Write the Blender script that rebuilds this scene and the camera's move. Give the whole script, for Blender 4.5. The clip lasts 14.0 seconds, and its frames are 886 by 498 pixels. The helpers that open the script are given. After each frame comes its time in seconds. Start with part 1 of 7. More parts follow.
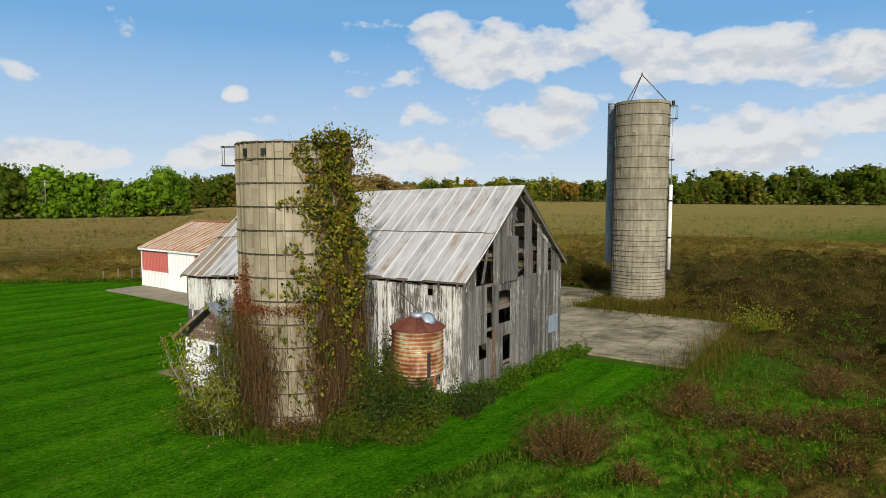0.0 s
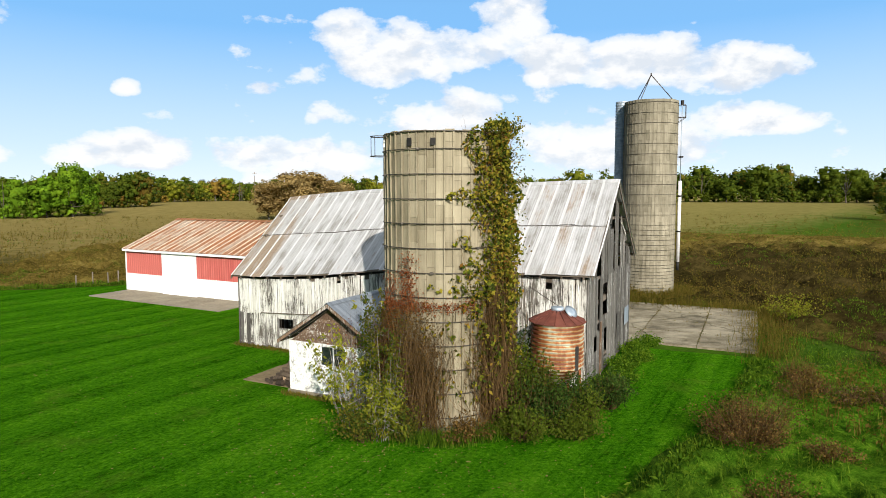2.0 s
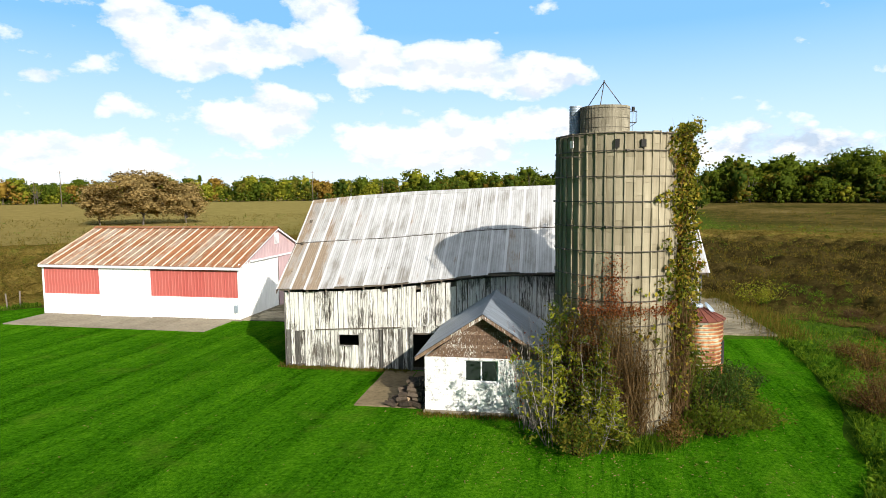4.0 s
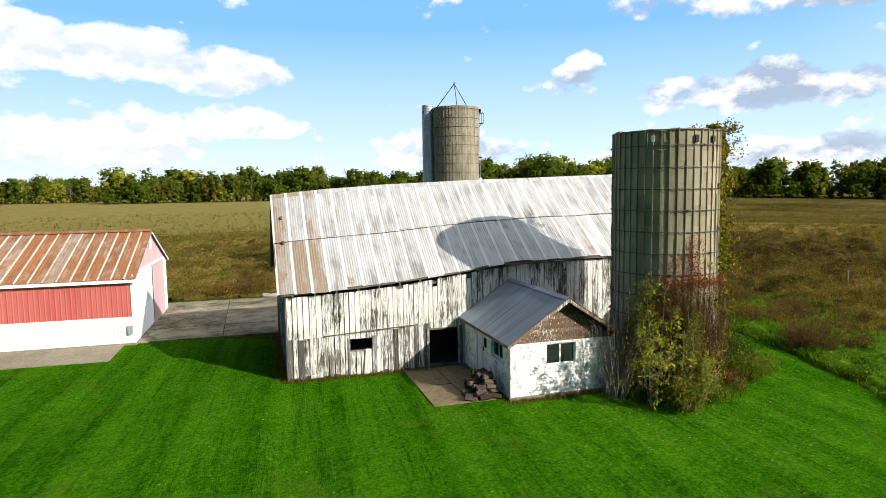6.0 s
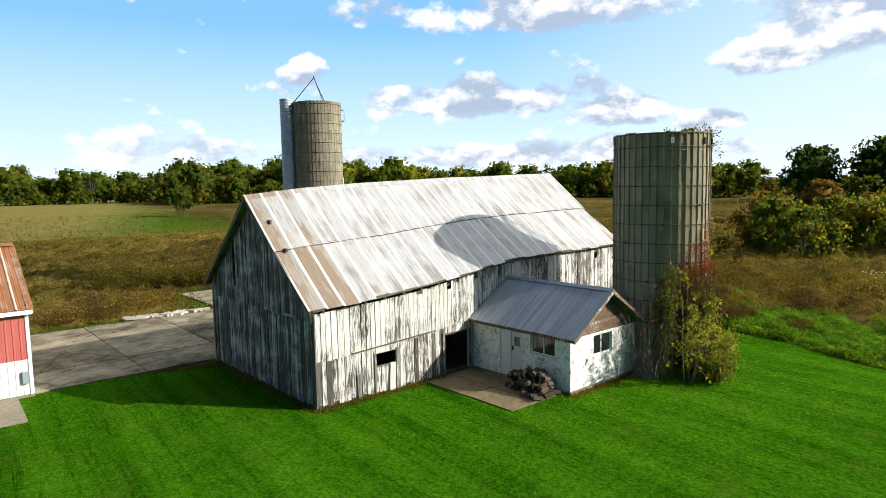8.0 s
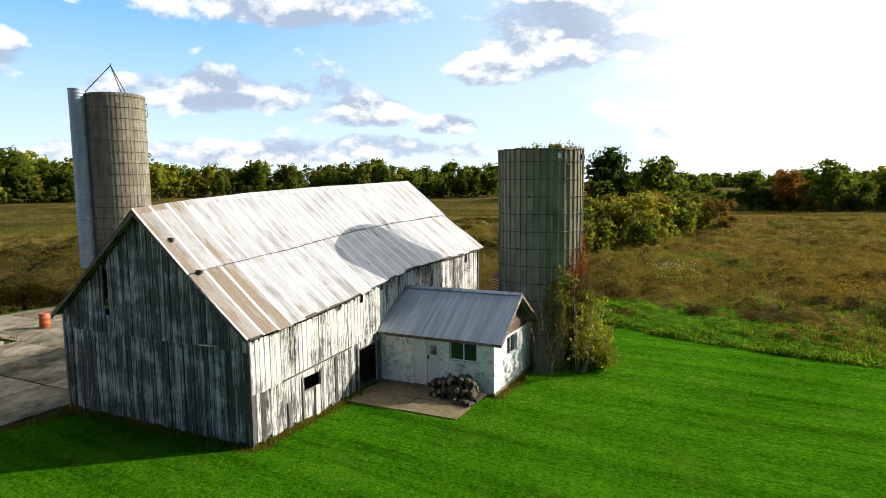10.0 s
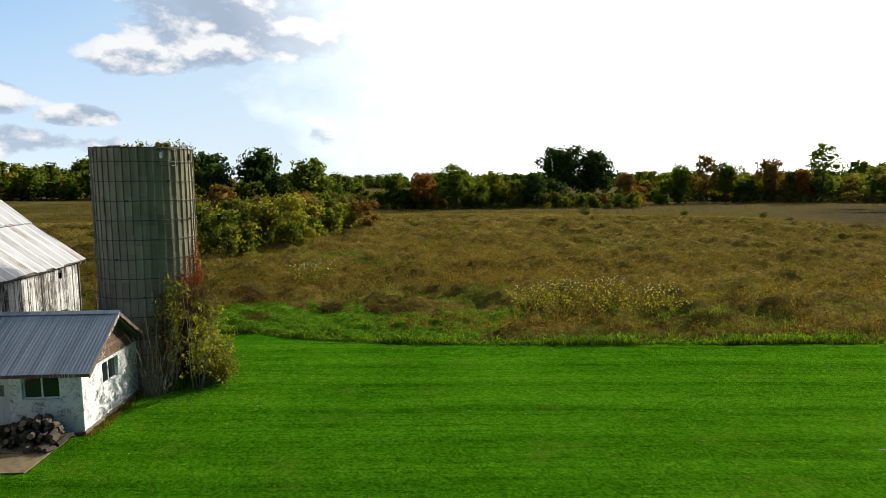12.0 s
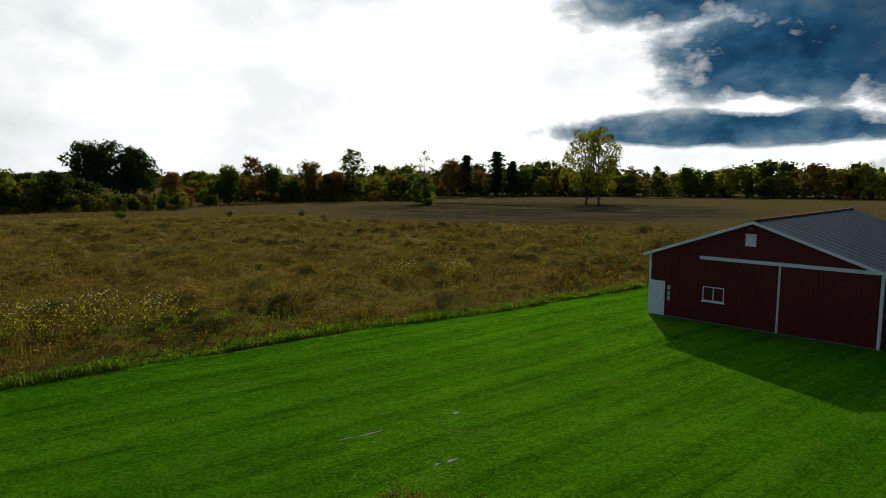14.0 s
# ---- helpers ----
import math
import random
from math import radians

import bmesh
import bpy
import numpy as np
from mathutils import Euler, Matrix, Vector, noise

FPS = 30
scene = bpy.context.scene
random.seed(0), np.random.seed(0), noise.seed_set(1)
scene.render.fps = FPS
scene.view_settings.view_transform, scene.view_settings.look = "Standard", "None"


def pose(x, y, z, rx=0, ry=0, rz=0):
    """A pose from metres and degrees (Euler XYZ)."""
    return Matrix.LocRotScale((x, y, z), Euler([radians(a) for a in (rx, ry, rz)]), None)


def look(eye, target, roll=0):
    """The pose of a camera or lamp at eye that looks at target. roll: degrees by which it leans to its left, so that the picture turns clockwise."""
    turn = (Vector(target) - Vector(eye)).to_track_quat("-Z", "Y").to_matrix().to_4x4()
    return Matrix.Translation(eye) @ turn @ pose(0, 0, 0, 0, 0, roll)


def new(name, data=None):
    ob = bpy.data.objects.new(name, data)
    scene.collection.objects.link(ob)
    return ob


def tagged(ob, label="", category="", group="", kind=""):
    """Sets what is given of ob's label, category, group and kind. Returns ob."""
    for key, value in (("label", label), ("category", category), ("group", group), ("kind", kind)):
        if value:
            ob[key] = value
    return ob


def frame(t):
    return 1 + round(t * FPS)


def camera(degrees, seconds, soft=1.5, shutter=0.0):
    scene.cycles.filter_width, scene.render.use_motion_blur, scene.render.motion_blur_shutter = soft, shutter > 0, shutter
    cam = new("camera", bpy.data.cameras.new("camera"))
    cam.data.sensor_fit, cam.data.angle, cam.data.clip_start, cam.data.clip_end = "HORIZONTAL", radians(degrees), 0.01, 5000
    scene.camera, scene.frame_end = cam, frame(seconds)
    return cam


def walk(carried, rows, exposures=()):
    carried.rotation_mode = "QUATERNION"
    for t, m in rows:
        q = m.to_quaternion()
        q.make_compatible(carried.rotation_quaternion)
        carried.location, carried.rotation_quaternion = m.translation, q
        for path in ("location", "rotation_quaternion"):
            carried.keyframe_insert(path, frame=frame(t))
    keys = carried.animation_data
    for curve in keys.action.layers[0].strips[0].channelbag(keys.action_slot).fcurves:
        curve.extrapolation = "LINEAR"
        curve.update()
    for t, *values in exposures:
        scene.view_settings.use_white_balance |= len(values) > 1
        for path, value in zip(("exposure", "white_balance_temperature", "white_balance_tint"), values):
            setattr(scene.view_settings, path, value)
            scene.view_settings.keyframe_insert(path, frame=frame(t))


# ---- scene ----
cam = camera(70.4, 14.0, soft=0.4)
PATH = [
    (0, (0.201, 0.8, 7.893), (0.164, 2.792, 7.72), -0.0),
    (0.5, (-1.257, 1.085, 7.826), (-1.282, 3.077, 7.654), -0.1),
    (1, (-3.168, 1.253, 7.757), (-3.154, 3.245, 7.582), -0.1),
    (1.5, (-5.526, 1.307, 7.693), (-5.412, 3.296, 7.517), -0.1),
    (2, (-8.031, 1.67, 7.669), (-7.779, 3.647, 7.493), -0.1),
    (2.5, (-10.608, 2.302, 7.705), (-10.224, 4.257, 7.529), -0.2),
    (3, (-13.364, 3.262, 7.769), (-12.849, 5.187, 7.592), -0.3),
    (3.5, (-16.254, 4.413, 7.839), (-15.633, 6.305, 7.659), -0.4),
    (4, (-19.036, 5.836, 7.821), (-18.238, 7.661, 7.642), -0.5),
    (4.2, (-20.148, 6.592, 7.815), (-19.271, 8.38, 7.632), -0.5),
    (6.5, (-31.205, 16.25, 7.525), (-29.541, 17.343, 7.338), -0.9),
    (7, (-32.517, 18.838, 7.499), (-30.748, 19.752, 7.309), -0.9),
    (9.5, (-33.82, 30.475, 8.069), (-31.832, 30.427, 7.861), -1.1),
    (10, (-33.833, 30.845, 8.195), (-31.859, 30.601, 7.984), -0.8),
    (10.5, (-33.847, 30.915, 8.249), (-31.92, 30.422, 8.037), -0.9),
    (11, (-33.856, 30.41, 8.292), (-32.004, 29.687, 8.077), -0.9),
    (11.5, (-33.834, 29.557, 8.259), (-32.091, 28.601, 8.042), -0.8),
    (12, (-33.907, 28.638, 8.258), (-32.319, 27.442, 8.038), -0.4),
    (12.5, (-34.046, 27.678, 8.248), (-32.675, 26.239, 8.025), -0.1),
    (13, (-34.26, 26.661, 8.216), (-33.153, 25.01, 7.994), -0.1),
    (13.5, (-34.577, 25.565, 8.151), (-33.768, 23.749, 7.93), 0.1),
    (14, (-35.022, 24.447, 8.091), (-34.526, 22.522, 7.87), 0.1),
]
walk(cam, [(t, look(eye, target, roll)) for t, eye, target, roll in PATH],
     exposures=[(0, -0.30), (1.5, -0.02), (3, 0.30), (6.5, 0.28), (9.5, 0.35), (11, 0.10), (12.5, -0.08), (14, -0.82)])

# ---- world, sun and exposure ----
SUN_AZ, SUN_EL = -85.0, 26.0
BARN_AT, BARN_TURN = (-12.1, 38.43), -33.5
SHED_AT, SHED_TURN = (-15.2, 45.98), -35.23
RED_AT, RED_TURN = (-37.77, -15.11), 149.1


def nd(t, kind, ins=None):
    x = t.nodes.new(kind)
    for k, v in (ins or {}).items():
        if isinstance(v, bpy.types.NodeSocket):
            t.links.new(v, x.inputs[k])
        else:
            x.inputs[k].default_value = v
    return x


def mth(t, op, a, b=0.0, c=0.0):
    x = nd(t, "ShaderNodeMath", {0: a, 1: b, 2: c})
    x.operation = op
    return x.outputs[0]


def vscale(t, vec, s):
    x = nd(t, "ShaderNodeVectorMath", {0: vec, 1: s})
    x.operation = "MULTIPLY"
    return x.outputs[0]


def vadd(t, vec, s):
    x = nd(t, "ShaderNodeVectorMath", {0: vec, 1: s})
    x.operation = "ADD"
    return x.outputs[0]


def nz(t, vec, scale, detail=4.0, rough=0.55):
    return nd(t, "ShaderNodeTexNoise", {"Vector": vec, "Scale": scale, "Detail": detail, "Roughness": rough}).outputs["Fac"]


def ramp(t, fac, stops):
    x = nd(t, "ShaderNodeValToRGB", {0: fac})
    e = x.color_ramp.elements
    while len(e) < len(stops):
        e.new(0.5)
    for el, (p, c) in zip(e, stops):
        el.position = p
        el.color = (c, c, c, 1) if isinstance(c, (int, float)) else (*c, 1)
    return x.outputs[0]


def mixc(t, fac, a, b, blend="MIX"):
    x = t.nodes.new("ShaderNodeMix")
    x.data_type, x.blend_type = "RGBA", blend
    for i, v in ((0, fac), (6, a), (7, b)):
        if isinstance(v, bpy.types.NodeSocket):
            t.links.new(v, x.inputs[i])
        else:
            x.inputs[i].default_value = (*v, 1) if i and len(v) == 3 else v
    return x.outputs[2]


def polar(az, el):
    a, e = radians(az), radians(el)
    return Vector((math.cos(a) * math.cos(e), math.sin(a) * math.cos(e), math.sin(e)))


sun_way = polar(SUN_AZ, SUN_EL)
lamp = new("sun", bpy.data.lights.new("sun", "SUN"))
lamp.data.energy, lamp.data.angle, lamp.data.color = 5.4, radians(0.6), (1.0, 0.93, 0.82)
lamp.matrix_world = look((0, 0, 60), Vector((0, 0, 60)) - sun_way)


def build_world():
    w = bpy.data.worlds.new("sky")
    scene.world = w
    w.use_nodes = True
    t = w.node_tree
    t.nodes.clear()
    sky = t.nodes.new("ShaderNodeTexSky")
    sky.sky_type, sky.sun_disc = "NISHITA", False
    sky.sun_elevation, sky.sun_rotation = radians(SUN_EL), radians(90 - SUN_AZ)
    sky.air_density, sky.dust_density, sky.ozone_density = 1.0, 0.6, 2.5
    way = nd(t, "ShaderNodeTexCoord").outputs["Generated"]
    sep = nd(t, "ShaderNodeSeparateXYZ", {0: way})
    x, y, z = sep.outputs
    az = mth(t, "MULTIPLY", mth(t, "ARCTAN2", y, x), 57.2958)
    el = mth(t, "MULTIPLY", mth(t, "ARCSINE", z), 57.2958)
    pos = vscale(t, way, (1.0, 1.0, 1.7))
    n1 = nz(t, pos, 10.0, 9.0, 0.56)
    n2 = nz(t, vadd(t, pos, (0.0, 0.0, 0.030)), 10.0, 9.0, 0.56)
    wide = nz(t, vadd(t, pos, (3.7, 1.1, 0.0)), 2.6, 4.0)
    warp = mth(t, "SUBTRACT", n1, 0.5)

    def blobs(rows, flat=1.5):
        """Cover by banks of cloud with flattened feet: azimuth, elevation, half width, half height, weight."""
        cover = None
        for a, e, wa, he, k in rows:
            da = mth(t, "MULTIPLY", mth(t, "SUBTRACT", az, float(a)), 1.0 / wa)
            de = mth(t, "MULTIPLY", mth(t, "SUBTRACT", el, float(e)), 1.0 / he)
            de = mth(t, "MAXIMUM", de, mth(t, "MULTIPLY", de, -flat))
            d = mth(t, "ADD", mth(t, "MULTIPLY", da, da), mth(t, "MULTIPLY", de, de))
            v = mth(t, "MULTIPLY", mth(t, "SUBTRACT", 1.0, mth(t, "MULTIPLY", d, 0.5)), k)
            cover = v if cover is None else mth(t, "MAXIMUM", cover, v)
        return cover
    cover = blobs([(87, 11.6, 5.6, 2.9, 1), (90.5, 13.6, 3.2, 2.0, .9), (77.5, 15.2, 3.4, 3.2, 1), (80.5, 12.2, 3.2, 2.4, 1), (72.5, 11.0, 4.0, 2.0, 1), (65.4, 10.6, 4.6, 2.4, 1), (58.8, 9.6, 5.4, 2.1, 1),
                   (82.2, 6.2, 3.6, 2.8, 1), (109, 8.4, 1.0, .9, .9), (98.3, 8.8, 1.6, .7, .55), (92.5, 7.0, 2.2, 1.3, .6), (57.2, 6.0, 3.6, 1.5, .9),
                   (121.5, 3.0, 4.6, 1.3, .9), (126, 2.2, 6, 1.2, .8), (68.6, 4.4, 7, 2.6, .75), (66, 3.4, 6, 2.6, .9), (56, 5.6, 3.4, 1.3, .9), (27, 10.6, 1.3, 1.1, .9), (28, 8.6, 5, .8, .5), (10.9, 7.4, 11, 1.9, 1),
                   (1.0, 6.2, 5, 1.7, 1), (17.7, 8.1, 4, 1.2, .9), (8.5, 14.6, 12, 2.1, .9), (0, 3.4, 4, 1.0, .9), (-7.4, 5.0, 2.4, .8, 1), (-19, 12.2, 8.5, 3.6, 1), (-12, 10, 4, 2, .8), (8, 2.6, 16, 1.3, .8),
                   (27, 9.6, 2.4, 1.1, .8), (38, 3.0, 10, 1.4, .7), (44, 4.4, 5, 1.2, .5), (100, 3.2, 14, 1.6, .8)])
    cover = mth(t, "MAXIMUM", cover, mth(t, "MULTIPLY", mth(t, "SUBTRACT", wide, 0.55), 1.8))
    dens = mth(t, "ADD", mth(t, "MULTIPLY", cover, 0.62), mth(t, "MULTIPLY", warp, 1.9))
    mask = mth(t, "MULTIPLY", ramp(t, dens, [(0.17, 0), (0.30, .72), (0.50, 1)]), ramp(t, z, [(0.36, 1.0), (0.52, 0.10)]))
    # horizon haze, and thin bright cloud round the sun
    high = ramp(t, mth(t, "ABSOLUTE", z), [(0.0, 1.0), (0.28, 0.82), (0.44, 0.0)])
    haze = ramp(t, mth(t, "ABSOLUTE", z), [(0.0, 0.95), (0.07, 0.62), (0.24, 0.0)])
    dot = nd(t, "ShaderNodeVectorMath", {0: way, 1: tuple(sun_way)})
    dot.operation = "DOT_PRODUCT"
    near = ramp(t, mth(t, "ADD", dot.outputs["Value"], mth(t, "MULTIPLY", warp, 0.25)), [(0.44, 0), (0.84, 1)])
    # lit tops, grey undersides
    grey = ramp(t, mth(t, "ADD", mth(t, "MULTIPLY", az, 0.01), 0.5), [(0.30, 0.20), (0.66, 0.16), (0.86, 0.0)])
    lit = ramp(t, mth(t, "SUBTRACT", mth(t, "ADD", mth(t, "MULTIPLY", mth(t, "SUBTRACT", n1, n2), 3.2), 0.5), grey), [(0.22, 0.0), (0.6, 1.0)])
    under = mixc(t, ramp(t, mth(t, "MULTIPLY", az, 0.01), [(0.30, 0.0), (0.62, 1.0)]), (0.52, 0.63, 0.80), (0.96, 1.02, 1.10))
    shade = mixc(t, lit, under, (1.25, 1.25, 1.25))
    blue = mixc(t, 1.0, sky.outputs[0], (0.018, 0.026, 0.036), "MULTIPLY")
    s0 = mixc(t, high, blue, (0.34, 0.78, 1.38))
    s1 = mixc(t, haze, s0, (1.12, 1.26, 1.34))
    pale = ramp(t, dot.outputs["Value"], [(-0.45, 0.0), (0.55, 0.72)])
    s1 = mixc(t, pale, s1, (1.02, 1.16, 1.22))
    gap = ramp(t, nz(t, vadd(t, pos, (0.4, 2.3, 0.0)), 3.6, 5, .55), [(0.38, 0.58), (0.56, 1.0)])
    s2 = mixc(t, mth(t, "MULTIPLY", near, gap), s1, (2.9, 2.92, 2.86))
    # the edge of a dark rain bank, lit along its rims
    rain = mth(t, "ADD", mth(t, "MULTIPLY", blobs([(-105, 9.4, 10.5, 4.0, 1.1), (-96, 14.6, 8, 2.6, .9), (-114, 15, 14, 7, 1.3), (-100, 4.0, 13, 1.5, 1.1), (-128, 9, 15, 12, 1.5), (-160, 20, 40, 40, 1.6)], 1.3), 0.62), mth(t, "MULTIPLY", warp, 1.35))
    dark = ramp(t, rain, [(0.08, 0.0), (0.24, 0.75), (0.38, 1.0)])
    depth = mth(t, "ADD", n1, mth(t, "MULTIPLY", mth(t, "SUBTRACT", mth(t, "MAXIMUM", rain, 0.25), 0.45), -0.22))
    storm = ramp(t, depth, [(0.34, (0.014, 0.085, 0.20)), (0.43, (0.040, 0.17, 0.34)), (0.50, (0.12, 0.30, 0.48)), (0.57, (0.30, 0.48, 0.63)), (0.66, (0.85, 0.97, 1.04))])
    glare = ramp(t, dot.outputs["Value"], [(0.46, 0.0), (0.80, 0.92)])
    shade = mixc(t, glare, shade, (2.4, 2.42, 2.4))
    mask = mth(t, "MAXIMUM", mask, mth(t, "MULTIPLY", dark, 0.93))
    cloud = mixc(t, dark, shade, storm)
    out = mixc(t, mth(t, "MAXIMUM", mth(t, "MULTIPLY", mask, 0.95), dark), s2, cloud)
    # the bank of dark rain cloud goes on over the west
    west = nd(t, "ShaderNodeVectorMath", {0: way, 1: tuple(polar(-165, 26))})
    west.operation = "DOT_PRODUCT"
    bank = ramp(t, mth(t, "ADD", west.outputs["Value"], mth(t, "MULTIPLY", warp, 0.4)), [(0.52, 0.0), (0.62, 1.0)])
    heavy = ramp(t, n1, [(0.36, (0.012, 0.06, 0.13)), (0.50, (0.05, 0.13, 0.24)), (0.66, (0.16, 0.27, 0.38))])
    out = mixc(t, bank, out, heavy)
    bg = nd(t, "ShaderNodeBackground", {0: out, 1: 0.75})
    t.links.new(bg.outputs[0], nd(t, "ShaderNodeOutputWorld").inputs[0])


build_world()


# ---- materials ----
def material(name, build):
    m = bpy.data.materials.new(name)
    m.use_nodes = True
    t = m.node_tree
    t.nodes.clear()
    out = t.nodes.new("ShaderNodeOutputMaterial")
    geo = nd(t, "ShaderNodeNewGeometry")
    info = nd(t, "ShaderNodeObjectInfo")
    obj = nd(t, "ShaderNodeTexCoord").outputs["Object"]
    t.links.new(build(t, geo.outputs["Position"], obj, info.outputs["Random"], geo.outputs["Random Per Island"]), out.inputs[0])
    return m


def shader(t, colour, rough=0.8, metal=0.0, height=None, dist=0.02, strength=0.5, spec=0.3):
    ins = {"Base Color": colour if isinstance(colour, bpy.types.NodeSocket) else (*colour, 1), "Roughness": rough, "Metallic": metal, "Specular IOR Level": spec}
    if height is not None:
        ins["Normal"] = nd(t, "ShaderNodeBump", {"Strength": strength, "Distance": dist, "Height": height}).outputs[0]
    return nd(t, "ShaderNodeBsdfPrincipled", ins).outputs[0]


def wood(paint_amount, bare=((.05, .042, .034), (.30, .27, .23)), paint=(.82, .82, .79), patch=0.9):
    def build(t, p, o, r, isl):
        shift = nd(t, "ShaderNodeCombineXYZ", {0: mth(t, "MULTIPLY", r, 40.0), 1: mth(t, "MULTIPLY", r, 17.0), 2: mth(t, "MULTIPLY", r, 23.0)}).outputs[0]
        q = vadd(t, p, shift)
        fine = nz(t, vscale(t, q, (60, 60, 1.5)), 1.0, 5, .7)
        flake = nz(t, vscale(t, q, (19, 19, 2.1)), 1.0, 8, .78)
        stain = nz(t, vscale(t, q, (17, 17, .45)), 1.0, 5, .66)
        big = nz(t, vscale(t, p, (1, 1, .8)), patch, 3)
        g = mth(t, "ADD", mth(t, "MULTIPLY", fine, .55), mth(t, "ADD", mth(t, "MULTIPLY", stain, .45), mth(t, "MULTIPLY", mth(t, "SUBTRACT", r, .5), .16)))
        base = ramp(t, g, [(.36, bare[0]), (.50, tuple((a + b) * .42 for a, b in zip(*bare))), (.64, bare[1])])
        k = mth(t, "ADD", mth(t, "ADD", mth(t, "MULTIPLY", flake, .85), mth(t, "MULTIPLY", fine, .45)), mth(t, "ADD", mth(t, "MULTIPLY", big, .42), mth(t, "MULTIPLY", r, .07)))
        at = 1.10 - .31 * paint_amount
        m = ramp(t, k, [(at - .045, 0), (at + .045, 1)])
        old = mixc(t, ramp(t, stain, [(.36, 0), (.58, 1)]), tuple(c * q for c, q in zip(paint, (.66, .64, .58))), paint)
        col = mixc(t, m, base, mixc(t, 1.0, old, mixc(t, fine, (.72, .72, .72), (1.08, 1.08, 1.08)), "MULTIPLY"))
        h = mth(t, "ADD", mth(t, "MULTIPLY", fine, .7), mth(t, "MULTIPLY", m, .6))
        return shader(t, col, .85, 0, h, .012, .8)
    return build


def gable_boards(t, p, o, r, isl):
    """Teal-grey boards, darkened in colour for the gable's shade, with the last of the white paint in patches low down
    and in streaks.
    """
    shift = nd(t, "ShaderNodeCombineXYZ", {0: mth(t, "MULTIPLY", r, 40.0), 1: mth(t, "MULTIPLY", r, 17.0), 2: mth(t, "MULTIPLY", r, 3.0)}).outputs[0]
    q = vadd(t, p, shift)
    fine = nz(t, vscale(t, q, (46, 46, 1.4)), 1.0, 5, .7)
    streak = nz(t, vscale(t, q, (12, 12, .55)), 1.0, 6, .7)
    patch = nz(t, vscale(t, vadd(t, p, (3.0, 9.0, 0.0)), (.8, .8, 1.3)), 1.0, 6, .62)
    base = ramp(t, mth(t, "ADD", mth(t, "MULTIPLY", fine, .5), mth(t, "ADD", mth(t, "MULTIPLY", streak, .5), mth(t, "MULTIPLY", mth(t, "SUBTRACT", r, .5), .10))), [(.36, (.020, .025, .022)), (.52, (.072, .086, .079)), (.66, (.17, .195, .185))])
    k = mth(t, "ADD", mth(t, "ADD", mth(t, "MULTIPLY", patch, .42), mth(t, "MULTIPLY", streak, .58)), mth(t, "ADD", mth(t, "MULTIPLY", fine, .26), mth(t, "MULTIPLY", mth(t, "SUBTRACT", r, .5), .10)))
    m = ramp(t, k, [(.62, 0), (.74, .9)])
    col = mixc(t, m, base, mixc(t, fine, (.30, .36, .37), (.55, .62, .63)))
    return shader(t, col, .85, 0, mth(t, "ADD", fine, mth(t, "MULTIPLY", m, .5)), .012, .7)


def plain_noise(c1, c2, scale=6.0, stretch=(1, 1, 1), rough=.8, metal=0.0, bump=.3, dist=.01, spec=.3, vary=.15):
    def build(t, p, o, r, isl):
        q = vscale(t, p, stretch)
        a = nz(t, q, scale, 6, .62)
        b = nz(t, q, scale * .13, 3)
        f = mth(t, "ADD", mth(t, "ADD", mth(t, "MULTIPLY", a, .6), mth(t, "MULTIPLY", b, .4)), mth(t, "MULTIPLY", mth(t, "SUBTRACT", r, .5), vary))
        return shader(t, ramp(t, f, [(.32, c1), (.66, c2)]), rough, metal, a, dist, bump, spec)
    return build


def roof_metal(light, stain, rust, amount, streak=(5.0, .32, .32), metal=.35, west=0.0, gloss=.45, spec=.5):
    def build(t, p, o, r, isl):
        q = vadd(t, vscale(t, o, streak), nd(t, "ShaderNodeCombineXYZ", {0: mth(t, "MULTIPLY", r, 9.0), 1: 0.0, 2: 0.0}).outputs[0])
        s = nz(t, q, 1.0, 6, .6)
        f = nz(t, vscale(t, o, (2.2, .9, .9)), 1.0, 5, .65)
        g = nz(t, o, 22.0, 3)
        base = mixc(t, ramp(t, mth(t, "ADD", mth(t, "MULTIPLY", s, .7), mth(t, "MULTIPLY", g, .3)), [(.35, 0), (.62, 1)]), stain, light)
        tone = mixc(t, r, (.86, .86, .86), (1, 1, 1))
        base = mixc(t, 1.0, base, tone, "MULTIPLY")
        k = mth(t, "ADD", mth(t, "ADD", mth(t, "MULTIPLY", s, .6), mth(t, "MULTIPLY", f, .5)), mth(t, "MULTIPLY", r, .16))
        if west:
            ox = nd(t, "ShaderNodeSeparateXYZ", {0: o}).outputs[0]
            k = mth(t, "ADD", k, ramp(t, mth(t, "MULTIPLY", ox, .1), [(.06, west), (.24, 0)]))
        m = ramp(t, k, [(.92 - .5 * amount, 0), (1.06 - .5 * amount, 1)])
        tint = ramp(t, mth(t, "ADD", mth(t, "MULTIPLY", s, .6), mth(t, "MULTIPLY", g, .4)), [(.36, 0), (.62, 1)])
        col = mixc(t, mth(t, "MULTIPLY", m, .88), base, mixc(t, tint, tuple(c * .38 for c in rust), tuple(min(c * 1.2, .9) for c in rust)))
        return shader(t, col, mth(t, "ADD", gloss, mth(t, "MULTIPLY", m, .4)), metal, g, .004, .25, spec)
    return build


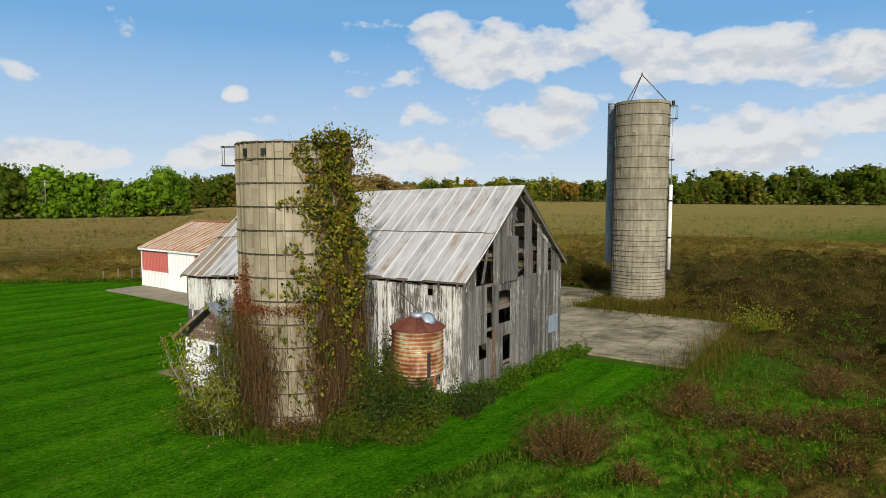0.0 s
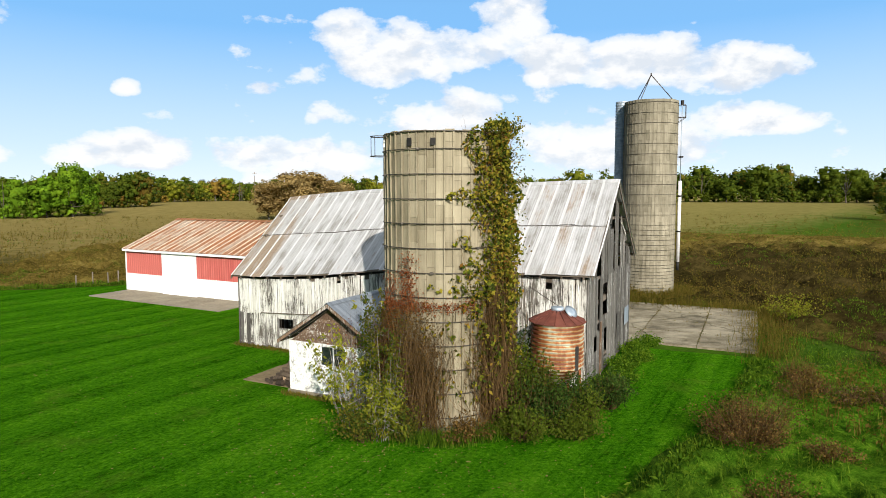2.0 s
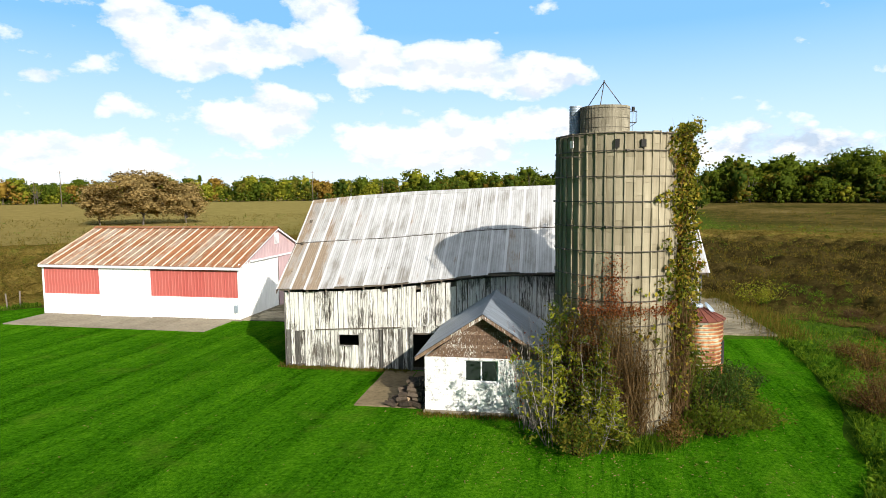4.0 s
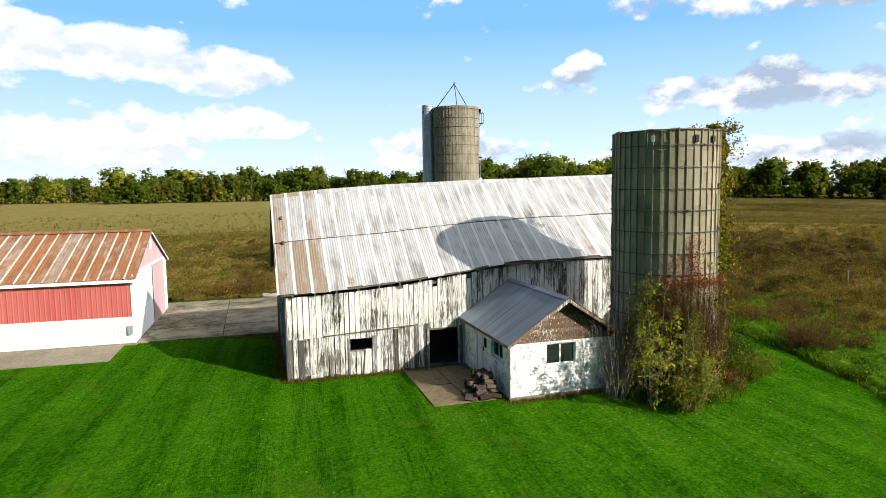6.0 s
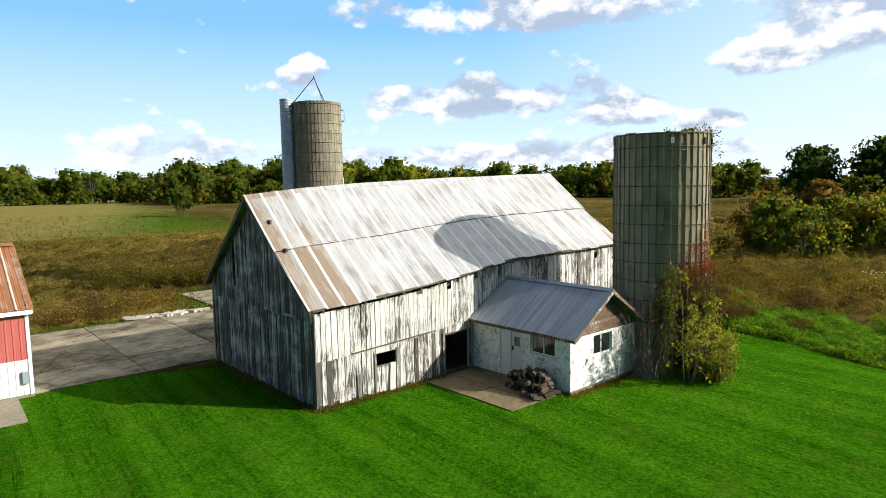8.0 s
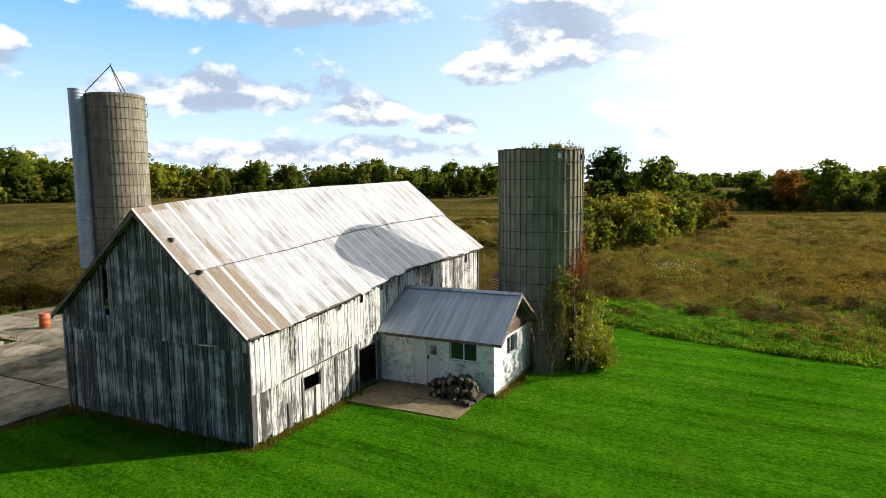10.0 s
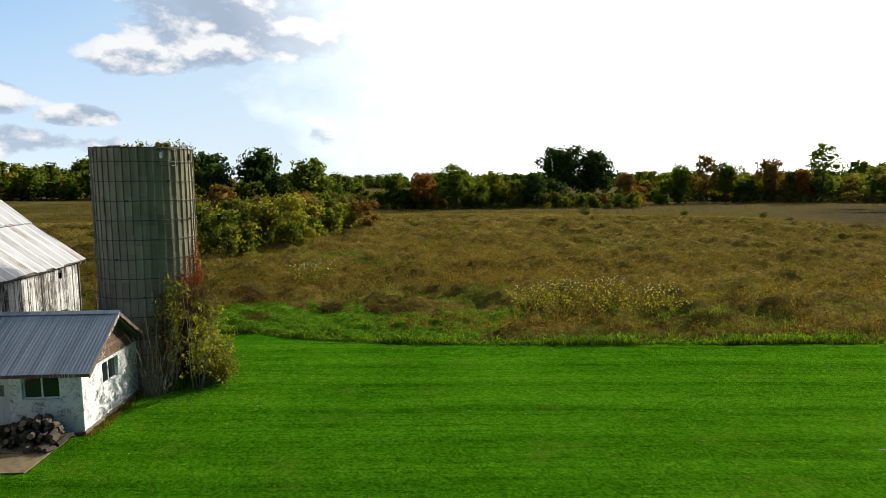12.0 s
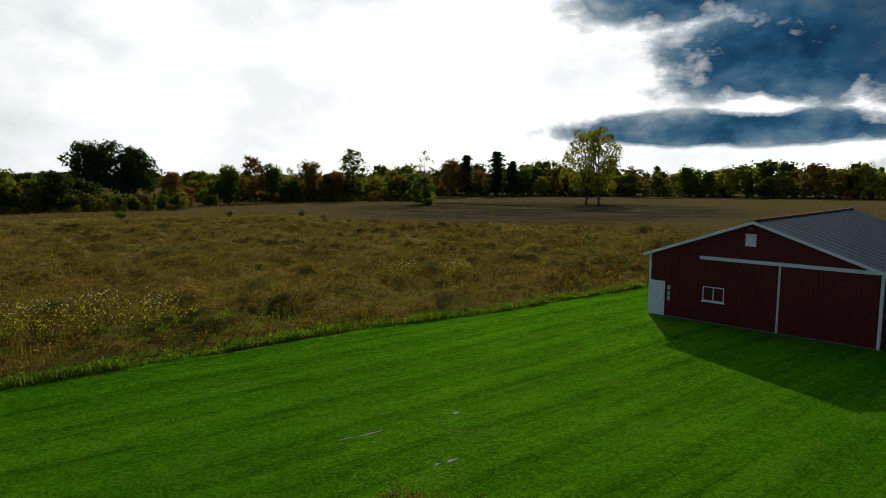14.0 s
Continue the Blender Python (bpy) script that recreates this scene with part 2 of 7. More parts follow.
def barn_tin(t, p, o, r, isl):
    """Old galvanised sheets: whitish zinc, grey run-off streaks, rust that spares the laps."""
    off = nd(t, "ShaderNodeCombineXYZ", {0: mth(t, "MULTIPLY", r, 31.0), 1: mth(t, "MULTIPLY", r, 7.0), 2: 0.0}).outputs[0]
    q = vadd(t, o, off)
    run = nz(t, vscale(t, q, (9.0, .38, .38)), 1.0, 6, .65)
    thin = nz(t, vscale(t, q, (34.0, .8, .8)), 1.0, 4, .7)
    spot = nz(t, vscale(t, q, (1.9, .75, .75)), 1.0, 6, .62)
    grit = nz(t, o, 24.0, 4, .7)
    ox = nd(t, "ShaderNodeSeparateXYZ", {0: o}).outputs[0]
    f = mth(t, "ADD", mth(t, "ADD", mth(t, "MULTIPLY", run, .42), mth(t, "MULTIPLY", thin, .13)), mth(t, "ADD", mth(t, "MULTIPLY", spot, .50), mth(t, "MULTIPLY", mth(t, "SUBTRACT", r, .5), .06)))
    col = ramp(t, f, [(.40, (.25, .235, .21)), (.50, (.41, .41, .41)), (.64, (.57, .575, .59))])
    lap = ramp(t, mth(t, "FRACT", mth(t, "MULTIPLY", mth(t, "ADD", ox, .02), 27 / 18.4)), [(.0, 1), (.07, 1), (.14, 0), (.93, 0), (.97, 1)])
    west = ramp(t, mth(t, "MULTIPLY", ox, .1), [(.03, .20), (.20, .06), (.5, 0)])
    k = mth(t, "ADD", mth(t, "ADD", mth(t, "MULTIPLY", spot, .50), mth(t, "MULTIPLY", run, .30)), mth(t, "ADD", mth(t, "ADD", west, mth(t, "MULTIPLY", r, .22)), mth(t, "MULTIPLY", lap, -.20)))
    m = ramp(t, k, [(.585, 0), (.70, 1)])
    col = mixc(t, mth(t, "MULTIPLY", m, .9), col, mixc(t, ramp(t, mth(t, "ADD", mth(t, "MULTIPLY", thin, .5), mth(t, "MULTIPLY", grit, .5)), [(.38, 0), (.6, 1)]), (.14, .095, .056), (.32, .235, .15)))
    # white highlight along each lap, put into the colour as a pale line
    col = mixc(t, mth(t, "MULTIPLY", lap, .6), col, (.72, .72, .72))
    return shader(t, col, mth(t, "ADD", .46, mth(t, "MULTIPLY", m, .4)), .12, grit, .004, .25, .35)


def bin_rust(t, p, o, r, isl):
    """Corrugated zinc, rusted along the valleys and down from the seams."""
    z = nd(t, "ShaderNodeSeparateXYZ", {0: o}).outputs[2]
    ring_wave = mth(t, "SINE", mth(t, "MULTIPLY", mth(t, "SUBTRACT", z, 1.5), 6.2832 / .15))
    a = nz(t, vscale(t, o, (1.6, 1.6, 1.1)), 1.0, 5, .6)
    b = nz(t, vscale(t, o, (9, 9, 3.0)), 1.0, 5, .7)
    k = mth(t, "ADD", mth(t, "ADD", mth(t, "MULTIPLY", a, .75), mth(t, "MULTIPLY", b, .30)), mth(t, "MULTIPLY", ring_wave, -.10))
    col = ramp(t, k, [(.42, (.52, .51, .42)), (.50, (.40, .29, .14)), (.56, (.30, .095, .020)), (.66, (.11, .030, .010))])
    return shader(t, col, .6, .15, b, .006, .4, .4)


def yard_slab(t, p, o, r, isl):
    a, g, s = nz(t, p, .55, 6, .65), nz(t, p, 30, 5, .7), nz(t, vscale(t, p, (.9, 2.2, 1)), 1.0, 6, .7)
    f = mth(t, "ADD", mth(t, "ADD", mth(t, "MULTIPLY", a, .5), mth(t, "MULTIPLY", g, .22)), mth(t, "ADD", mth(t, "MULTIPLY", s, .3), mth(t, "MULTIPLY", mth(t, "SUBTRACT", r, .5), .12)))
    col = ramp(t, f, [(.40, (.060, .050, .028)), (.49, (.18, .152, .100)), (.62, (.36, .315, .225))])
    v = nd(t, "ShaderNodeTexVoronoi", {"Vector": vadd(t, p, vscale(t, nd(t, "ShaderNodeTexNoise", {"Vector": p, "Scale": 1.2, "Detail": 5.0}).outputs["Color"], (.9, .9, 0))), "Scale": .16})
    v.feature = "DISTANCE_TO_EDGE"
    crack = ramp(t, v.outputs["Distance"], [(.003, 1), (.011, 0)])
    col = mixc(t, mth(t, "MULTIPLY", crack, .55), col, (.035, .034, .012))
    return shader(t, col, .9, 0, mth(t, "SUBTRACT", mth(t, "ADD", g, s), crack), .012, .6, .2)


def leaf(stops, trans=.35, patch=.25, fleck=.62):
    def build(t, p, o, r, isl):
        f = mth(t, "ADD", mth(t, "MULTIPLY", isl, fleck), mth(t, "ADD", mth(t, "MULTIPLY", nz(t, p, patch, 3), .55), (.62 - fleck) * .5))
        col = ramp(t, mth(t, "SUBTRACT", f, .08), stops)
        a = shader(t, col, .7, 0, None, spec=.06)
        b = nd(t, "ShaderNodeBsdfTranslucent", {0: mixc(t, 1.0, col, (1.5, 1.32, .72), "MULTIPLY")}).outputs[0]
        x = nd(t, "ShaderNodeMixShader", {0: trans, 1: a, 2: b})
        return x.outputs[0]
    return build


def stripes(t, p, ang, period):
    a = radians(ang)
    d = nd(t, "ShaderNodeVectorMath", {0: p, 1: (math.cos(a), math.sin(a), 0)})
    d.operation = "DOT_PRODUCT"
    w = mth(t, "ADD", d.outputs["Value"], mth(t, "MULTIPLY", nz(t, p, .06, 2), 1.6))
    return mth(t, "ADD", .5, mth(t, "MULTIPLY", mth(t, "SINE", mth(t, "MULTIPLY", w, 6.2832 / period)), .5))


def lawn_look(t, p, o, r, isl):
    s = stripes(t, p, 142.5, 2.7)
    turned = nd(t, "ShaderNodeVectorRotate", {"Vector": p, "Angle": radians(-52.5)}).outputs[0]
    patchy = ramp(t, nz(t, vscale(t, turned, (.14, .7, 1)), 1.0, 4, .6), [(.40, 0), (.62, 1)])
    line = mth(t, "MULTIPLY", ramp(t, stripes(t, p, 142.5, 1.35), [(.55, 0), (.95, 1)]), patchy)
    # thin broken grooves of the mower, and wisps of cut grass
    groove = ramp(t, nz(t, vadd(t, vscale(t, turned, (.20, 4.4, 1)), vscale(t, nd(t, "ShaderNodeTexNoise", {"Vector": p, "Scale": .8, "Detail": 3.0}).outputs["Color"], (.8, .9, 0))), 1.0, 4, .64), [(.52, 0), (.66, 1)])
    wisp = ramp(t, nz(t, vadd(t, vscale(t, turned, (.9, 15, 1)), (7.0, 3.0, 0.0)), 1.0, 4, .7), [(.56, 0), (.68, 1)])
    big, mid = nz(t, p, .16, 4), nz(t, p, 2.2, 6, .7)
    fine = mth(t, "ADD", mth(t, "MULTIPLY", nz(t, p, 8, 5, .8), .65), mth(t, "MULTIPLY", nz(t, p, 30, 4, .8), .55))
    fine = mth(t, "ADD", mth(t, "MULTIPLY", mth(t, "SUBTRACT", fine, .6), 2.1), .6)
    f = mth(t, "ADD", mth(t, "ADD", mth(t, "MULTIPLY", fine, .62), mth(t, "MULTIPLY", mid, .36)), mth(t, "ADD", mth(t, "MULTIPLY", s, .060), mth(t, "MULTIPLY", big, .24)))
    f = mth(t, "ADD", f, mth(t, "ADD", mth(t, "MULTIPLY", line, -.075), mth(t, "ADD", mth(t, "MULTIPLY", groove, -.085), mth(t, "MULTIPLY", wisp, .09))))
    f = mth(t, "SUBTRACT", f, .165)
    col = ramp(t, f, [(.30, (.006, .038, .001)), (.48, (.029, .150, .003)), (.66, (.100, .300, .008)), (.80, (.22, .37, .030))])
    tired = ramp(t, nz(t, vadd(t, p, (11.0, 5.0, 0.0)), .42, 5, .65), [(.56, 0), (.74, .5)])
    col = mixc(t, tired, col, mixc(t, fine, (.045, .110, .006), (.19, .25, .030)))
    h = mth(t, "ADD", mth(t, "ADD", fine, mth(t, "MULTIPLY", mid, .8)), mth(t, "ADD", mth(t, "MULTIPLY", line, -.3), mth(t, "MULTIPLY", groove, -.45)))
    bump = nd(t, "ShaderNodeBump", {"Strength": 1.0, "Distance": .12, "Height": h}).outputs[0]
    matt = nd(t, "ShaderNodeBsdfDiffuse", {"Color": col, "Normal": bump}).outputs[0]
    sheen = nd(t, "ShaderNodeBsdfAnisotropic", {"Color": (.16, .34, .012, 1), "Roughness": .6, "Normal": bump}).outputs[0]
    return nd(t, "ShaderNodeMixShader", {0: .065, 1: matt, 2: sheen}).outputs[0]


def field_look(t, p, o, r, isl):
    big, mid, fine = nz(t, p, .022, 4), nz(t, p, .35, 5), nz(t, p, 5.0, 5, .7)
    f = mth(t, "ADD", mth(t, "ADD", mth(t, "MULTIPLY", big, .6), mth(t, "MULTIPLY", mid, .3)), mth(t, "MULTIPLY", fine, .25))
    col = ramp(t, f, [(.40, (.026, .034, .007)), (.53, (.058, .052, .013)), (.62, (.11, .082, .024)), (.76, (.22, .17, .064))])
    y = nd(t, "ShaderNodeSeparateXYZ", {0: p})
    # green sward that grades into the field beyond the lawn's edge
    d = mth(t, "ADD", mth(t, "ADD", mth(t, "MULTIPLY", y.outputs[0], .76), mth(t, "MULTIPLY", y.outputs[1], -.65)), mth(t, "MULTIPLY", mid, 16.0))
    g = mth(t, "MULTIPLY", ramp(t, mth(t, "MULTIPLY", mth(t, "ADD", d, 12.0), .02), [(.22, .9), (.52, 0)]), ramp(t, mth(t, "MULTIPLY", mth(t, "ADD", y.outputs[0], 12.0), .1), [(.1, 0), (.5, 1)]))
    col = mixc(t, g, col, mixc(t, fine, (.018, .060, .004), (.080, .175, .014)))
    # a greener hollow behind the tall silo
    e = nd(t, "ShaderNodeVectorMath", {0: p, 1: (72.0, 92.0, 0.0)})
    e.operation = "DISTANCE"
    hollow = ramp(t, mth(t, "ADD", mth(t, "MULTIPLY", e.outputs["Value"], .01), mth(t, "MULTIPLY", mid, .15)), [(.30, .32), (.56, 0)])
    col = mixc(t, hollow, col, mixc(t, mid, (.055, .085, .010), (.16, .17, .030)))
    # a paler hayfield to the north
    north = mth(t, "SUBTRACT", y.outputs[1], mth(t, "MULTIPLY", mth(t, "MAXIMUM", mth(t, "SUBTRACT", y.outputs[0], 20.0), 0.0), .8))
    far = ramp(t, mth(t, "MULTIPLY", mth(t, "ADD", north, mth(t, "MULTIPLY", mid, 34.0)), .002), [(.17, 0), (.23, .75), (.46, .9)])
    col = mixc(t, far, col, mixc(t, mid, (.155, .122, .034), (.36, .285, .105)))
    south = ramp(t, mth(t, "MULTIPLY", mth(t, "ADD", mth(t, "MULTIPLY", y.outputs[1], -1.0), mth(t, "MULTIPLY", big, 40.0)), .002), [(.19, 0), (.24, 1)])
    col = mixc(t, south, col, mixc(t, mid, (.070, .058, .024), (.145, .112, .045)))
    w = nd(t, "ShaderNodeVectorMath", {0: p, 1: (-18.0, -150.0, 0.0)})
    w.operation = "DISTANCE"
    marsh = ramp(t, mth(t, "ADD", mth(t, "MULTIPLY", w.outputs["Value"], .01), mth(t, "MULTIPLY", mid, .2)), [(.54, .9), (.70, 0)])
    col = mixc(t, marsh, col, mixc(t, ramp(t, nz(t, vscale(t, p, (.04, .16, 1)), 1.0, 4), [(.42, 0), (.6, 1)]), (.040, .036, .022), (.085, .070, .045)))
    return shader(t, col, .9, 0, mth(t, "ADD", fine, mth(t, "MULTIPLY", mid, 2.0)), .25, .9, 0.0)


def thicket_look(t, p, o, r, isl):
    a, b, c = nz(t, p, .55, 5, .6), nz(t, p, 3.4, 6, .72), nz(t, p, 14, 4, .8)
    broad = nz(t, vadd(t, p, (31.0, 8.0, 0.0)), .06, 3)
    f = mth(t, "ADD", mth(t, "ADD", mth(t, "MULTIPLY", a, .30), mth(t, "MULTIPLY", b, .42)), mth(t, "ADD", mth(t, "MULTIPLY", c, .30), mth(t, "MULTIPLY", mth(t, "SUBTRACT", broad, .5), .25)))
    col = ramp(t, f, [(.37, (.034, .027, .006)), (.47, (.108, .078, .017)), (.55, (.190, .138, .032)), (.67, (.31, .235, .068))])
    leafy = ramp(t, nz(t, vadd(t, p, (5.0, 60.0, 0.0)), .22, 5, .65), [(.52, 0), (.66, .75)])
    col = mixc(t, leafy, col, ramp(t, f, [(.40, (.020, .034, .004)), (.54, (.080, .108, .013)), (.66, (.155, .19, .024))]))
    # dead dark brown weeds, coloured darker still for a cloud's shadow on this tract
    e = nd(t, "ShaderNodeVectorMath", {0: p, 1: (42.0, 48.0, 0.0)})
    e.operation = "DISTANCE"
    russet = ramp(t, mth(t, "ADD", mth(t, "MULTIPLY", e.outputs["Value"], .01), mth(t, "MULTIPLY", a, .2)), [(.34, .85), (.52, 0)])
    col = mixc(t, russet, col, ramp(t, f, [(.38, (.010, .009, .003)), (.50, (.034, .026, .009)), (.66, (.085, .062, .022))]))
    return shader(t, col, .95, 0, mth(t, "ADD", b, mth(t, "MULTIPLY", c, .6)), .22, 1.0, 0.0)


def sward_look(t, p, o, r, isl):
    a, b = nz(t, p, 2.4, 5, .65), nz(t, p, 19, 5, .8)
    f = mth(t, "ADD", mth(t, "MULTIPLY", a, .5), mth(t, "MULTIPLY", b, .5))
    col = ramp(t, f, [(.38, (.014, .050, .003)), (.50, (.062, .155, .008)), (.62, (.155, .270, .018))])
    return shader(t, col, .9, 0, b, .10, 1.0, 0.0)


def block_look(t, p, o, r, isl):
    a, b, g = nz(t, p, 3.2, 6, .7), nz(t, p, 14, 5, .7), nz(t, p, 60, 3)
    m = ramp(t, mth(t, "ADD", mth(t, "MULTIPLY", a, .6), mth(t, "MULTIPLY", b, .4)), [(.40, 0), (.50, 1)])
    col = mixc(t, m, mixc(t, b, (.22, .22, .22), (.45, .44, .42)), (.82, .82, .80))
    return shader(t, col, .85, 0, mth(t, "ADD", b, mth(t, "MULTIPLY", g, .4)), .008, .6)


def concrete_look(c1, c2, streak=.5):
    def build(t, p, o, r, isl):
        v = nz(t, vscale(t, p, (5, 5, .35)), 1.0, 6, .65)
        g = nz(t, p, 45, 4, .7)
        b = nz(t, p, .7, 4)
        f = mth(t, "ADD", mth(t, "ADD", mth(t, "MULTIPLY", v, .45), mth(t, "MULTIPLY", b, .3)), mth(t, "ADD", mth(t, "MULTIPLY", g, .15), mth(t, "MULTIPLY", mth(t, "SUBTRACT", mth(t, "ADD", r, isl), .8), .11)))
        return shader(t, ramp(t, f, [(.30, c1), (.64, c2)]), .9, 0, mth(t, "ADD", g, v), .006, .5, .2)
    return build


MATS = {}
for key, fn in {
    "lawn": lawn_look, "sward": sward_look, "thicket": thicket_look, "field": field_look, "block": block_look,
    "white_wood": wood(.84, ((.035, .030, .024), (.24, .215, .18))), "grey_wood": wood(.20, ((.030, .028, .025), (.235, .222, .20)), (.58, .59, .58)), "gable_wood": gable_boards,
    "brown_wood": wood(.36, ((.07, .04, .025), (.26, .17, .11))), "beam": plain_noise((.07, .055, .04), (.18, .15, .12), 9, (1, 1, .2)),
    "barn_roof": barn_tin, "yard_slab": yard_slab, "flaked_wood": wood(.70, ((.035, .030, .024), (.24, .215, .18))),
    "milk_roof": roof_metal((.46, .52, .60), (.25, .29, .34), (.12, .09, .07), .12, (.32, 5.0, .32), .45),
    "rib_metal": plain_noise((.36, .22, .13), (.66, .58, .48), 3, (1, 1, 1), .6, .1), "rust_roof": roof_metal((.58, .53, .45), (.25, .15, .08), (.30, .090, .014), .80, (5.5, .26, .26), .1),
    "blue_roof": roof_metal((.036, .068, .098), (.028, .052, .078), (.15, .15, .15), .0, (4.0, .3, .3), .0, gloss=.85, spec=.08),
    "stave": concrete_look((.145, .122, .076), (.39, .345, .245)), "stave_pale": concrete_look((.11, .098, .065), (.32, .29, .215)),
    "slab": concrete_look((.115, .10, .07), (.31, .27, .20)), "apron": concrete_look((.15, .128, .088), (.36, .315, .235)), "dirty_slab": concrete_look((.055, .041, .020), (.26, .200, .115)),
    "steel": plain_noise((.05, .045, .04), (.14, .12, .10), 20, rough=.6, metal=.6),
    "chute": plain_noise((.24, .30, .37), (.40, .47, .54), 4, (1, 1, .3), .5, .4),
    "white_pipe": plain_noise((.62, .62, .62), (.82, .82, .82), 5, rough=.4),
    "white_metal": plain_noise((.72, .72, .71), (.84, .84, .83), 3, (1, 1, .4), .45, .0, .1),
    "red_metal": plain_noise((.35, .058, .050), (.48, .13, .112), 2.5, (1.4, 1.4, .12), .5, 0, .1, vary=.5),
    "faded_red": plain_noise((.40, .28, .29), (.52, .38, .39), 3, (2, 2, .3), .55, 0, .1),
    "barn_red": plain_noise((.072, .004, .004), (.115, .007, .006), 3, (1, 1, .3), .5, 0, .1),
    "trim_white": plain_noise((.66, .68, .70), (.82, .83, .84), 6, rough=.5),
    "dark": plain_noise((.012, .012, .012), (.03, .028, .025), 6), "door_white": plain_noise((.55, .57, .58), (.78, .78, .77), 5, (2, 2, .3)),
    "tank_rust": bin_rust,
    "tank_cone": plain_noise((.10, .030, .022), (.22, .075, .050), 5, rough=.7, metal=.2),
    "rust_iron": plain_noise((.16, .05, .02), (.36, .13, .05), 8, rough=.8), "log": plain_noise((.028, .021, .015), (.105, .078, .055), 12, (1, 1, .4)),
    "log_end": plain_noise((.04, .028, .018), (.30, .22, .14), 16, vary=.9), "rubble": plain_noise((.34, .32, .27), (.56, .53, .46), 6, bump=.6),
    "bark": plain_noise((.055, .045, .035), (.15, .125, .10), 9, (1, 1, .25)), "twig": plain_noise((.13, .11, .09), (.33, .30, .27), 12),
    "soil": plain_noise((.05, .04, .02), (.11, .09, .045), 5), "barrel": plain_noise((.38, .09, .03), (.52, .15, .05), 5, rough=.5),
    "pole": plain_noise((.12, .095, .07), (.22, .18, .14), 8, (1, 1, .2)),
    "leaf_green": leaf([(.2, (.045, .075, .009)), (.5, (.098, .142, .015)), (.8, (.18, .225, .024))], .60, .25, .36),
    "leaf_dark": leaf([(.2, (.014, .034, .006)), (.5, (.034, .068, .011)), (.8, (.075, .12, .018))], .38, .25, .36),
    "leaf_tan": leaf([(.2, (.16, .115, .042)), (.5, (.27, .195, .076)), (.8, (.37, .275, .115))], .35),
    "leaf_bright": leaf([(.2, (.055, .115, .007)), (.5, (.105, .20, .010)), (.8, (.18, .29, .016))], .35, .25, .36),
    "leaf_yellow": leaf([(.2, (.095, .125, .012)), (.5, (.21, .235, .022)), (.8, (.36, .34, .038))], .5, .25, .45),
    "leaf_autumn": leaf([(.2, (.11, .065, .013)), (.5, (.21, .13, .022)), (.8, (.30, .21, .035))], .3, .25, .36),
    "leaf_orange": leaf([(.2, (.13, .050, .012)), (.5, (.25, .115, .022)), (.8, (.33, .19, .035))], .45, .25, .36),
    "leaf_brown": leaf([(.2, (.055, .032, .010)), (.5, (.112, .066, .018)), (.8, (.19, .118, .034))], .28),
    "leaf_red": leaf([(.2, (.085, .022, .010)), (.5, (.19, .052, .020)), (.8, (.29, .105, .036))]),
    "leaf_vine": leaf([(.22, (.028, .048, .006)), (.42, (.095, .118, .012)), (.65, (.28, .25, .028)), (.85, (.21, .105, .022))], .35, 1.2),
    "leaf_mixed": leaf([(.22, (.035, .07, .012)), (.42, (.075, .125, .018)), (.6, (.18, .18, .025)), (.78, (.22, .13, .028))], .62, .07, .36),
    "stem_brown": leaf([(.2, (.040, .024, .010)), (.5, (.088, .052, .021)), (.8, (.155, .098, .044))], .1, .8),
    "weed": leaf([(.25, (.036, .042, .005)), (.42, (.090, .088, .012)), (.58, (.150, .116, .022)), (.78, (.22, .168, .042))], .52, .09, .40),
    "weed_green": leaf([(.2, (.022, .066, .004)), (.5, (.075, .160, .009)), (.8, (.17, .270, .020))], .58, .5),
    "plume": leaf([(.25, (.048, .034, .008)), (.5, (.135, .095, .020)), (.8, (.22, .160, .038))], .52, .16, .40),
    "flower": leaf([(.2, (.45, .42, .30)), (.6, (.7, .68, .55))], .2),
}.items():
    MATS[key] = material(key, fn)


def glass_look(t, p, o, r, isl):
    return nd(t, "ShaderNodeBsdfPrincipled", {"Base Color": (.02, .025, .025, 1), "Roughness": .06, "Specular IOR Level": .6}).outputs[0]


def water_look(t, p, o, r, isl):
    return shader(t, (.02, .024, .018), .04, 0, nz(t, p, 4, 2), .01, .10, 1.0)


MATS["glass"], MATS["water"] = material("glass", glass_look), material("water", water_look)


# ---- building helpers ----
def mesh_of(name, verts, faces, smooth=False):
    me = bpy.data.meshes.new(name)
    me.from_pydata([tuple(v) for v in verts], [], faces)
    if smooth:
        me.polygons.foreach_set("use_smooth", [True] * len(me.polygons))
    me.update()
    return me


def put(name, me, mat, parent=None, label=""):
    """One mesh object, as a part where a parent is given."""
    ob = new(name, me)
    if not me.materials:
        me.materials.append(MATS[mat])
    if parent is not None:
        ob.parent = parent
    return tagged(ob, label) if label else ob


def thing(name, m, label, category, group="", kind=""):
    ob = new(name)
    ob.empty_display_size = .3
    ob.matrix_world = m
    return tagged(ob, label, category, group, kind)


BOX = [(0, 1, 2, 3), (7, 6, 5, 4), (0, 4, 5, 1), (1, 5, 6, 2), (2, 6, 7, 3), (3, 7, 4, 0)]


def quadbox(name, front, off):
    """A plate from four corners, off deep."""
    o = Vector(off)
    f = [Vector(v) for v in front]
    n = (f[1] - f[0]).cross(f[3] - f[0])
    faces = BOX if n.dot(o) < 0 else [tuple(reversed(q)) for q in BOX]
    return mesh_of(name, f + [v + o for v in f], faces)


def box(name, x0, x1, y0, y1, z0, z1):
    return quadbox(name, [(x0, y0, z0), (x1, y0, z0), (x1, y0, z1), (x0, y0, z1)], (0, y1 - y0, 0))


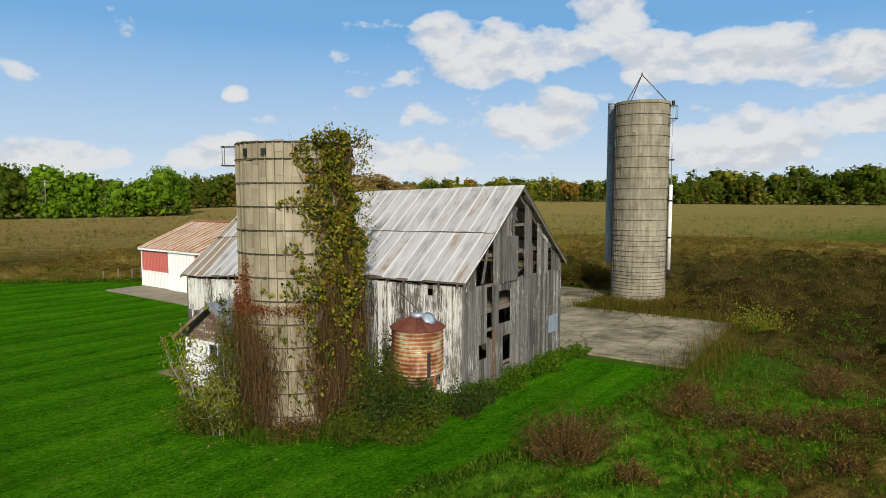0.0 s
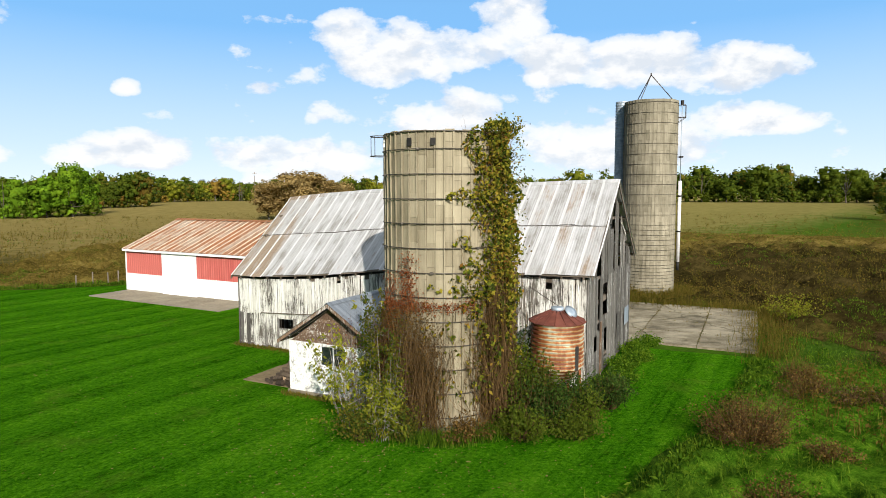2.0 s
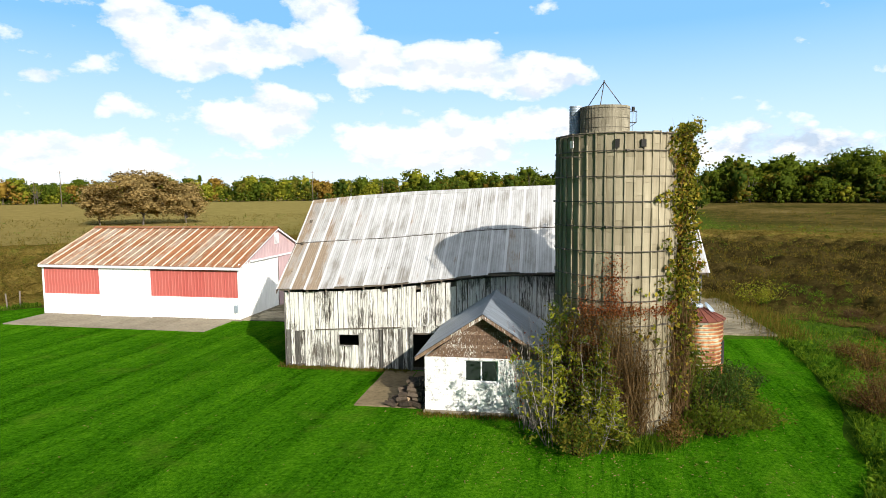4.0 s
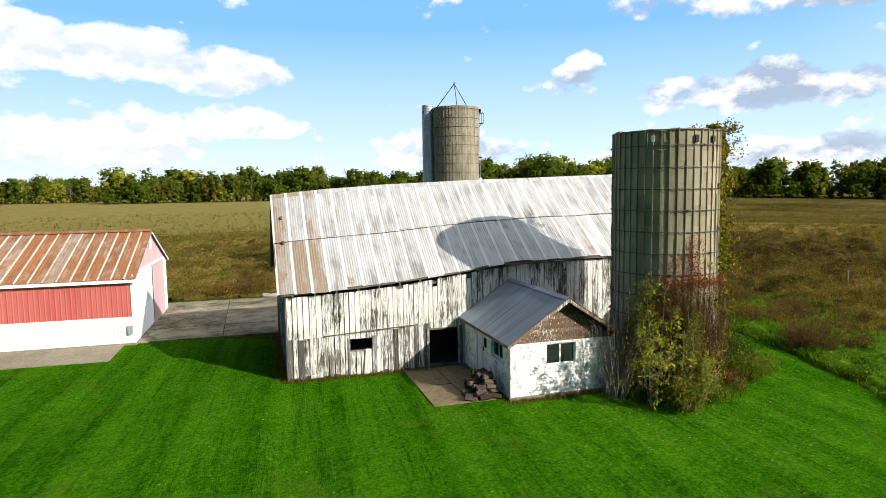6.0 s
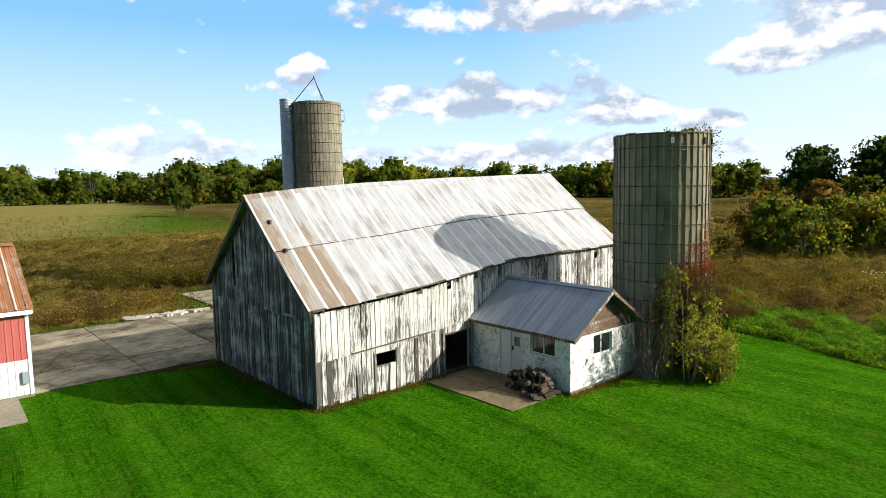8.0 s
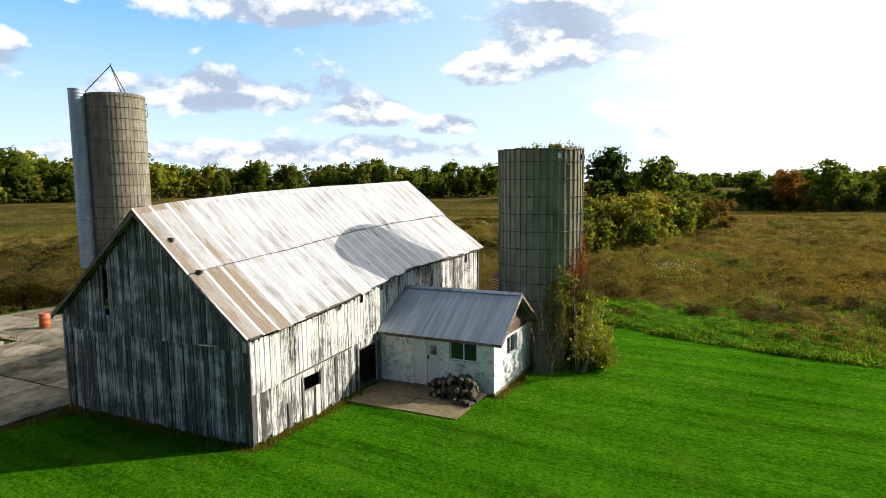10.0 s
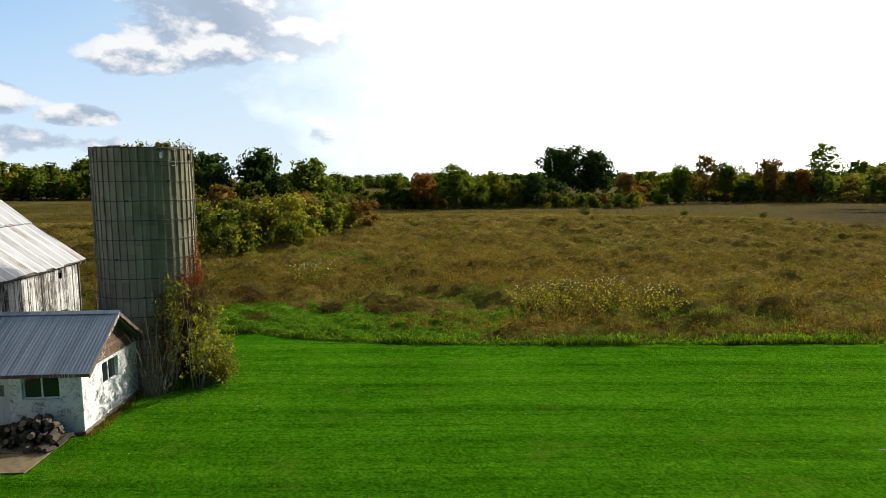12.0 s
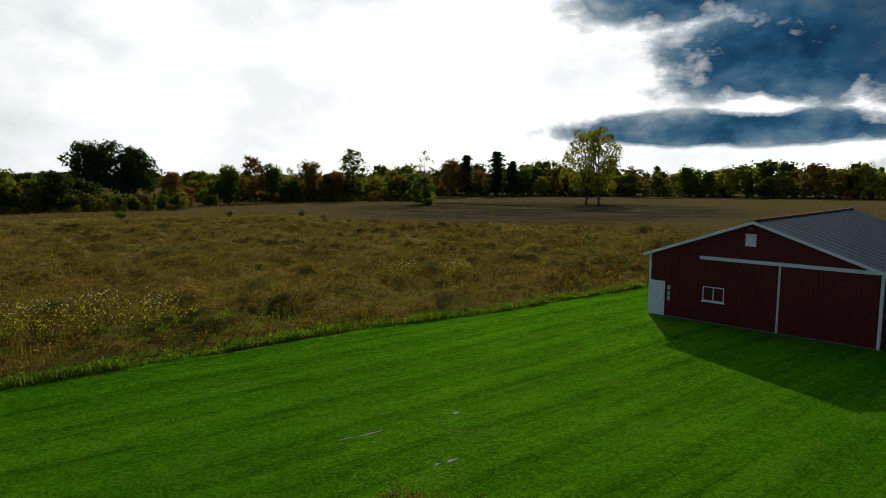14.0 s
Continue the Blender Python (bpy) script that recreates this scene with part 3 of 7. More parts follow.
def joined(name, meshes):
    verts, faces = [], []
    for me in meshes:
        k = len(verts)
        verts += [v.co.copy() for v in me.vertices]
        faces += [tuple(i + k for i in p.vertices) for p in me.polygons]
    return mesh_of(name, verts, faces)


def tube(name, points, radius, sides=8, closed=False, smooth=True):
    """A round bar through points; radius: one number or one a point."""
    pts = [Vector(p) for p in points]
    n = len(pts)
    rad = radius if isinstance(radius, (list, tuple)) else [radius] * n
    verts, faces = [], []
    for i, p in enumerate(pts):
        a = pts[i - 1] if (i or closed) else p
        b = pts[(i + 1) % n] if (i < n - 1 or closed) else p
        d = (b - a).normalized()
        u = d.cross(Vector((0, 0, 1)) if abs(d.z) < .9 else Vector((1, 0, 0))).normalized()
        w = d.cross(u)
        verts += [p + (u * math.cos(k * 2 * math.pi / sides) + w * math.sin(k * 2 * math.pi / sides)) * rad[i] for k in range(sides)]
    for i in range(n if closed else n - 1):
        j = (i + 1) % n
        faces += [(i * sides + k, i * sides + (k + 1) % sides, j * sides + (k + 1) % sides, j * sides + k) for k in range(sides)]
    if not closed:
        faces += [tuple(reversed(range(sides))), tuple(range((n - 1) * sides, n * sides))]
    return mesh_of(name, verts, faces, smooth)


def ring(name, r, z, thick, seg=72, sides=6):
    return tube(name, [(r * math.cos(a), r * math.sin(a), z) for a in np.linspace(0, 2 * math.pi, seg, endpoint=False)], thick, sides, True)


def lathe(name, profile, seg=48, smooth=True, caps=True):
    verts, faces = [], []
    for r, z in profile:
        verts += [(r * math.cos(k * 2 * math.pi / seg), r * math.sin(k * 2 * math.pi / seg), z) for k in range(seg)]
    for i in range(len(profile) - 1):
        faces += [(i * seg + k, i * seg + (k + 1) % seg, (i + 1) * seg + (k + 1) % seg, (i + 1) * seg + k) for k in range(seg)]
    if caps:
        faces += [tuple(reversed(range(seg))), tuple(range((len(profile) - 1) * seg, len(profile) * seg))]
    return mesh_of(name, verts, faces, smooth)


def lerp(xs, ys, x):
    return float(np.interp(x, xs, ys))


def inside(pts, poly):
    """Which of the points lie in a polygon."""
    x, y = pts[:, 0], pts[:, 1]
    hit = np.zeros(len(pts), bool)
    for (x0, y0), (x1, y1) in zip(poly, poly[1:] + poly[:1]):
        cross = ((y0 > y) != (y1 > y)) & (x < (x1 - x0) * (y - y0) / ((y1 - y0) or 1e-9) + x0)
        hit ^= cross
    return hit


def place(at, turn, z=0.0):
    return pose(at[0], at[1], z, 0, 0, turn)


def barn_xy(s, n):
    v = place(BARN_AT, BARN_TURN) @ Vector((s, n, 0))
    return v.x, v.y


# ---- the ground ----
LAWN = [(9.9, 28.4), (5.5, 23.2), (1.9, 19.4), (-1.5, 16.7), (-4.8, 14.5), (-8.8, 10.8), (-13.2, 5.4), (-21.6, -5.7), (-28.5, -12.6), (-38, -24.5),
        (-62, -52), (-100, -40), (-110, 10), (-80, 47), (-60, 52), (-41, 55.2), (-33, 56), (-27.5, 57.5), (-22, 54), (-14.6, 47), (-9.5, 40.5), (2, 31), (5.5, 31.2)]


def rise(x, y):
    d = math.hypot(x + 10, y - 20)
    a = math.degrees(math.atan2(y - 20, x + 10))
    k = min(max((d - 140) / 200, 0), 1)
    side = min(max((a + 5) / 25, 0), 1) * min(max((118 - a) / 14, 0), 1)
    return 3.0 * k * k * (3 - 2 * k) * side


def build_ground():
    radii = [0, 15, 30, 45, 60, 80, 100, 130, 160, 200, 240, 280, 330, 390, 460, 560, 700, 900, 1300, 2000, 3200]
    seg = 120
    verts, faces = [(-10, 20, -.05)], []
    for r in radii[1:]:
        for k in range(seg):
            a = k * 2 * math.pi / seg
            x, y = -10 + r * math.cos(a), 20 + r * math.sin(a)
            verts.append((x, y, -.05 + rise(x, y)))
    faces += [(0, 1 + k, 1 + (k + 1) % seg) for k in range(seg)]
    for i in range(len(radii) - 2):
        a, b = 1 + i * seg, 1 + (i + 1) * seg
        faces += [(a + k, b + k, b + (k + 1) % seg, a + (k + 1) % seg) for k in range(seg)]
    tagged(put("ground", mesh_of("ground", verts, faces, True), "field"), "weedy autumn hayfield of brown and olive grasses", "field", kind="structure")
    # mown lawn: its edge wavers a little
    rim = []
    for (x0, y0), (x1, y1) in zip(LAWN, LAWN[1:] + LAWN[:1]):
        n = max(1, int(math.hypot(x1 - x0, y1 - y0) / .8))
        for i in range(n):
            x, y = x0 + (x1 - x0) * i / n, y0 + (y1 - y0) * i / n
            rim.append((x + .5 * noise.noise((x * .35, y * .35, 0)), y + .5 * noise.noise((x * .35, y * .35, 7))))
    tagged(put("lawn", mesh_of("lawn", [(x, y, 0) for x, y in rim], [tuple(range(len(rim)))]), "lawn"), "close-mown bright green lawn with mower stripes", "lawn", kind="structure")


build_ground()


def slab_grid(name, m, label, xs, ys, top, group_mat="slab", skip=()):
    ob = thing(name, m, label, "paving", kind="structure")
    rng = random.Random(len(xs) * 7 + len(ys))
    for i in range(len(xs) - 1):
        for j in range(len(ys) - 1):
            if (i, j) in skip:
                continue
            g = .022
            x0, x1, y0, y1 = xs[i] + g, xs[i + 1] - g, ys[j] + g, ys[j + 1] - g
            z = [top + rng.uniform(-.018, .018) for _ in range(4)]
            put("slab", quadbox("slab", [(x0, y0, z[0]), (x1, y0, z[1]), (x1, y1, z[2]), (x0, y1, z[3])], (0, 0, -.16)), group_mat, ob)
    return ob


barn_m, shed_m, red_m = place(BARN_AT, BARN_TURN), place(SHED_AT, SHED_TURN), place(RED_AT, RED_TURN)
slab_grid("yard_pavement", barn_m, "cracked grey concrete farmyard slabs with weedy joints", [-6.8, -2.6, 1.4, 5.4, 9.4, 13.6, 18.4, 21.4, 24.2],
          [4.75, 7.9, 11.0, 14.0, 16.8, 20.6, 25], .05, "yard_slab", skip={(0, 4), (1, 4), (2, 4), (0, 5), (1, 5), (2, 5), (5, 4), (5, 5), (6, 4), (7, 4), (6, 5), (7, 5)})
slab_grid("barn_apron", barn_m, "worn concrete slab before the barn doorway", [5.0, 6.4, 7.7], [-9.3, -7.0, -4.6], .03, "dirty_slab")
slab_grid("shed_apron", shed_m, "pale concrete apron along the machine shed", [-14.2, -10.7, -7.2, -3.7, -.5], [-3.2, 0.0], .05, "apron")


# ---- the old barn ----
EAVE_S, EAVE_Z = [0, 3, 5, 7, 9, 10.5, 13, 18.4], [3.54, 3.66, 3.80, 4.05, 4.30, 4.42, 4.47, 4.54]
RIDGE_S, RIDGE_Z = [0, 3, 7.6, 12, 18.2], [7.42, 7.70, 7.92, 8.07, 8.24]
HALF, WALL, S0, S1 = 4.78, 4.5, .32, 18.1


def roof_point(s, v, side):
    """v: 0 at the ridge, 1 at the eave; side: -1 towards the lawn, 1 towards the yard."""
    zr, ze = lerp(RIDGE_S, RIDGE_Z, s), lerp(EAVE_S, EAVE_Z, s)
    sag = -.07 * math.sin(math.pi * v) + .035 * noise.noise((s * .5, v * 2.5, side))
    return Vector((s, side * HALF * v, zr + (ze - zr) * v + sag))


def roof_z(s, n):
    return roof_point(s, min(abs(n) / HALF, 1), -1 if n < 0 else 1).z


def corrugated(name, fn, u0, u1, v0, v1, waves, rows, depth, lift=0.0):
    """A corrugated sheet on the surface fn(u, v)."""
    cols = waves * 2
    verts, faces = [], []
    for j in range(rows + 1):
        for i in range(cols + 1):
            p = fn(u0 + (u1 - u0) * i / cols, v0 + (v1 - v0) * j / rows)
            verts.append(p + Vector((0, 0, lift + depth * (i % 2))))
    w = cols + 1
    faces = [(j * w + i, j * w + i + 1, (j + 1) * w + i + 1, (j + 1) * w + i) for j in range(rows) for i in range(cols)]
    return mesh_of(name, verts, faces)


def board(parent, mat, a, b, zb, zt_a, zt_b, axis, at, thick, rng, warp=.012):
    """One upright board between a and b along a wall; axis 0: the wall runs along x, at y; 1: along y, at x."""
    d = rng.uniform(-warp, warp)
    lean = rng.uniform(-.012, .012)
    e = rng.uniform(.005, .020)

    def p(u, z):
        return (u, at + d, z) if axis == 0 else (at + d, u, z)
    off = (0, thick, 0) if axis == 0 else (thick, 0, 0)
    put("board", quadbox("board", [p(a + e, zb), p(b - e, zb), p(b - e + lean, zt_b), p(a + e + lean, zt_a)], off), mat, parent)


def build_barn():
    rng = random.Random(5)
    barn = thing("barn", barn_m, "old weathered timber barn with peeling white paint and a tin roof", "barn")
    # roof sheets, two tiers on each slope
    for side in (-1, 1):
        def batten(v, s0=.15, s1=18.27):
            dz = Vector((0, 0, .10))
            return [quadbox("batten", [roof_point(q, v - .012, side) - dz, roof_point(q + 3.02, v - .012, side) - dz, roof_point(q + 3.02, v + .012, side) - dz, roof_point(q, v + .012, side) - dz], (0, 0, .07)) for q in np.arange(s0, 18, 3.02)]
        slope = put("roof_slope", batten(.06)[0], "beam", barn)
        for v in (.06, .25, .44, .63, .82, .975):
            for me in batten(v)[1 if v == .06 else 0:]:
                put("batten", me, "beam", slope)
        n = 27
        for tier, (v0, v1) in enumerate(((0.0, .505), (.49, 1.0))):
            for i in range(n):
                s0 = -.02 + i * 18.4 / n
                jig = rng.uniform(-.012, .012)
                me = corrugated("roof_sheet", lambda u, v: roof_point(u, v, side), s0, s0 + 18.4 / n + .03, v0, v1 + jig, 7, 4, .010, .012 + .028 * (1 - tier) + rng.uniform(0, .009))
                put("roof_sheet", me, "barn_roof", slope)
        # dark bar added along the lap to draw its thin shadow line
        put("lap_seam", tube("lap_seam", [roof_point(q, .507, side) + Vector((0, 0, .045 + .008 * math.sin(q * 9))) for q in np.linspace(.02, 18.38, 55)], .017, 4), "steel", slope)
    for sd in (-1, 1):
        for a, b in zip(np.arange(0, 18.2, 2.62), np.arange(2.62, 18.4, 2.62)):
            put("ridge_cap", quadbox("ridge_cap", [roof_point(a, 0, sd) + Vector((0, 0, .065)), roof_point(b, 0, sd) + Vector((0, 0, .065)), roof_point(b, .04, sd) + Vector((0, 0, .065)), roof_point(a, .04, sd) + Vector((0, 0, .065))], (0, 0, -.012)), "barn_roof", barn)
    # rafters, plates and posts
    frame_bits = []
    for s in np.arange(.55, 18.1, .87):
        for side in (-1, 1):
            a, b = roof_point(s, .01, side) - Vector((0, 0, .24)), roof_point(s, .985, side) - Vector((0, 0, .22))
            frame_bits.append(quadbox("r", [a, b, b + Vector((0, 0, .12)), a + Vector((0, 0, .12))], (.06, 0, 0)))
    for me in frame_bits:
        put("rafter", me, "beam", barn)
    posts = []
    for s in (S0 + .15, 4.6, 9.0, 13.4, S1 - .2):
        for y in (-4.28, -1.6, 1.6, 4.28):
            posts.append(box("p", s - .1, s + .1, y - .1, y + .1, 0, min(roof_z(s, y) - .35, 5.6)))
        posts.append(box("p", s - .1, s + .1, -4.3, 4.3, 3.0, 3.2))
        posts.append(box("p", s - .08, s + .08, -2.2, 2.2, 5.3, 5.45))
    for me in posts:
        put("timber", me, "beam", barn)
    for sd in (-1, 1):
        for a, b in zip(np.arange(S0, 17.4, 1.11), np.arange(S0 + 1.11, 18.5, 1.11)):
            za, zb = lerp(EAVE_S, EAVE_Z, a), lerp(EAVE_S, EAVE_Z, b)
            put("wall_plate", quadbox("wall_plate", [(a, sd * 4.46, za - .36), (b, sd * 4.46, zb - .36), (b, sd * 4.46, zb - .2), (a, sd * 4.46, za - .2)], (0, -sd * .15, 0)), "beam", barn)
    put("earth_floor", box("earth_floor", S0, S1, -4.4, 4.4, -.03, .03), "soil", barn)
    # deck added at loft height, out of view, to darken the inside
    put("loft", box("loft", .6, 17.8, -4.2, 4.2, 3.2, 3.3), "beam", barn)

    # lawn-side wall
    north = put("wall_north", box("wall_north", S0, S1, -4.42, -4.36, 0, .14), "beam", barn)
    girts = []
    seam = lambda s: lerp([0, 1.8, 5.65, 7.2, 8], [1.70, 1.73, 1.92, 2.10, 2.15], s)
    s = S0
    while s < S1 - .05:
        w = min(rng.uniform(.19, .27), S1 - s)
        a, b, c = s, s + w, s + w / 2
        top = lambda u: lerp(EAVE_S, EAVE_Z, u) - .17
        if rng.random() < (.25 if 4.6 < c < 9.2 else .02):
            cut = rng.uniform(.05, .7) ** 1.3
        else:
            cut = 0
        if c < 7.7:
            hole = (2.8 < c < 3.77) or (6.2 < c < 7.56)
            zb = seam(c) - rng.uniform(.02, .07)
            board(north, "white_wood", a, b, zb, top(a) - cut, top(b) - cut, 0, -WALL - .03, .03, rng)
            if 2.8 < c < 3.77:
                board(north, "white_wood", a, b, rng.uniform(.0, .04), 1.0, 1.0, 0, -WALL, .03, rng)
                board(north, "white_wood", a, b, 1.52, seam(c) + .02, seam(c) + .02, 0, -WALL, .03, rng)
            elif not hole:
                mat = "grey_wood" if rng.random() < .12 else ("flaked_wood" if c > 3.9 or rng.random() < .4 else "white_wood")
                board(north, mat, a, b, rng.uniform(.0, .14), seam(c) + .03, seam(c) + .03, 0, -WALL, .03, rng)
            elif c > 6.2:
                board(north, "white_wood", a, b, 1.70, seam(c) + .02, seam(c) + .02, 0, -WALL, .03, rng)
        else:
            board(north, "flaked_wood" if c > 11.5 and rng.random() < .7 else "white_wood", a, b, rng.uniform(.0, .06), top(a) - cut, top(b) - cut, 0, -WALL, .03, rng)
        s += w
    for z0, a, b in ((1.62, S0, 7.7), (.75, S0, 6.1), (2.9, S0, S1), (3.3, 8, S1), (1.4, 12, S1)):
        girts.append(box("g", a, b, -4.46, -4.36, z0, z0 + .12))
    put("girts", joined("girts", girts), "beam", north)
    put("rail", quadbox("rail", [(1.75, -4.575, 1.71), (5.7, -4.575, 1.91), (5.7, -4.575, 1.95), (1.75, -4.575, 1.75)], (0, .035, 0)), "beam", north)
    put("hatch_jamb", joined("hatch_jamb", [box("j", 2.74, 2.82, -4.54, -4.44, .0, 1.56), box("j", 3.75, 3.93, -4.54, -4.44, 0, 1.6), box("j", 2.8, 3.77, -4.54, -4.45, 1.0, 1.05)]), "grey_wood", north)
    put("loose_board", quadbox("loose_board", [(3.36, -4.60, .02), (3.60, -4.60, .0), (3.70, -4.55, 1.06), (3.46, -4.55, 1.08)], (0, .025, 0)), "white_wood", north)
    put("loose_board", quadbox("loose_board", [(1.98, -4.58, .0), (2.14, -4.58, .0), (2.10, -4.55, .92), (1.95, -4.55, .90)], (0, .025, 0)), "grey_wood", north)
    for u in (6.1, 7.56):
        put("door_jamb", box("door_jamb", u, u + .11, -4.55, -4.44, 0, 1.75), "grey_wood", north)

    # yard-side wall
    south = put("wall_south", box("wall_south", S0, S1, 4.36, 4.42, 0, .14), "beam", barn)
    s = S0
    while s < S1 - .1:
        w = min(.42, S1 - s)
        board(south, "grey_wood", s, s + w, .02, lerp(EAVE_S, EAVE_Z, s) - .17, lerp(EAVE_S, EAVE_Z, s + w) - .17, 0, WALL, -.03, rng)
        s += w

    # gables, two tiers of boards
    for name, at, off, mat, split in (("wall_west", S0, .03, "gable_wood", 3.12), ("wall_east", S1, -.03, "grey_wood", 4.2)):
        gable = put(name, box(name, at + (.04 if off > 0 else -.10), at + (.10 if off > 0 else -.04), -4.4, 4.4, 0, .14), "beam", barn)
        west = off > 0
        out = -1 if west else 1
        y = -WALL
        while y < WALL - .05:
            w = min(rng.uniform(.19, .30), WALL - y)
            a, b, c = y, y + w, y + w / 2
            za, zb = roof_z(at, a) - .13, roof_z(at, b) - .13
            bare = False
            low = split - rng.uniform(.03, .09)
            if west:
                if 1.93 < c < 2.2:
                    bare = True
            else:
                # lost boards
                if -3.5 < c < -2.3 or -.35 < c < .25 + .3 or 1.35 < c < 1.75:
                    bare = True
                if 3.0 < c < 3.5:
                    low += 1.2
            if za > low + .1 and not bare:
                gap = rng.uniform(0, .30) if (not west and rng.random() < .3) else 0
                board(gable, mat, a, b, low, max(za - gap, low + .05), max(zb - gap, low + .05), 1, at + out * .03, off, rng, .02)
            elif bare and west:
                board(gable, mat, a, b, low, 3.7, 3.7, 1, at + out * .03, off, rng)
            top = min(split + .03, za, zb) if (za < split or zb < split) else split + .03
            spans = [(rng.uniform(0, .12), top)]
            if not west:
                if -1.72 < c < -.62:
                    spans = [(.05, .55), (1.85, 2.42), (3.82, top)] if c > -1.25 else [(.05, 2.42), (3.82, top)]
                elif -2.65 < c < -2.15:
                    spans = [(.05, 2.0)] if c < -2.45 else [(.05, 1.9)]
                elif -3.3 < c < -2.72:
                    spans = [(.05, 1.2), (1.82, top)]
            for z0, z1 in spans:
                board(gable, mat, a, b, z0, z1, z1, 1, at, off, rng, .018)
            y += w
        put("girts", joined("girts", [box("g", at + (.04 if west else -.12), at + (.12 if west else -.04), -4.3, 4.3, z, z + .12) for z in ((1.0, 2.0, 3.0) if west else (.6, 2.25))] +
            [box("g", at + (.04 if west else -.12), at + (.12 if west else -.04), -w, w, z, z + .12) for z, w in (((4.15, 3.9), (5.4, 2.6), (6.4, 1.4)) if west else ((4.1, 3.9), (6.5, 1.3)))]), "beam", gable)
        for side in (-1, 1):
            e = at + out * .34
            pa, pb = roof_point(max(0, min(18.35, e)), 0, side), roof_point(max(0, min(18.35, e)), 1, side)
            put("rake_board", quadbox("rake_board", [pa - Vector((0, 0, .17)), pb - Vector((0, 0, .17)), pb - Vector((0, 0, .02)), pa - Vector((0, 0, .02))], (-out * .03, 0, 0)), "beam", gable)
        if not west:
            # hanging hatch, patches and a brace in the hole
            put("hatch", quadbox("hatch", [(at + .06, -1.25, 4.2), (at + .06, -.15, 4.15), (at + .06, -.12, 6.1), (at + .06, -1.3, 6.15)], (.035, 0, 0)), "grey_wood", gable)
            put("brace", quadbox("brace", [(at - .02, -3.0, 4.3), (at - .02, -2.88, 4.3), (at - .02, -2.42, 5.9), (at - .02, -2.54, 5.9)], (-.05, 0, 0)), "grey_wood", gable)
            put("loose_board", quadbox("loose_board", [(at + .05, -.75, 6.35), (at + .05, -.58, 6.3), (at + .05, -.2, 7.3), (at + .05, -.36, 7.35)], (.03, 0, 0)), "grey_wood", gable)
            put("loose_board", quadbox("loose_board", [(at + .05, 1.85, 6.35), (at + .05, 2.9, 5.75), (at + .05, 2.85, 5.6), (at + .05, 1.8, 6.2)], (.03, 0, 0)), "white_wood", gable)
            put("patch", quadbox("patch", [(at + .05, 3.15, 1.15), (at + .05, 4.22, 1.15), (at + .05, 4.2, 2.0), (at + .05, 3.15, 2.0)], (.012, 0, 0)), "chute", gable, "blue-grey sheet metal patch")
            put("patch", quadbox("patch", [(at + .05, 1.2, .92), (at + .05, 1.95, .92), (at + .05, 1.9, 2.06), (at + .05, 1.2, 2.07)], (.02, 0, 0)), "grey_wood", gable)
            put("jamb", box("jamb", at + .0, at + .05, -2.2, -1.95, 0, 2.3), "brown_wood", gable)
        else:
            put("ledge", box("ledge", at - .1, at, -3.0, -2.45, 3.1, 3.14), "white_wood", gable)
    for y in (-WALL, WALL):
        for s in (S0, S1):
            put("corner_board", box("corner_board", s - .05 if s < 5 else s + .005, s - .005 if s < 5 else s + .05, y - .06, y + .06, 0, roof_z(s, y) - .2), "grey_wood", barn)
    for s, h in ((.25, .42), (4.6, .30), (13.3, .38)):
        z = lerp(RIDGE_S, RIDGE_Z, s) + .03
        rod = put("lightning_rod", tube("lightning_rod", [(s, 0, z), (s, 0, z + h)], .012, 5), "steel", barn)


build_barn()


# ---- the block milk house against the barn ----
def block_wall(parent, name, fn, length, height, holes, rng, top=None):
    """A painted block wall. fn(u, z, depth) gives a place; holes: (u0, u1, z0, z1)."""
    us = sorted({0, length, *[h[0] for h in holes], *[h[1] for h in holes]})
    zs = sorted({0, height, *[h[2] for h in holes], *[h[3] for h in holes]})
    core = []
    for u0, u1 in zip(us, us[1:]):
        for z0, z1 in zip(zs, zs[1:]):
            if any(h[0] <= u0 and u1 <= h[1] and h[2] <= z0 and z1 <= h[3] for h in holes):
                continue
            f = [fn(u0, z0, .012), fn(u1, z0, .012), fn(u1, z1, .012), fn(u0, z1, .012)]
            core.append(quadbox("c", f, Vector(fn(u0, z0, .19)) - Vector(fn(u0, z0, .012))))
    wall = put(name, joined(name, core), "block", parent)
    z, row = 0.0, 0
    while z < height - .05:
        z1 = min(z + .2, height)
        u = -.2 if row % 2 else 0.0
        while u < length - .01:
            a, b = max(u, 0), min(u + .4, length)
            u += .4
            zz0, zz1 = z, z1
            if b - a < .04:
                continue
            for h in holes:
                if zz0 < h[3] - .02 and zz1 > h[2] + .02 and a < h[1] - .02 and b > h[0] + .02:
                    if a < h[0]:
                        b = min(b, h[0])
                    elif b > h[1]:
                        a = max(a, h[1])
                    else:
                        a = b
            if b - a > .05:
                d = rng.uniform(-.003, .003)
                f = [fn(a + .004, zz0 + .004, d), fn(b - .004, zz0 + .004, d), fn(b - .004, zz1 - .004, d), fn(a + .004, zz1 - .004, d)]
                put("block", quadbox("block", f, Vector(fn(a, z, .03)) - Vector(fn(a, z, 0))), "block", wall)
        z, row = z1, row + 1
    return wall


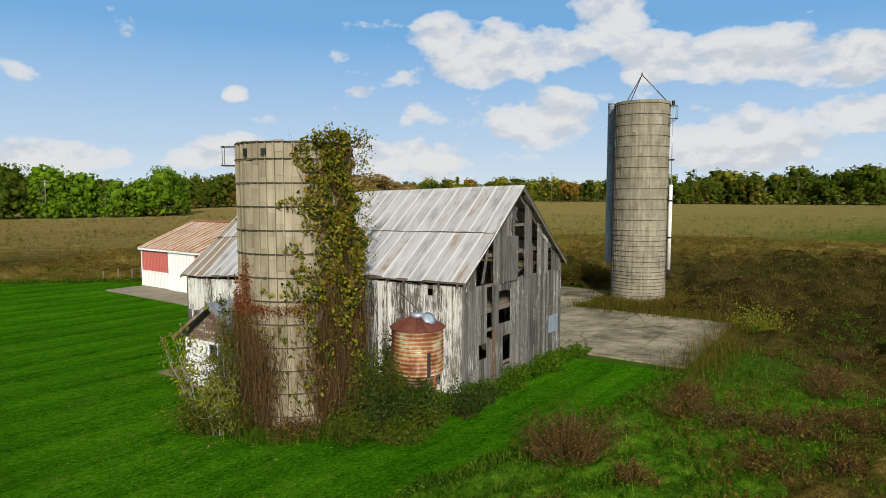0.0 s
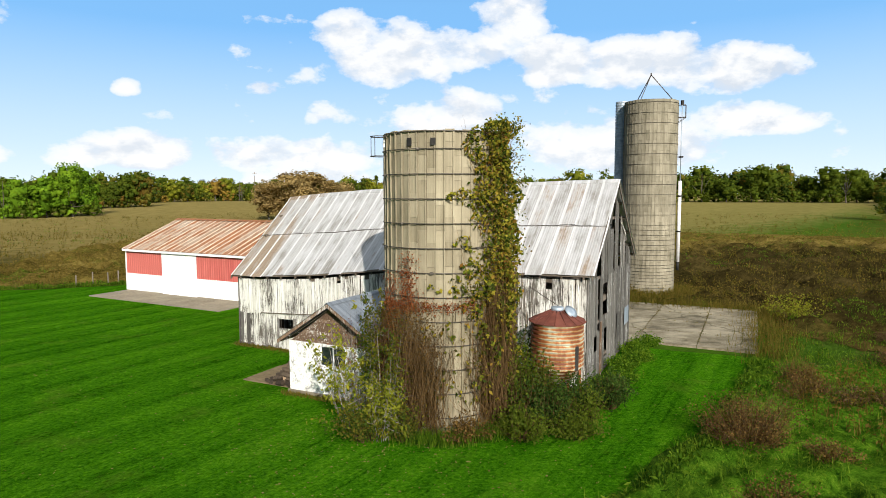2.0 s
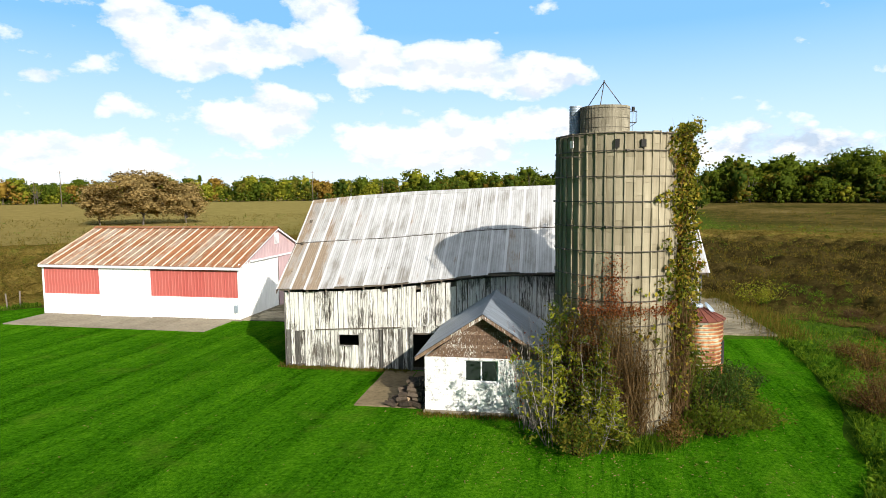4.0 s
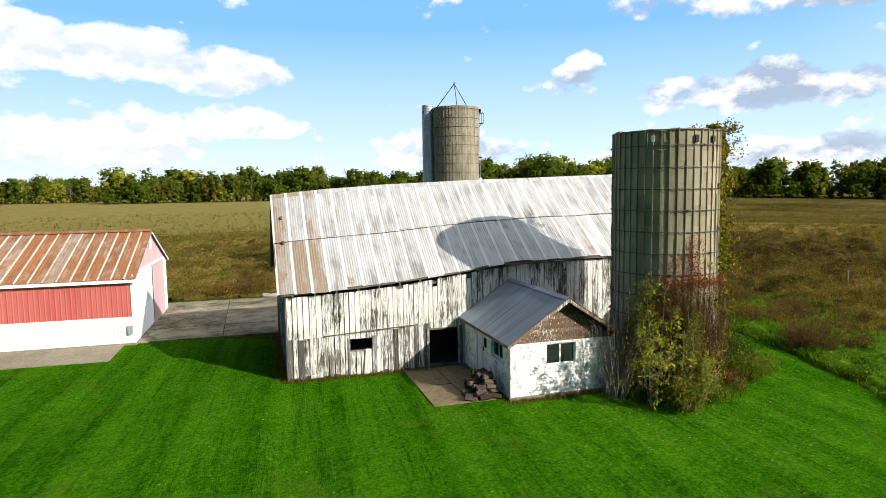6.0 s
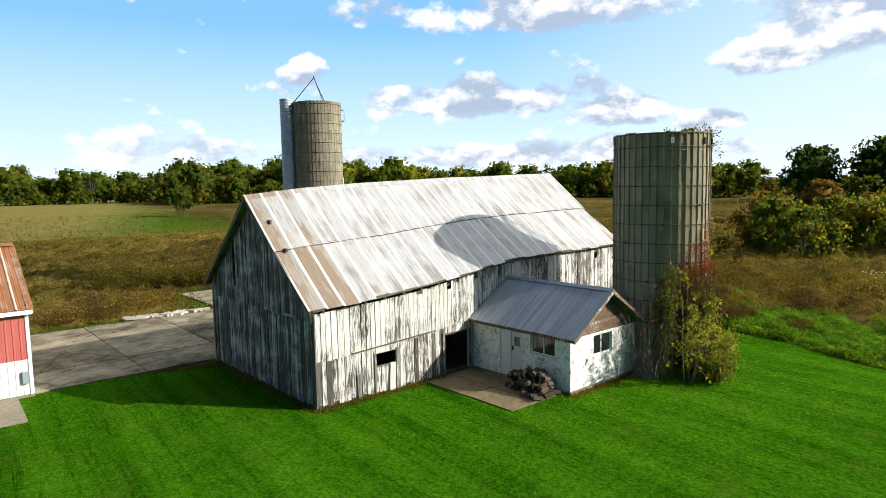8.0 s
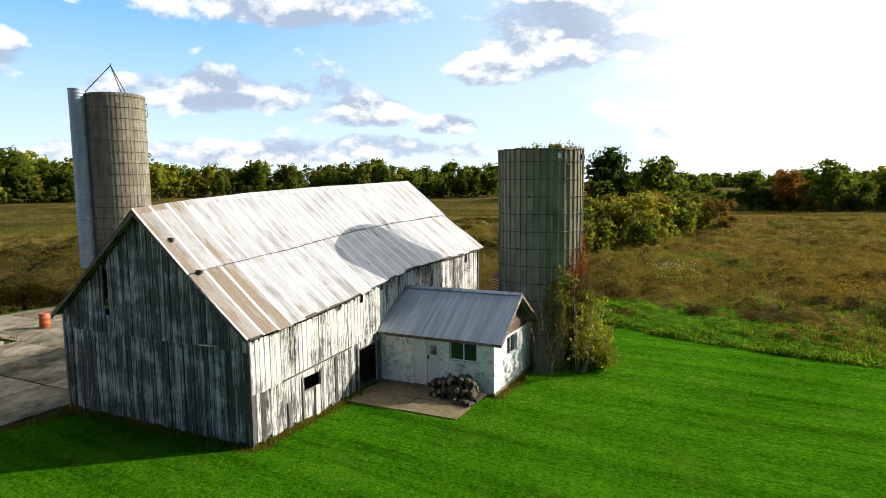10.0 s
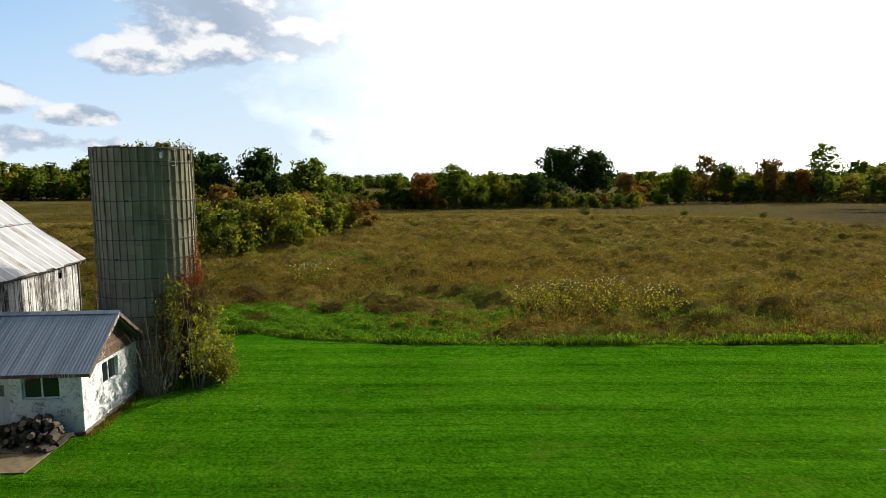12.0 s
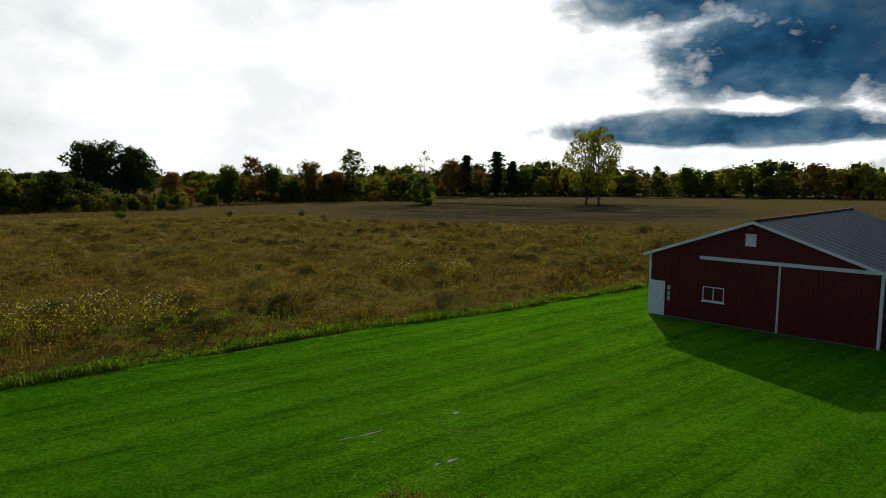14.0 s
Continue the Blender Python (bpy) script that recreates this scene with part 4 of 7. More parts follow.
def window(parent, fn, u0, u1, z0, z1, mat="trim_white", bars=1, depth=.09):
    """A framed window in an opening."""
    w = .05
    rails = [(u0, u1, z0, z0 + w), (u0, u1, z1 - w, z1), (u0, u0 + w, z0 + w, z1 - w), (u1 - w, u1, z0 + w, z1 - w)]
    for i in range(bars):
        c = u0 + (u1 - u0) * (i + 1) / (bars + 1)
        rails.append((c - .025, c + .025, z0 + w, z1 - w))
    off = Vector(fn(0, 0, depth + .05)) - Vector(fn(0, 0, depth))
    win = put("window", joined("window", [quadbox("r", [fn(a, c, depth), fn(b, c, depth), fn(b, d, depth), fn(a, d, depth)], off) for a, b, c, d in rails]), mat, parent)
    for i in range(bars + 1):
        a, b = u0 + (u1 - u0) * i / (bars + 1) + .01, u0 + (u1 - u0) * (i + 1) / (bars + 1) - .01
        put("pane", quadbox("pane", [fn(a, z0 + .02, depth + .022), fn(b, z0 + .02, depth + .022), fn(b, z1 - .02, depth + .022), fn(a, z1 - .02, depth + .022)], off * .12), "glass", win)
    put("sill", quadbox("sill", [fn(u0 - .05, z0 - .07, -.04), fn(u1 + .05, z0 - .07, -.04), fn(u1 + .05, z0 - .004, -.04), fn(u0 - .05, z0 - .004, -.04)], off * 2.4), mat, win)
    return win


def build_milk_house():
    rng = random.Random(11)
    a, b, front, back, h = 7.78, 12.0, -9.62, -4.58, 2.02
    house = thing("milk_house", barn_m, "small white-painted block milk house with a grey tin roof", "outbuilding")
    f_front = lambda u, z, d: (a + u, front + d, z - .1)
    f_west = lambda u, z, d: (a + d, back - u, z - .1)
    f_east = lambda u, z, d: (b - d, front + u, z - .1)
    wf = block_wall(house, "wall_front", f_front, b - a, h + .12, [(1.42, 2.60, 1.27, 2.06)], rng)
    ww = block_wall(house, "wall_west", f_west, back - front, h + .12, [(1.5, 2.72, 0, 2.08), (3.14, 4.32, 1.33, 2.08)], rng)
    put("wall_east", box("wall_east", b - .19, b, front + .2, back, -.1, h), "block", house)
    window(wf, f_front, 1.42, 2.60, 1.27, 2.06)
    window(ww, f_west, 3.14, 4.32, 1.33, 2.08)
    # half-glazed door beside a boarded panel
    door = put("door", quadbox("door", [f_west(2.14, .1, .05), f_west(2.68, .1, .05), f_west(2.68, 2.06, .05), f_west(2.14, 2.06, .05)], (.045, 0, 0)), "door_white", house)
    put("pane", quadbox("pane", [f_west(2.28, 1.45, .044), f_west(2.56, 1.45, .044), f_west(2.56, 1.82, .044), f_west(2.28, 1.82, .044)], (.012, 0, 0)), "glass", door)
    put("lock", quadbox("lock", [f_west(2.16, 1.25, .02), f_west(2.22, 1.25, .02), f_west(2.22, 1.42, .02), f_west(2.16, 1.42, .02)], (.03, 0, 0)), "dark", door)
    panel = put("door_panel", quadbox("door_panel", [f_west(1.54, .1, .03), f_west(2.12, .1, .03), f_west(2.12, 2.06, .03), f_west(1.54, 2.06, .03)], (.045, 0, 0)), "door_white", house)
    for u in (1.47, 2.67):
        put("door_jamb", quadbox("door_jamb", [f_west(u, .1, .0), f_west(u + .07, .1, .0), f_west(u + .07, 2.08, .0), f_west(u, 2.08, .0)], (.1, 0, 0)), "door_white", house)
    # foundation
    put("footing", joined("footing", [box("f", a - .05, b + .05, front - .06, front + .1, -.1, .12), box("f", a - .05, a + .1, front, back, -.1, .08)]), "slab", house)
    put("floor_slab", box("floor_slab", a + .2, b - .2, front + .2, back, -.05, .02), "slab", house)
    # roof: ridge along the house, from the barn outwards
    mid, ridge, eave, half = 9.9, 3.68, 2.13, 2.38

    def rp(side):
        return lambda u, v: Vector((mid + side * half * v, u, ridge + (eave - ridge) * v))
    for side in (-1, 1):
        slope = put("roof_slope", joined("roof_slope", [quadbox("r", [rp(side)(u, 0) - Vector((0, 0, .15)), rp(side)(u + .06, 0) - Vector((0, 0, .15)), rp(side)(u + .06, .97) - Vector((0, 0, .13)),
                    rp(side)(u, .97) - Vector((0, 0, .13))], (0, 0, .11)) for u in np.arange(-9.95, -4.7, .62)]), "beam", house)
        n = 8
        for i in range(n):
            u0 = -10.03 + i * 5.42 / n
            put("roof_sheet", corrugated("roof_sheet", rp(side), u0, u0 + 5.42 / n + .03, 0, 1 + rng.uniform(-.006, .006), 6, 2, .006, rng.uniform(.0, .010)), "milk_roof", slope)
        e = -10.02
        put("rake_board", quadbox("rake_board", [(mid, e, ridge - .16), (mid + side * half, e, eave - .15), (mid + side * half, e, eave - .02), (mid, e, ridge - .02)], (0, .03, 0)), "brown_wood", house)
        put("ridge_cap", quadbox("ridge_cap", [(mid, e, ridge + .035), (mid, -4.6, ridge + .035), (mid + side * .16, -4.6, ridge - .06), (mid + side * .16, e, ridge - .06)], (0, 0, .006)), "milk_roof", house)
        put("fascia", box("fascia", mid + side * (half - .03) - .012, mid + side * (half - .03) + .012, e + .04, -4.62, eave - .12, eave - .005), "brown_wood", house)
    # clapboard gable
    gable = put("gable", mesh_of("gable", [(a + .05, front + .1, h), (b - .05, front + .1, h), (mid, front + .1, 3.5), (a + .05, front + .16, h), (b - .05, front + .16, h), (mid, front + .16, 3.5)],
                [(0, 1, 2), (5, 4, 3), (0, 3, 4, 1), (1, 4, 5, 2), (2, 5, 3, 0)]), "brown_wood", house)
    z = h
    while z < 3.36:
        k0, k1 = (3.5 - z) / (3.5 - h), max((3.5 - z - .12) / (3.5 - h), 0)
        x0, x1 = mid - (mid - a - .02) * k0, mid + (b - mid - .02) * k0
        y0, y1 = mid - (mid - a - .02) * k1, mid + (b - mid - .02) * k1
        j = rng.uniform(0, .015)
        put("clapboard", quadbox("clapboard", [(x0, front + .055 - j, z), (x1, front + .055 - j, z), (y1, front + .08, z + .125), (y0, front + .08, z + .125)], (0, .018, 0)), "brown_wood", gable)
        z += .12


build_milk_house()


# ---- the red and white machine shed ----
def ribbed(name, fn, u0, u1, z0, z1, pitch=.23, rib=.018, top=None):
    """Ribbed metal cladding on fn(u, z, out); top(u) cuts it to a slope."""
    us, outs = [], []
    u = u0
    while u < u1 - 1e-6:
        for du, o in ((0, 0), (pitch * .62, 0), (pitch * .70, rib), (pitch * .86, rib), (pitch * .94, 0)):
            if u + du < u1:
                us.append(u + du)
                outs.append(o)
        u += pitch
    us.append(u1)
    outs.append(0)
    verts = [fn(u, z0, o) for u, o in zip(us, outs)] + [fn(u, top(u) if top else z1, o) for u, o in zip(us, outs)]
    n = len(us)
    return mesh_of(name, verts, [(i, i + 1, n + i + 1, n + i) for i in range(n - 1)])


def build_shed():
    rng = random.Random(3)
    L, D, eave, ridge = 14.15, 10.28, 3.42, 5.48
    shed = thing("machine_shed", shed_m, "long white and faded red metal machine shed with rusty roof", "shed")
    fr = lambda u, z, o: (u, -o, z)
    en = lambda u, z, o: (o, u, z)
    slope_z = lambda y: eave + (ridge - eave) * (1 - abs(y - D / 2) / (D / 2)) - .03
    put("inner_walls", joined("inner_walls", [box("w", -L, -.03, .03, .12, 0, eave - .1), box("w", -.12, -.03, .12, D, 0, eave - .1), box("w", -L, -L + .1, .12, D, 0, eave - .1), box("w", -L, -.1, D - .1, D, 0, eave - .1)]), "beam", shed)
    for i, (a, b) in enumerate(((-L, -9.75), (-6.2, 0.0))):
        put("lower_panel", ribbed("lower_panel", fr, a, b, 0.02, 1.43), "white_metal", shed)
        put("upper_panel", ribbed("upper_panel", fr, a, b, 1.43, eave - .02), "red_metal", shed, "faded red ribbed panel")
        put("drip_strip", box("drip_strip", a, b, -.03, .0, 1.41, 1.445), "trim_white", shed)
    door = put("sliding_door", ribbed("sliding_door", lambda u, z, o: (u, -.06 - o, z), -9.80, -6.15, .06, 3.26), "white_metal", shed)
    for u in (-9.84, -6.17):
        put("door_edge", box("door_edge", u, u + .05, -.09, -.02, .05, 3.27), "trim_white", door)
    put("door_track", box("door_track", -12.5, -6.3, -.13, -.02, 3.25, 3.33), "trim_white", shed)
    put("corner_trim", box("corner_trim", -.09, .03, -.035, -.005, 0, eave), "trim_white", shed)
    put("corner_trim", box("corner_trim", .005, .035, -.004, .09, 0, eave), "trim_white", shed)
    put("corner_trim", box("corner_trim", -L - .03, -L + .09, -.035, -.005, 0, eave), "trim_white", shed)
    put("end_panel", ribbed("end_panel", en, 0.0, 5.25, 0.02, 3.55), "white_metal", shed)
    put("end_door", ribbed("end_door", lambda u, z, o: (.05 + o, u, z), 5.25, 8.9, .06, 3.5), "faded_red", shed, "faded red sliding end door")
    put("end_panel", ribbed("end_panel", en, 8.9, D, 0.02, 3.55), "white_metal", shed)
    put("gable_panel", ribbed("gable_panel", en, .12, D - .12, 3.45, 5, top=slope_z), "faded_red", shed)
    put("gable_panel", ribbed("gable_panel", lambda u, z, o: (-L - o, u, z), .12, D - .12, .02, 5, top=slope_z), "white_metal", shed)
    put("back_panel", ribbed("back_panel", lambda u, z, o: (u, D + o, z), -L, 0, .02, eave), "white_metal", shed)
    put("end_track", box("end_track", .02, .12, 1.35, 8.95, 3.52, 3.62), "trim_white", shed)
    put("louver", joined("louver", [box("v", .02, .06, 4.8, 5.46, z, z + .05) for z in np.arange(4.42, 5.1, .075)]), "trim_white", shed, "white gable louver")
    put("meter_box", box("meter_box", -.32, -.12, -.12, -.03, .55, 1.0), "chute", shed)
    put("foundation", joined("foundation", [box("f", -L - .04, .04, -.05, .02, -.02, .10), box("f", -.02, .05, .02, D, -.02, .10)]), "slab", shed)
    for side in (0, 1):
        y0, y1 = (-.22, D / 2) if side == 0 else (D + .22, D / 2)
        ze = eave - .22 * (ridge - eave) / (D / 2) + .03
        slope = put("roof_slope", quadbox("roof_slope", [(-L - .1, y0, ze - .06), (.12, y0, ze - .06), (.12, y1, ridge - .03), (-L - .1, y1, ridge - .03)], (0, 0, .03)), "beam", shed)
        n = 24
        for i in range(n):
            x0 = -L - .15 + i * (L + .35) / n
            x1 = x0 + (L + .35) / n + .01
            w = x1 - x0
            prof = [(0, .0), (.06, .045), (.12, .045), (.18, 0), (.32, .0), (.36, .014), (.42, .0), (.6, .0), (.64, .014), (.70, .0), (1.0, .0)]
            vs = []
            lift = rng.uniform(0, .006)
            for k in range(4):
                v = k / 3
                y, z = y0 + (y1 - y0) * v, ze + (ridge + .03 - ze) * v
                vs += [(x0 + w * a, y, z + o + lift) for a, o in prof]
            m = len(prof)
            me = mesh_of("roof_sheet", vs, [(k * m + q, k * m + q + 1, (k + 1) * m + q + 1, (k + 1) * m + q) for k in range(3) for q in range(m - 1)])
            me.materials.append(MATS["rust_roof"])
            me.materials.append(MATS["rib_metal"])
            for f in me.polygons:
                f.material_index = 1 if f.index % (m - 1) in (0, 1, 2) else 0
            put("roof_sheet", me, "rust_roof", slope)
        put("fascia", box("fascia", -L - .12, .14, y0 - .03 if side == 0 else y0, y0 if side == 0 else y0 + .03, ze - .17, ze - .01), "trim_white", shed)
        put("rake_trim", quadbox("rake_trim", [(.14, y0, ze - .14), (.14, y1, ridge - .11), (.14, y1, ridge + .01), (.14, y0, ze - .01)], (.025, 0, 0)), "trim_white", shed)
        put("rake_trim", quadbox("rake_trim", [(-L - .12, y0, ze - .14), (-L - .12, y1, ridge - .11), (-L - .12, y1, ridge + .01), (-L - .12, y0, ze - .01)], (-.025, 0, 0)), "trim_white", shed)
    put("ridge_cap", joined("ridge_cap", [quadbox("c", [(-L - .15, D / 2, ridge + .11), (.17, D / 2, ridge + .11), (.17, D / 2 + s * .3, ridge - .01), (-L - .15, D / 2 + s * .3, ridge - .01)], (0, 0, .008)) for s in (-1, 1)]), "rust_roof", shed)


build_shed()


# ---- the dark red pole barn ----
def build_red_barn():
    W, D, eave, ridge = 11.75, 20.0, 3.80, 5.86
    rb = thing("pole_barn", red_m, "dark red metal pole barn with white trim and pale roof", "barn")
    fr = lambda u, z, o: (u, -o, z)
    top = lambda u: eave + (ridge - eave) * (1 - abs(u - W / 2) / (W / 2)) - .02
    put("wall_front", ribbed("wall_front", fr, 0, W, .05, 4, top=top), "barn_red", rb)
    put("wall_side", ribbed("wall_side", lambda u, z, o: (-o, u, z), 0, D, .05, eave), "barn_red", rb)
    put("wall_side", ribbed("wall_side", lambda u, z, o: (W + o, u, z), 0, D, .05, eave), "barn_red", rb)
    put("wall_back", ribbed("wall_back", lambda u, z, o: (u, D + o, z), 0, W, .05, 4, top=top), "barn_red", rb)
    for a, b in ((3.1, 7.24), (7.26, 11.55)):
        d = put("sliding_door", ribbed("sliding_door", lambda u, z, o: (u, -.07 - o, z), a, b, .08, 3.62), "barn_red", rb)
        put("edge_trim", box("edge_trim", (b - .05) if a < 5 else a, b if a < 5 else a + .03, -.10, -.06, .08, 3.6), "trim_white", d)
    put("door_track", box("door_track", 3.05, 11.62, -.18, -.03, 3.62, 3.80), "trim_white", rb)
    door = put("entry_door", box("entry_door", .10, 1.0, -.05, -.022, .04, 2.1), "trim_white", rb)
    put("door_knob", tube("door_knob", [(.92, -.05, 1.0), (.92, -.12, 1.0)], .03, 6), "steel", door)
    window(rb, lambda u, z, d: (u, -.10 + d, z), 3.27, 4.46, 1.27, 2.09, "trim_white", 1, .01)
    put("loft_vent", joined("loft_vent", [box("v", 5.44, 5.99, -.06, -.03, 4.55, 5.18)] + [box("v", 5.42, 6.01, -.08, -.05, z, z + .04) for z in (4.53, 5.16)]), "trim_white", rb)
    put("yard_light", box("yard_light", 5.6, 5.85, -.22, -.03, 5.42, 5.56), "rust_iron", rb)
    for i, z in enumerate((1.62, 1.28, .98)):
        put("sign", box("sign", 1.16, 1.34, -.05, -.025, z, z + .26), "chute", rb, "small blue sign with unreadable bars")
        put("sign_bars", joined("sign_bars", [box("b", 1.18, 1.32, -.056, -.049, z + k, z + k + .03) for k in (.05, .12, .19)]), "trim_white", rb)
    for u in (-.04, W - .09):
        put("corner_trim", box("corner_trim", u, u + .13, -.035, -.005, .0, eave), "trim_white", rb)
    for u in (-.047, W + .02):
        put("corner_trim", box("corner_trim", u, u + .025, -.004, .1, 0, eave), "trim_white", rb)
    put("base_trim", box("base_trim", 0, W, -.03, .0, .0, .07), "slab", rb)
    for s in (-1, 1):
        x0, x1 = (-.32, W / 2) if s < 0 else (W + .32, W / 2)
        ze = eave - .32 * (ridge - eave) / (W / 2)
        n = 20
        slope = put("roof_slope", quadbox("roof_slope", [(x0, -.3, ze - .04), (x1, -.3, ridge - .0), (x1, D + .3, ridge - .0), (x0, D + .3, ze - .04)], (0, 0, .03)), "beam", rb)
        for i in range(n):
            y0 = -.32 + i * (D + .64) / n
            y1 = y0 + (D + .64) / n
            prof = [(0, 0), (.05, .03), (.12, .03), (.17, 0), (.5, 0), (.55, .012), (.6, 0), (1, 0)]
            vs = [(x, y0 + (y1 - y0) * a, z + o) for x, z in ((x0, ze), ((x0 + x1) / 2, (ze + ridge + .04) / 2), (x1, ridge + .04)) for a, o in prof]
            m = len(prof)
            put("roof_sheet", mesh_of("roof_sheet", vs, [(k * m + q, k * m + q + 1, (k + 1) * m + q + 1, (k + 1) * m + q) for k in range(2) for q in range(m - 1)]), "blue_roof", slope)
        put("rake_trim", quadbox("rake_trim", [(x0, -.34, ze - .15), (x1, -.34, ridge - .11), (x1, -.34, ridge + .05), (x0, -.34, ze + .01)], (0, .03, 0)), "trim_white", rb)
        put("soffit", quadbox("soffit", [(x0, -.32, ze - .06), (x1, -.32, ridge - .02), (x1, 0, ridge - .02), (x0, 0, ze - .06)], (0, 0, -.01)), "trim_white", rb)
    put("ridge_cap", tube("ridge_cap", [(W / 2, y, ridge + .06 + .015 * (i % 2)) for i, y in enumerate(np.linspace(-.34, D + .3, 41))], .07, 6), "rust_iron", rb, "rust-stained ridge cap")
    return rb


build_red_barn()


# ---- silos ----
def stave_mesh(name, r, a0, a1, z0, z1, rib=.03, thick=.06, tilt=0.0):
    """A concrete stave with a raised rib on one edge."""
    da = a1 - a0
    prof = [(a0 + .016 * da, r), (a0 + .80 * da, r + tilt), (a0 + .84 * da, r + rib), (a0 + .985 * da, r + rib), (a0 + .985 * da, r - thick), (a0 + .016 * da, r - thick)]
    n = len(prof)
    verts = [(q * math.cos(a), q * math.sin(a), z) for z in (z0, z1) for a, q in prof]
    faces = [(i, (i + 1) % n, n + (i + 1) % n, n + i) for i in range(n)] + [tuple(reversed(range(n))), tuple(range(n, 2 * n))]
    return mesh_of(name, verts, faces)


def build_near_silo():
    rng = random.Random(21)
    silo = thing("vine_silo", pose(-5.38, 22.73, 0), "roofless concrete stave silo half grown over with vines", "silo")
    R, top, cols, h = 1.91, 9.62, 42, .767
    low = []
    for c in range(cols):
        a0, a1 = c * 2 * math.pi / cols, (c + 1) * 2 * math.pi / cols
        z = top + rng.uniform(-.03, .03)
        if c % 2:
            first = h * .5
        else:
            first = h
        k = 0
        while z > 0:
            z0 = max(z - (first if k == 0 else h), 0)
            rib = .044 + rng.uniform(-.010, .014)
            me = stave_mesh("stave", R + rng.uniform(-.008, .008), a0, a1, z0 + .006, z, rib, .07, rng.uniform(-.006, .01))
            if z > 4.35:
                put("stave", me, "stave", silo)
            else:
                low.append(me)
            z, k = z0, k + 1
    tagged(put("lower_stave_wall", joined("lower_stave_wall", low), "stave", silo), kind="stuff")
    put("inner_lining", lathe("inner_lining", [(R - .075, 0), (R - .075, top - .05), (R - .13, top - .05), (R - .13, 0)], 56, caps=False), "stave", silo)
    for k in range(13):
        z = top - .58 - k * h
        if z < .1:
            break
        hoop = put("hoop", ring("hoop", R + .062, z, .017), "steel", silo, "rusty steel hoop")
        for q in range(3):
            a = 2.1 * q + k * 1.3
            put("lug", box("lug", (R + .05) * math.cos(a) - .05, (R + .05) * math.cos(a) + .05, (R + .05) * math.sin(a) - .05, (R + .05) * math.sin(a) + .05, z - .03, z + .03), "steel", hoop)
    put("hoop", ring("hoop", R + .045, top - .05, .02), "steel", silo, "rusty steel hoop")
    # loop of the old ladder cage on the rim
    a = radians(-168)
    d, e = Vector((math.cos(a), math.sin(a), 0)), Vector((-math.sin(a), math.cos(a), 0))
    for z in (top - .12, top - .75):
        pts = [d * (R + .02) + e * .3, d * (R + .42) + e * .28, d * (R + .52) + e * .0, d * (R + .42) - e * .28, d * (R + .02) - e * .3]
        put("ladder_cage", tube("ladder_cage", [p + Vector((0, 0, z)) for p in pts], .016, 6), "steel", silo)
    for q in (.27, -.27):
        put("cage_bar", tube("cage_bar", [d * (R + .44) + e * q + Vector((0, 0, top - .12)), d * (R + .44) + e * q + Vector((0, 0, top - .75))], .012, 5), "steel", silo)
    for ang, z, w, hh, mat in ((-105, 9.25, .16, .22, "dark"), (-172, 9.28, .12, .22, "white_metal"), (-128, 9.25, .14, .26, "dark")):
        a = radians(ang)
        d, e = Vector((math.cos(a), math.sin(a), 0)), Vector((-math.sin(a), math.cos(a), 0))
        f = [d * (R + .075) + e * (q * w / 2) + Vector((0, 0, zz)) for q, zz in ((-1, z - hh / 2), (1, z - hh / 2), (1, z + hh / 2), (-1, z + hh / 2))]
        put("plate", quadbox("plate", f, -d * .05), mat, silo)


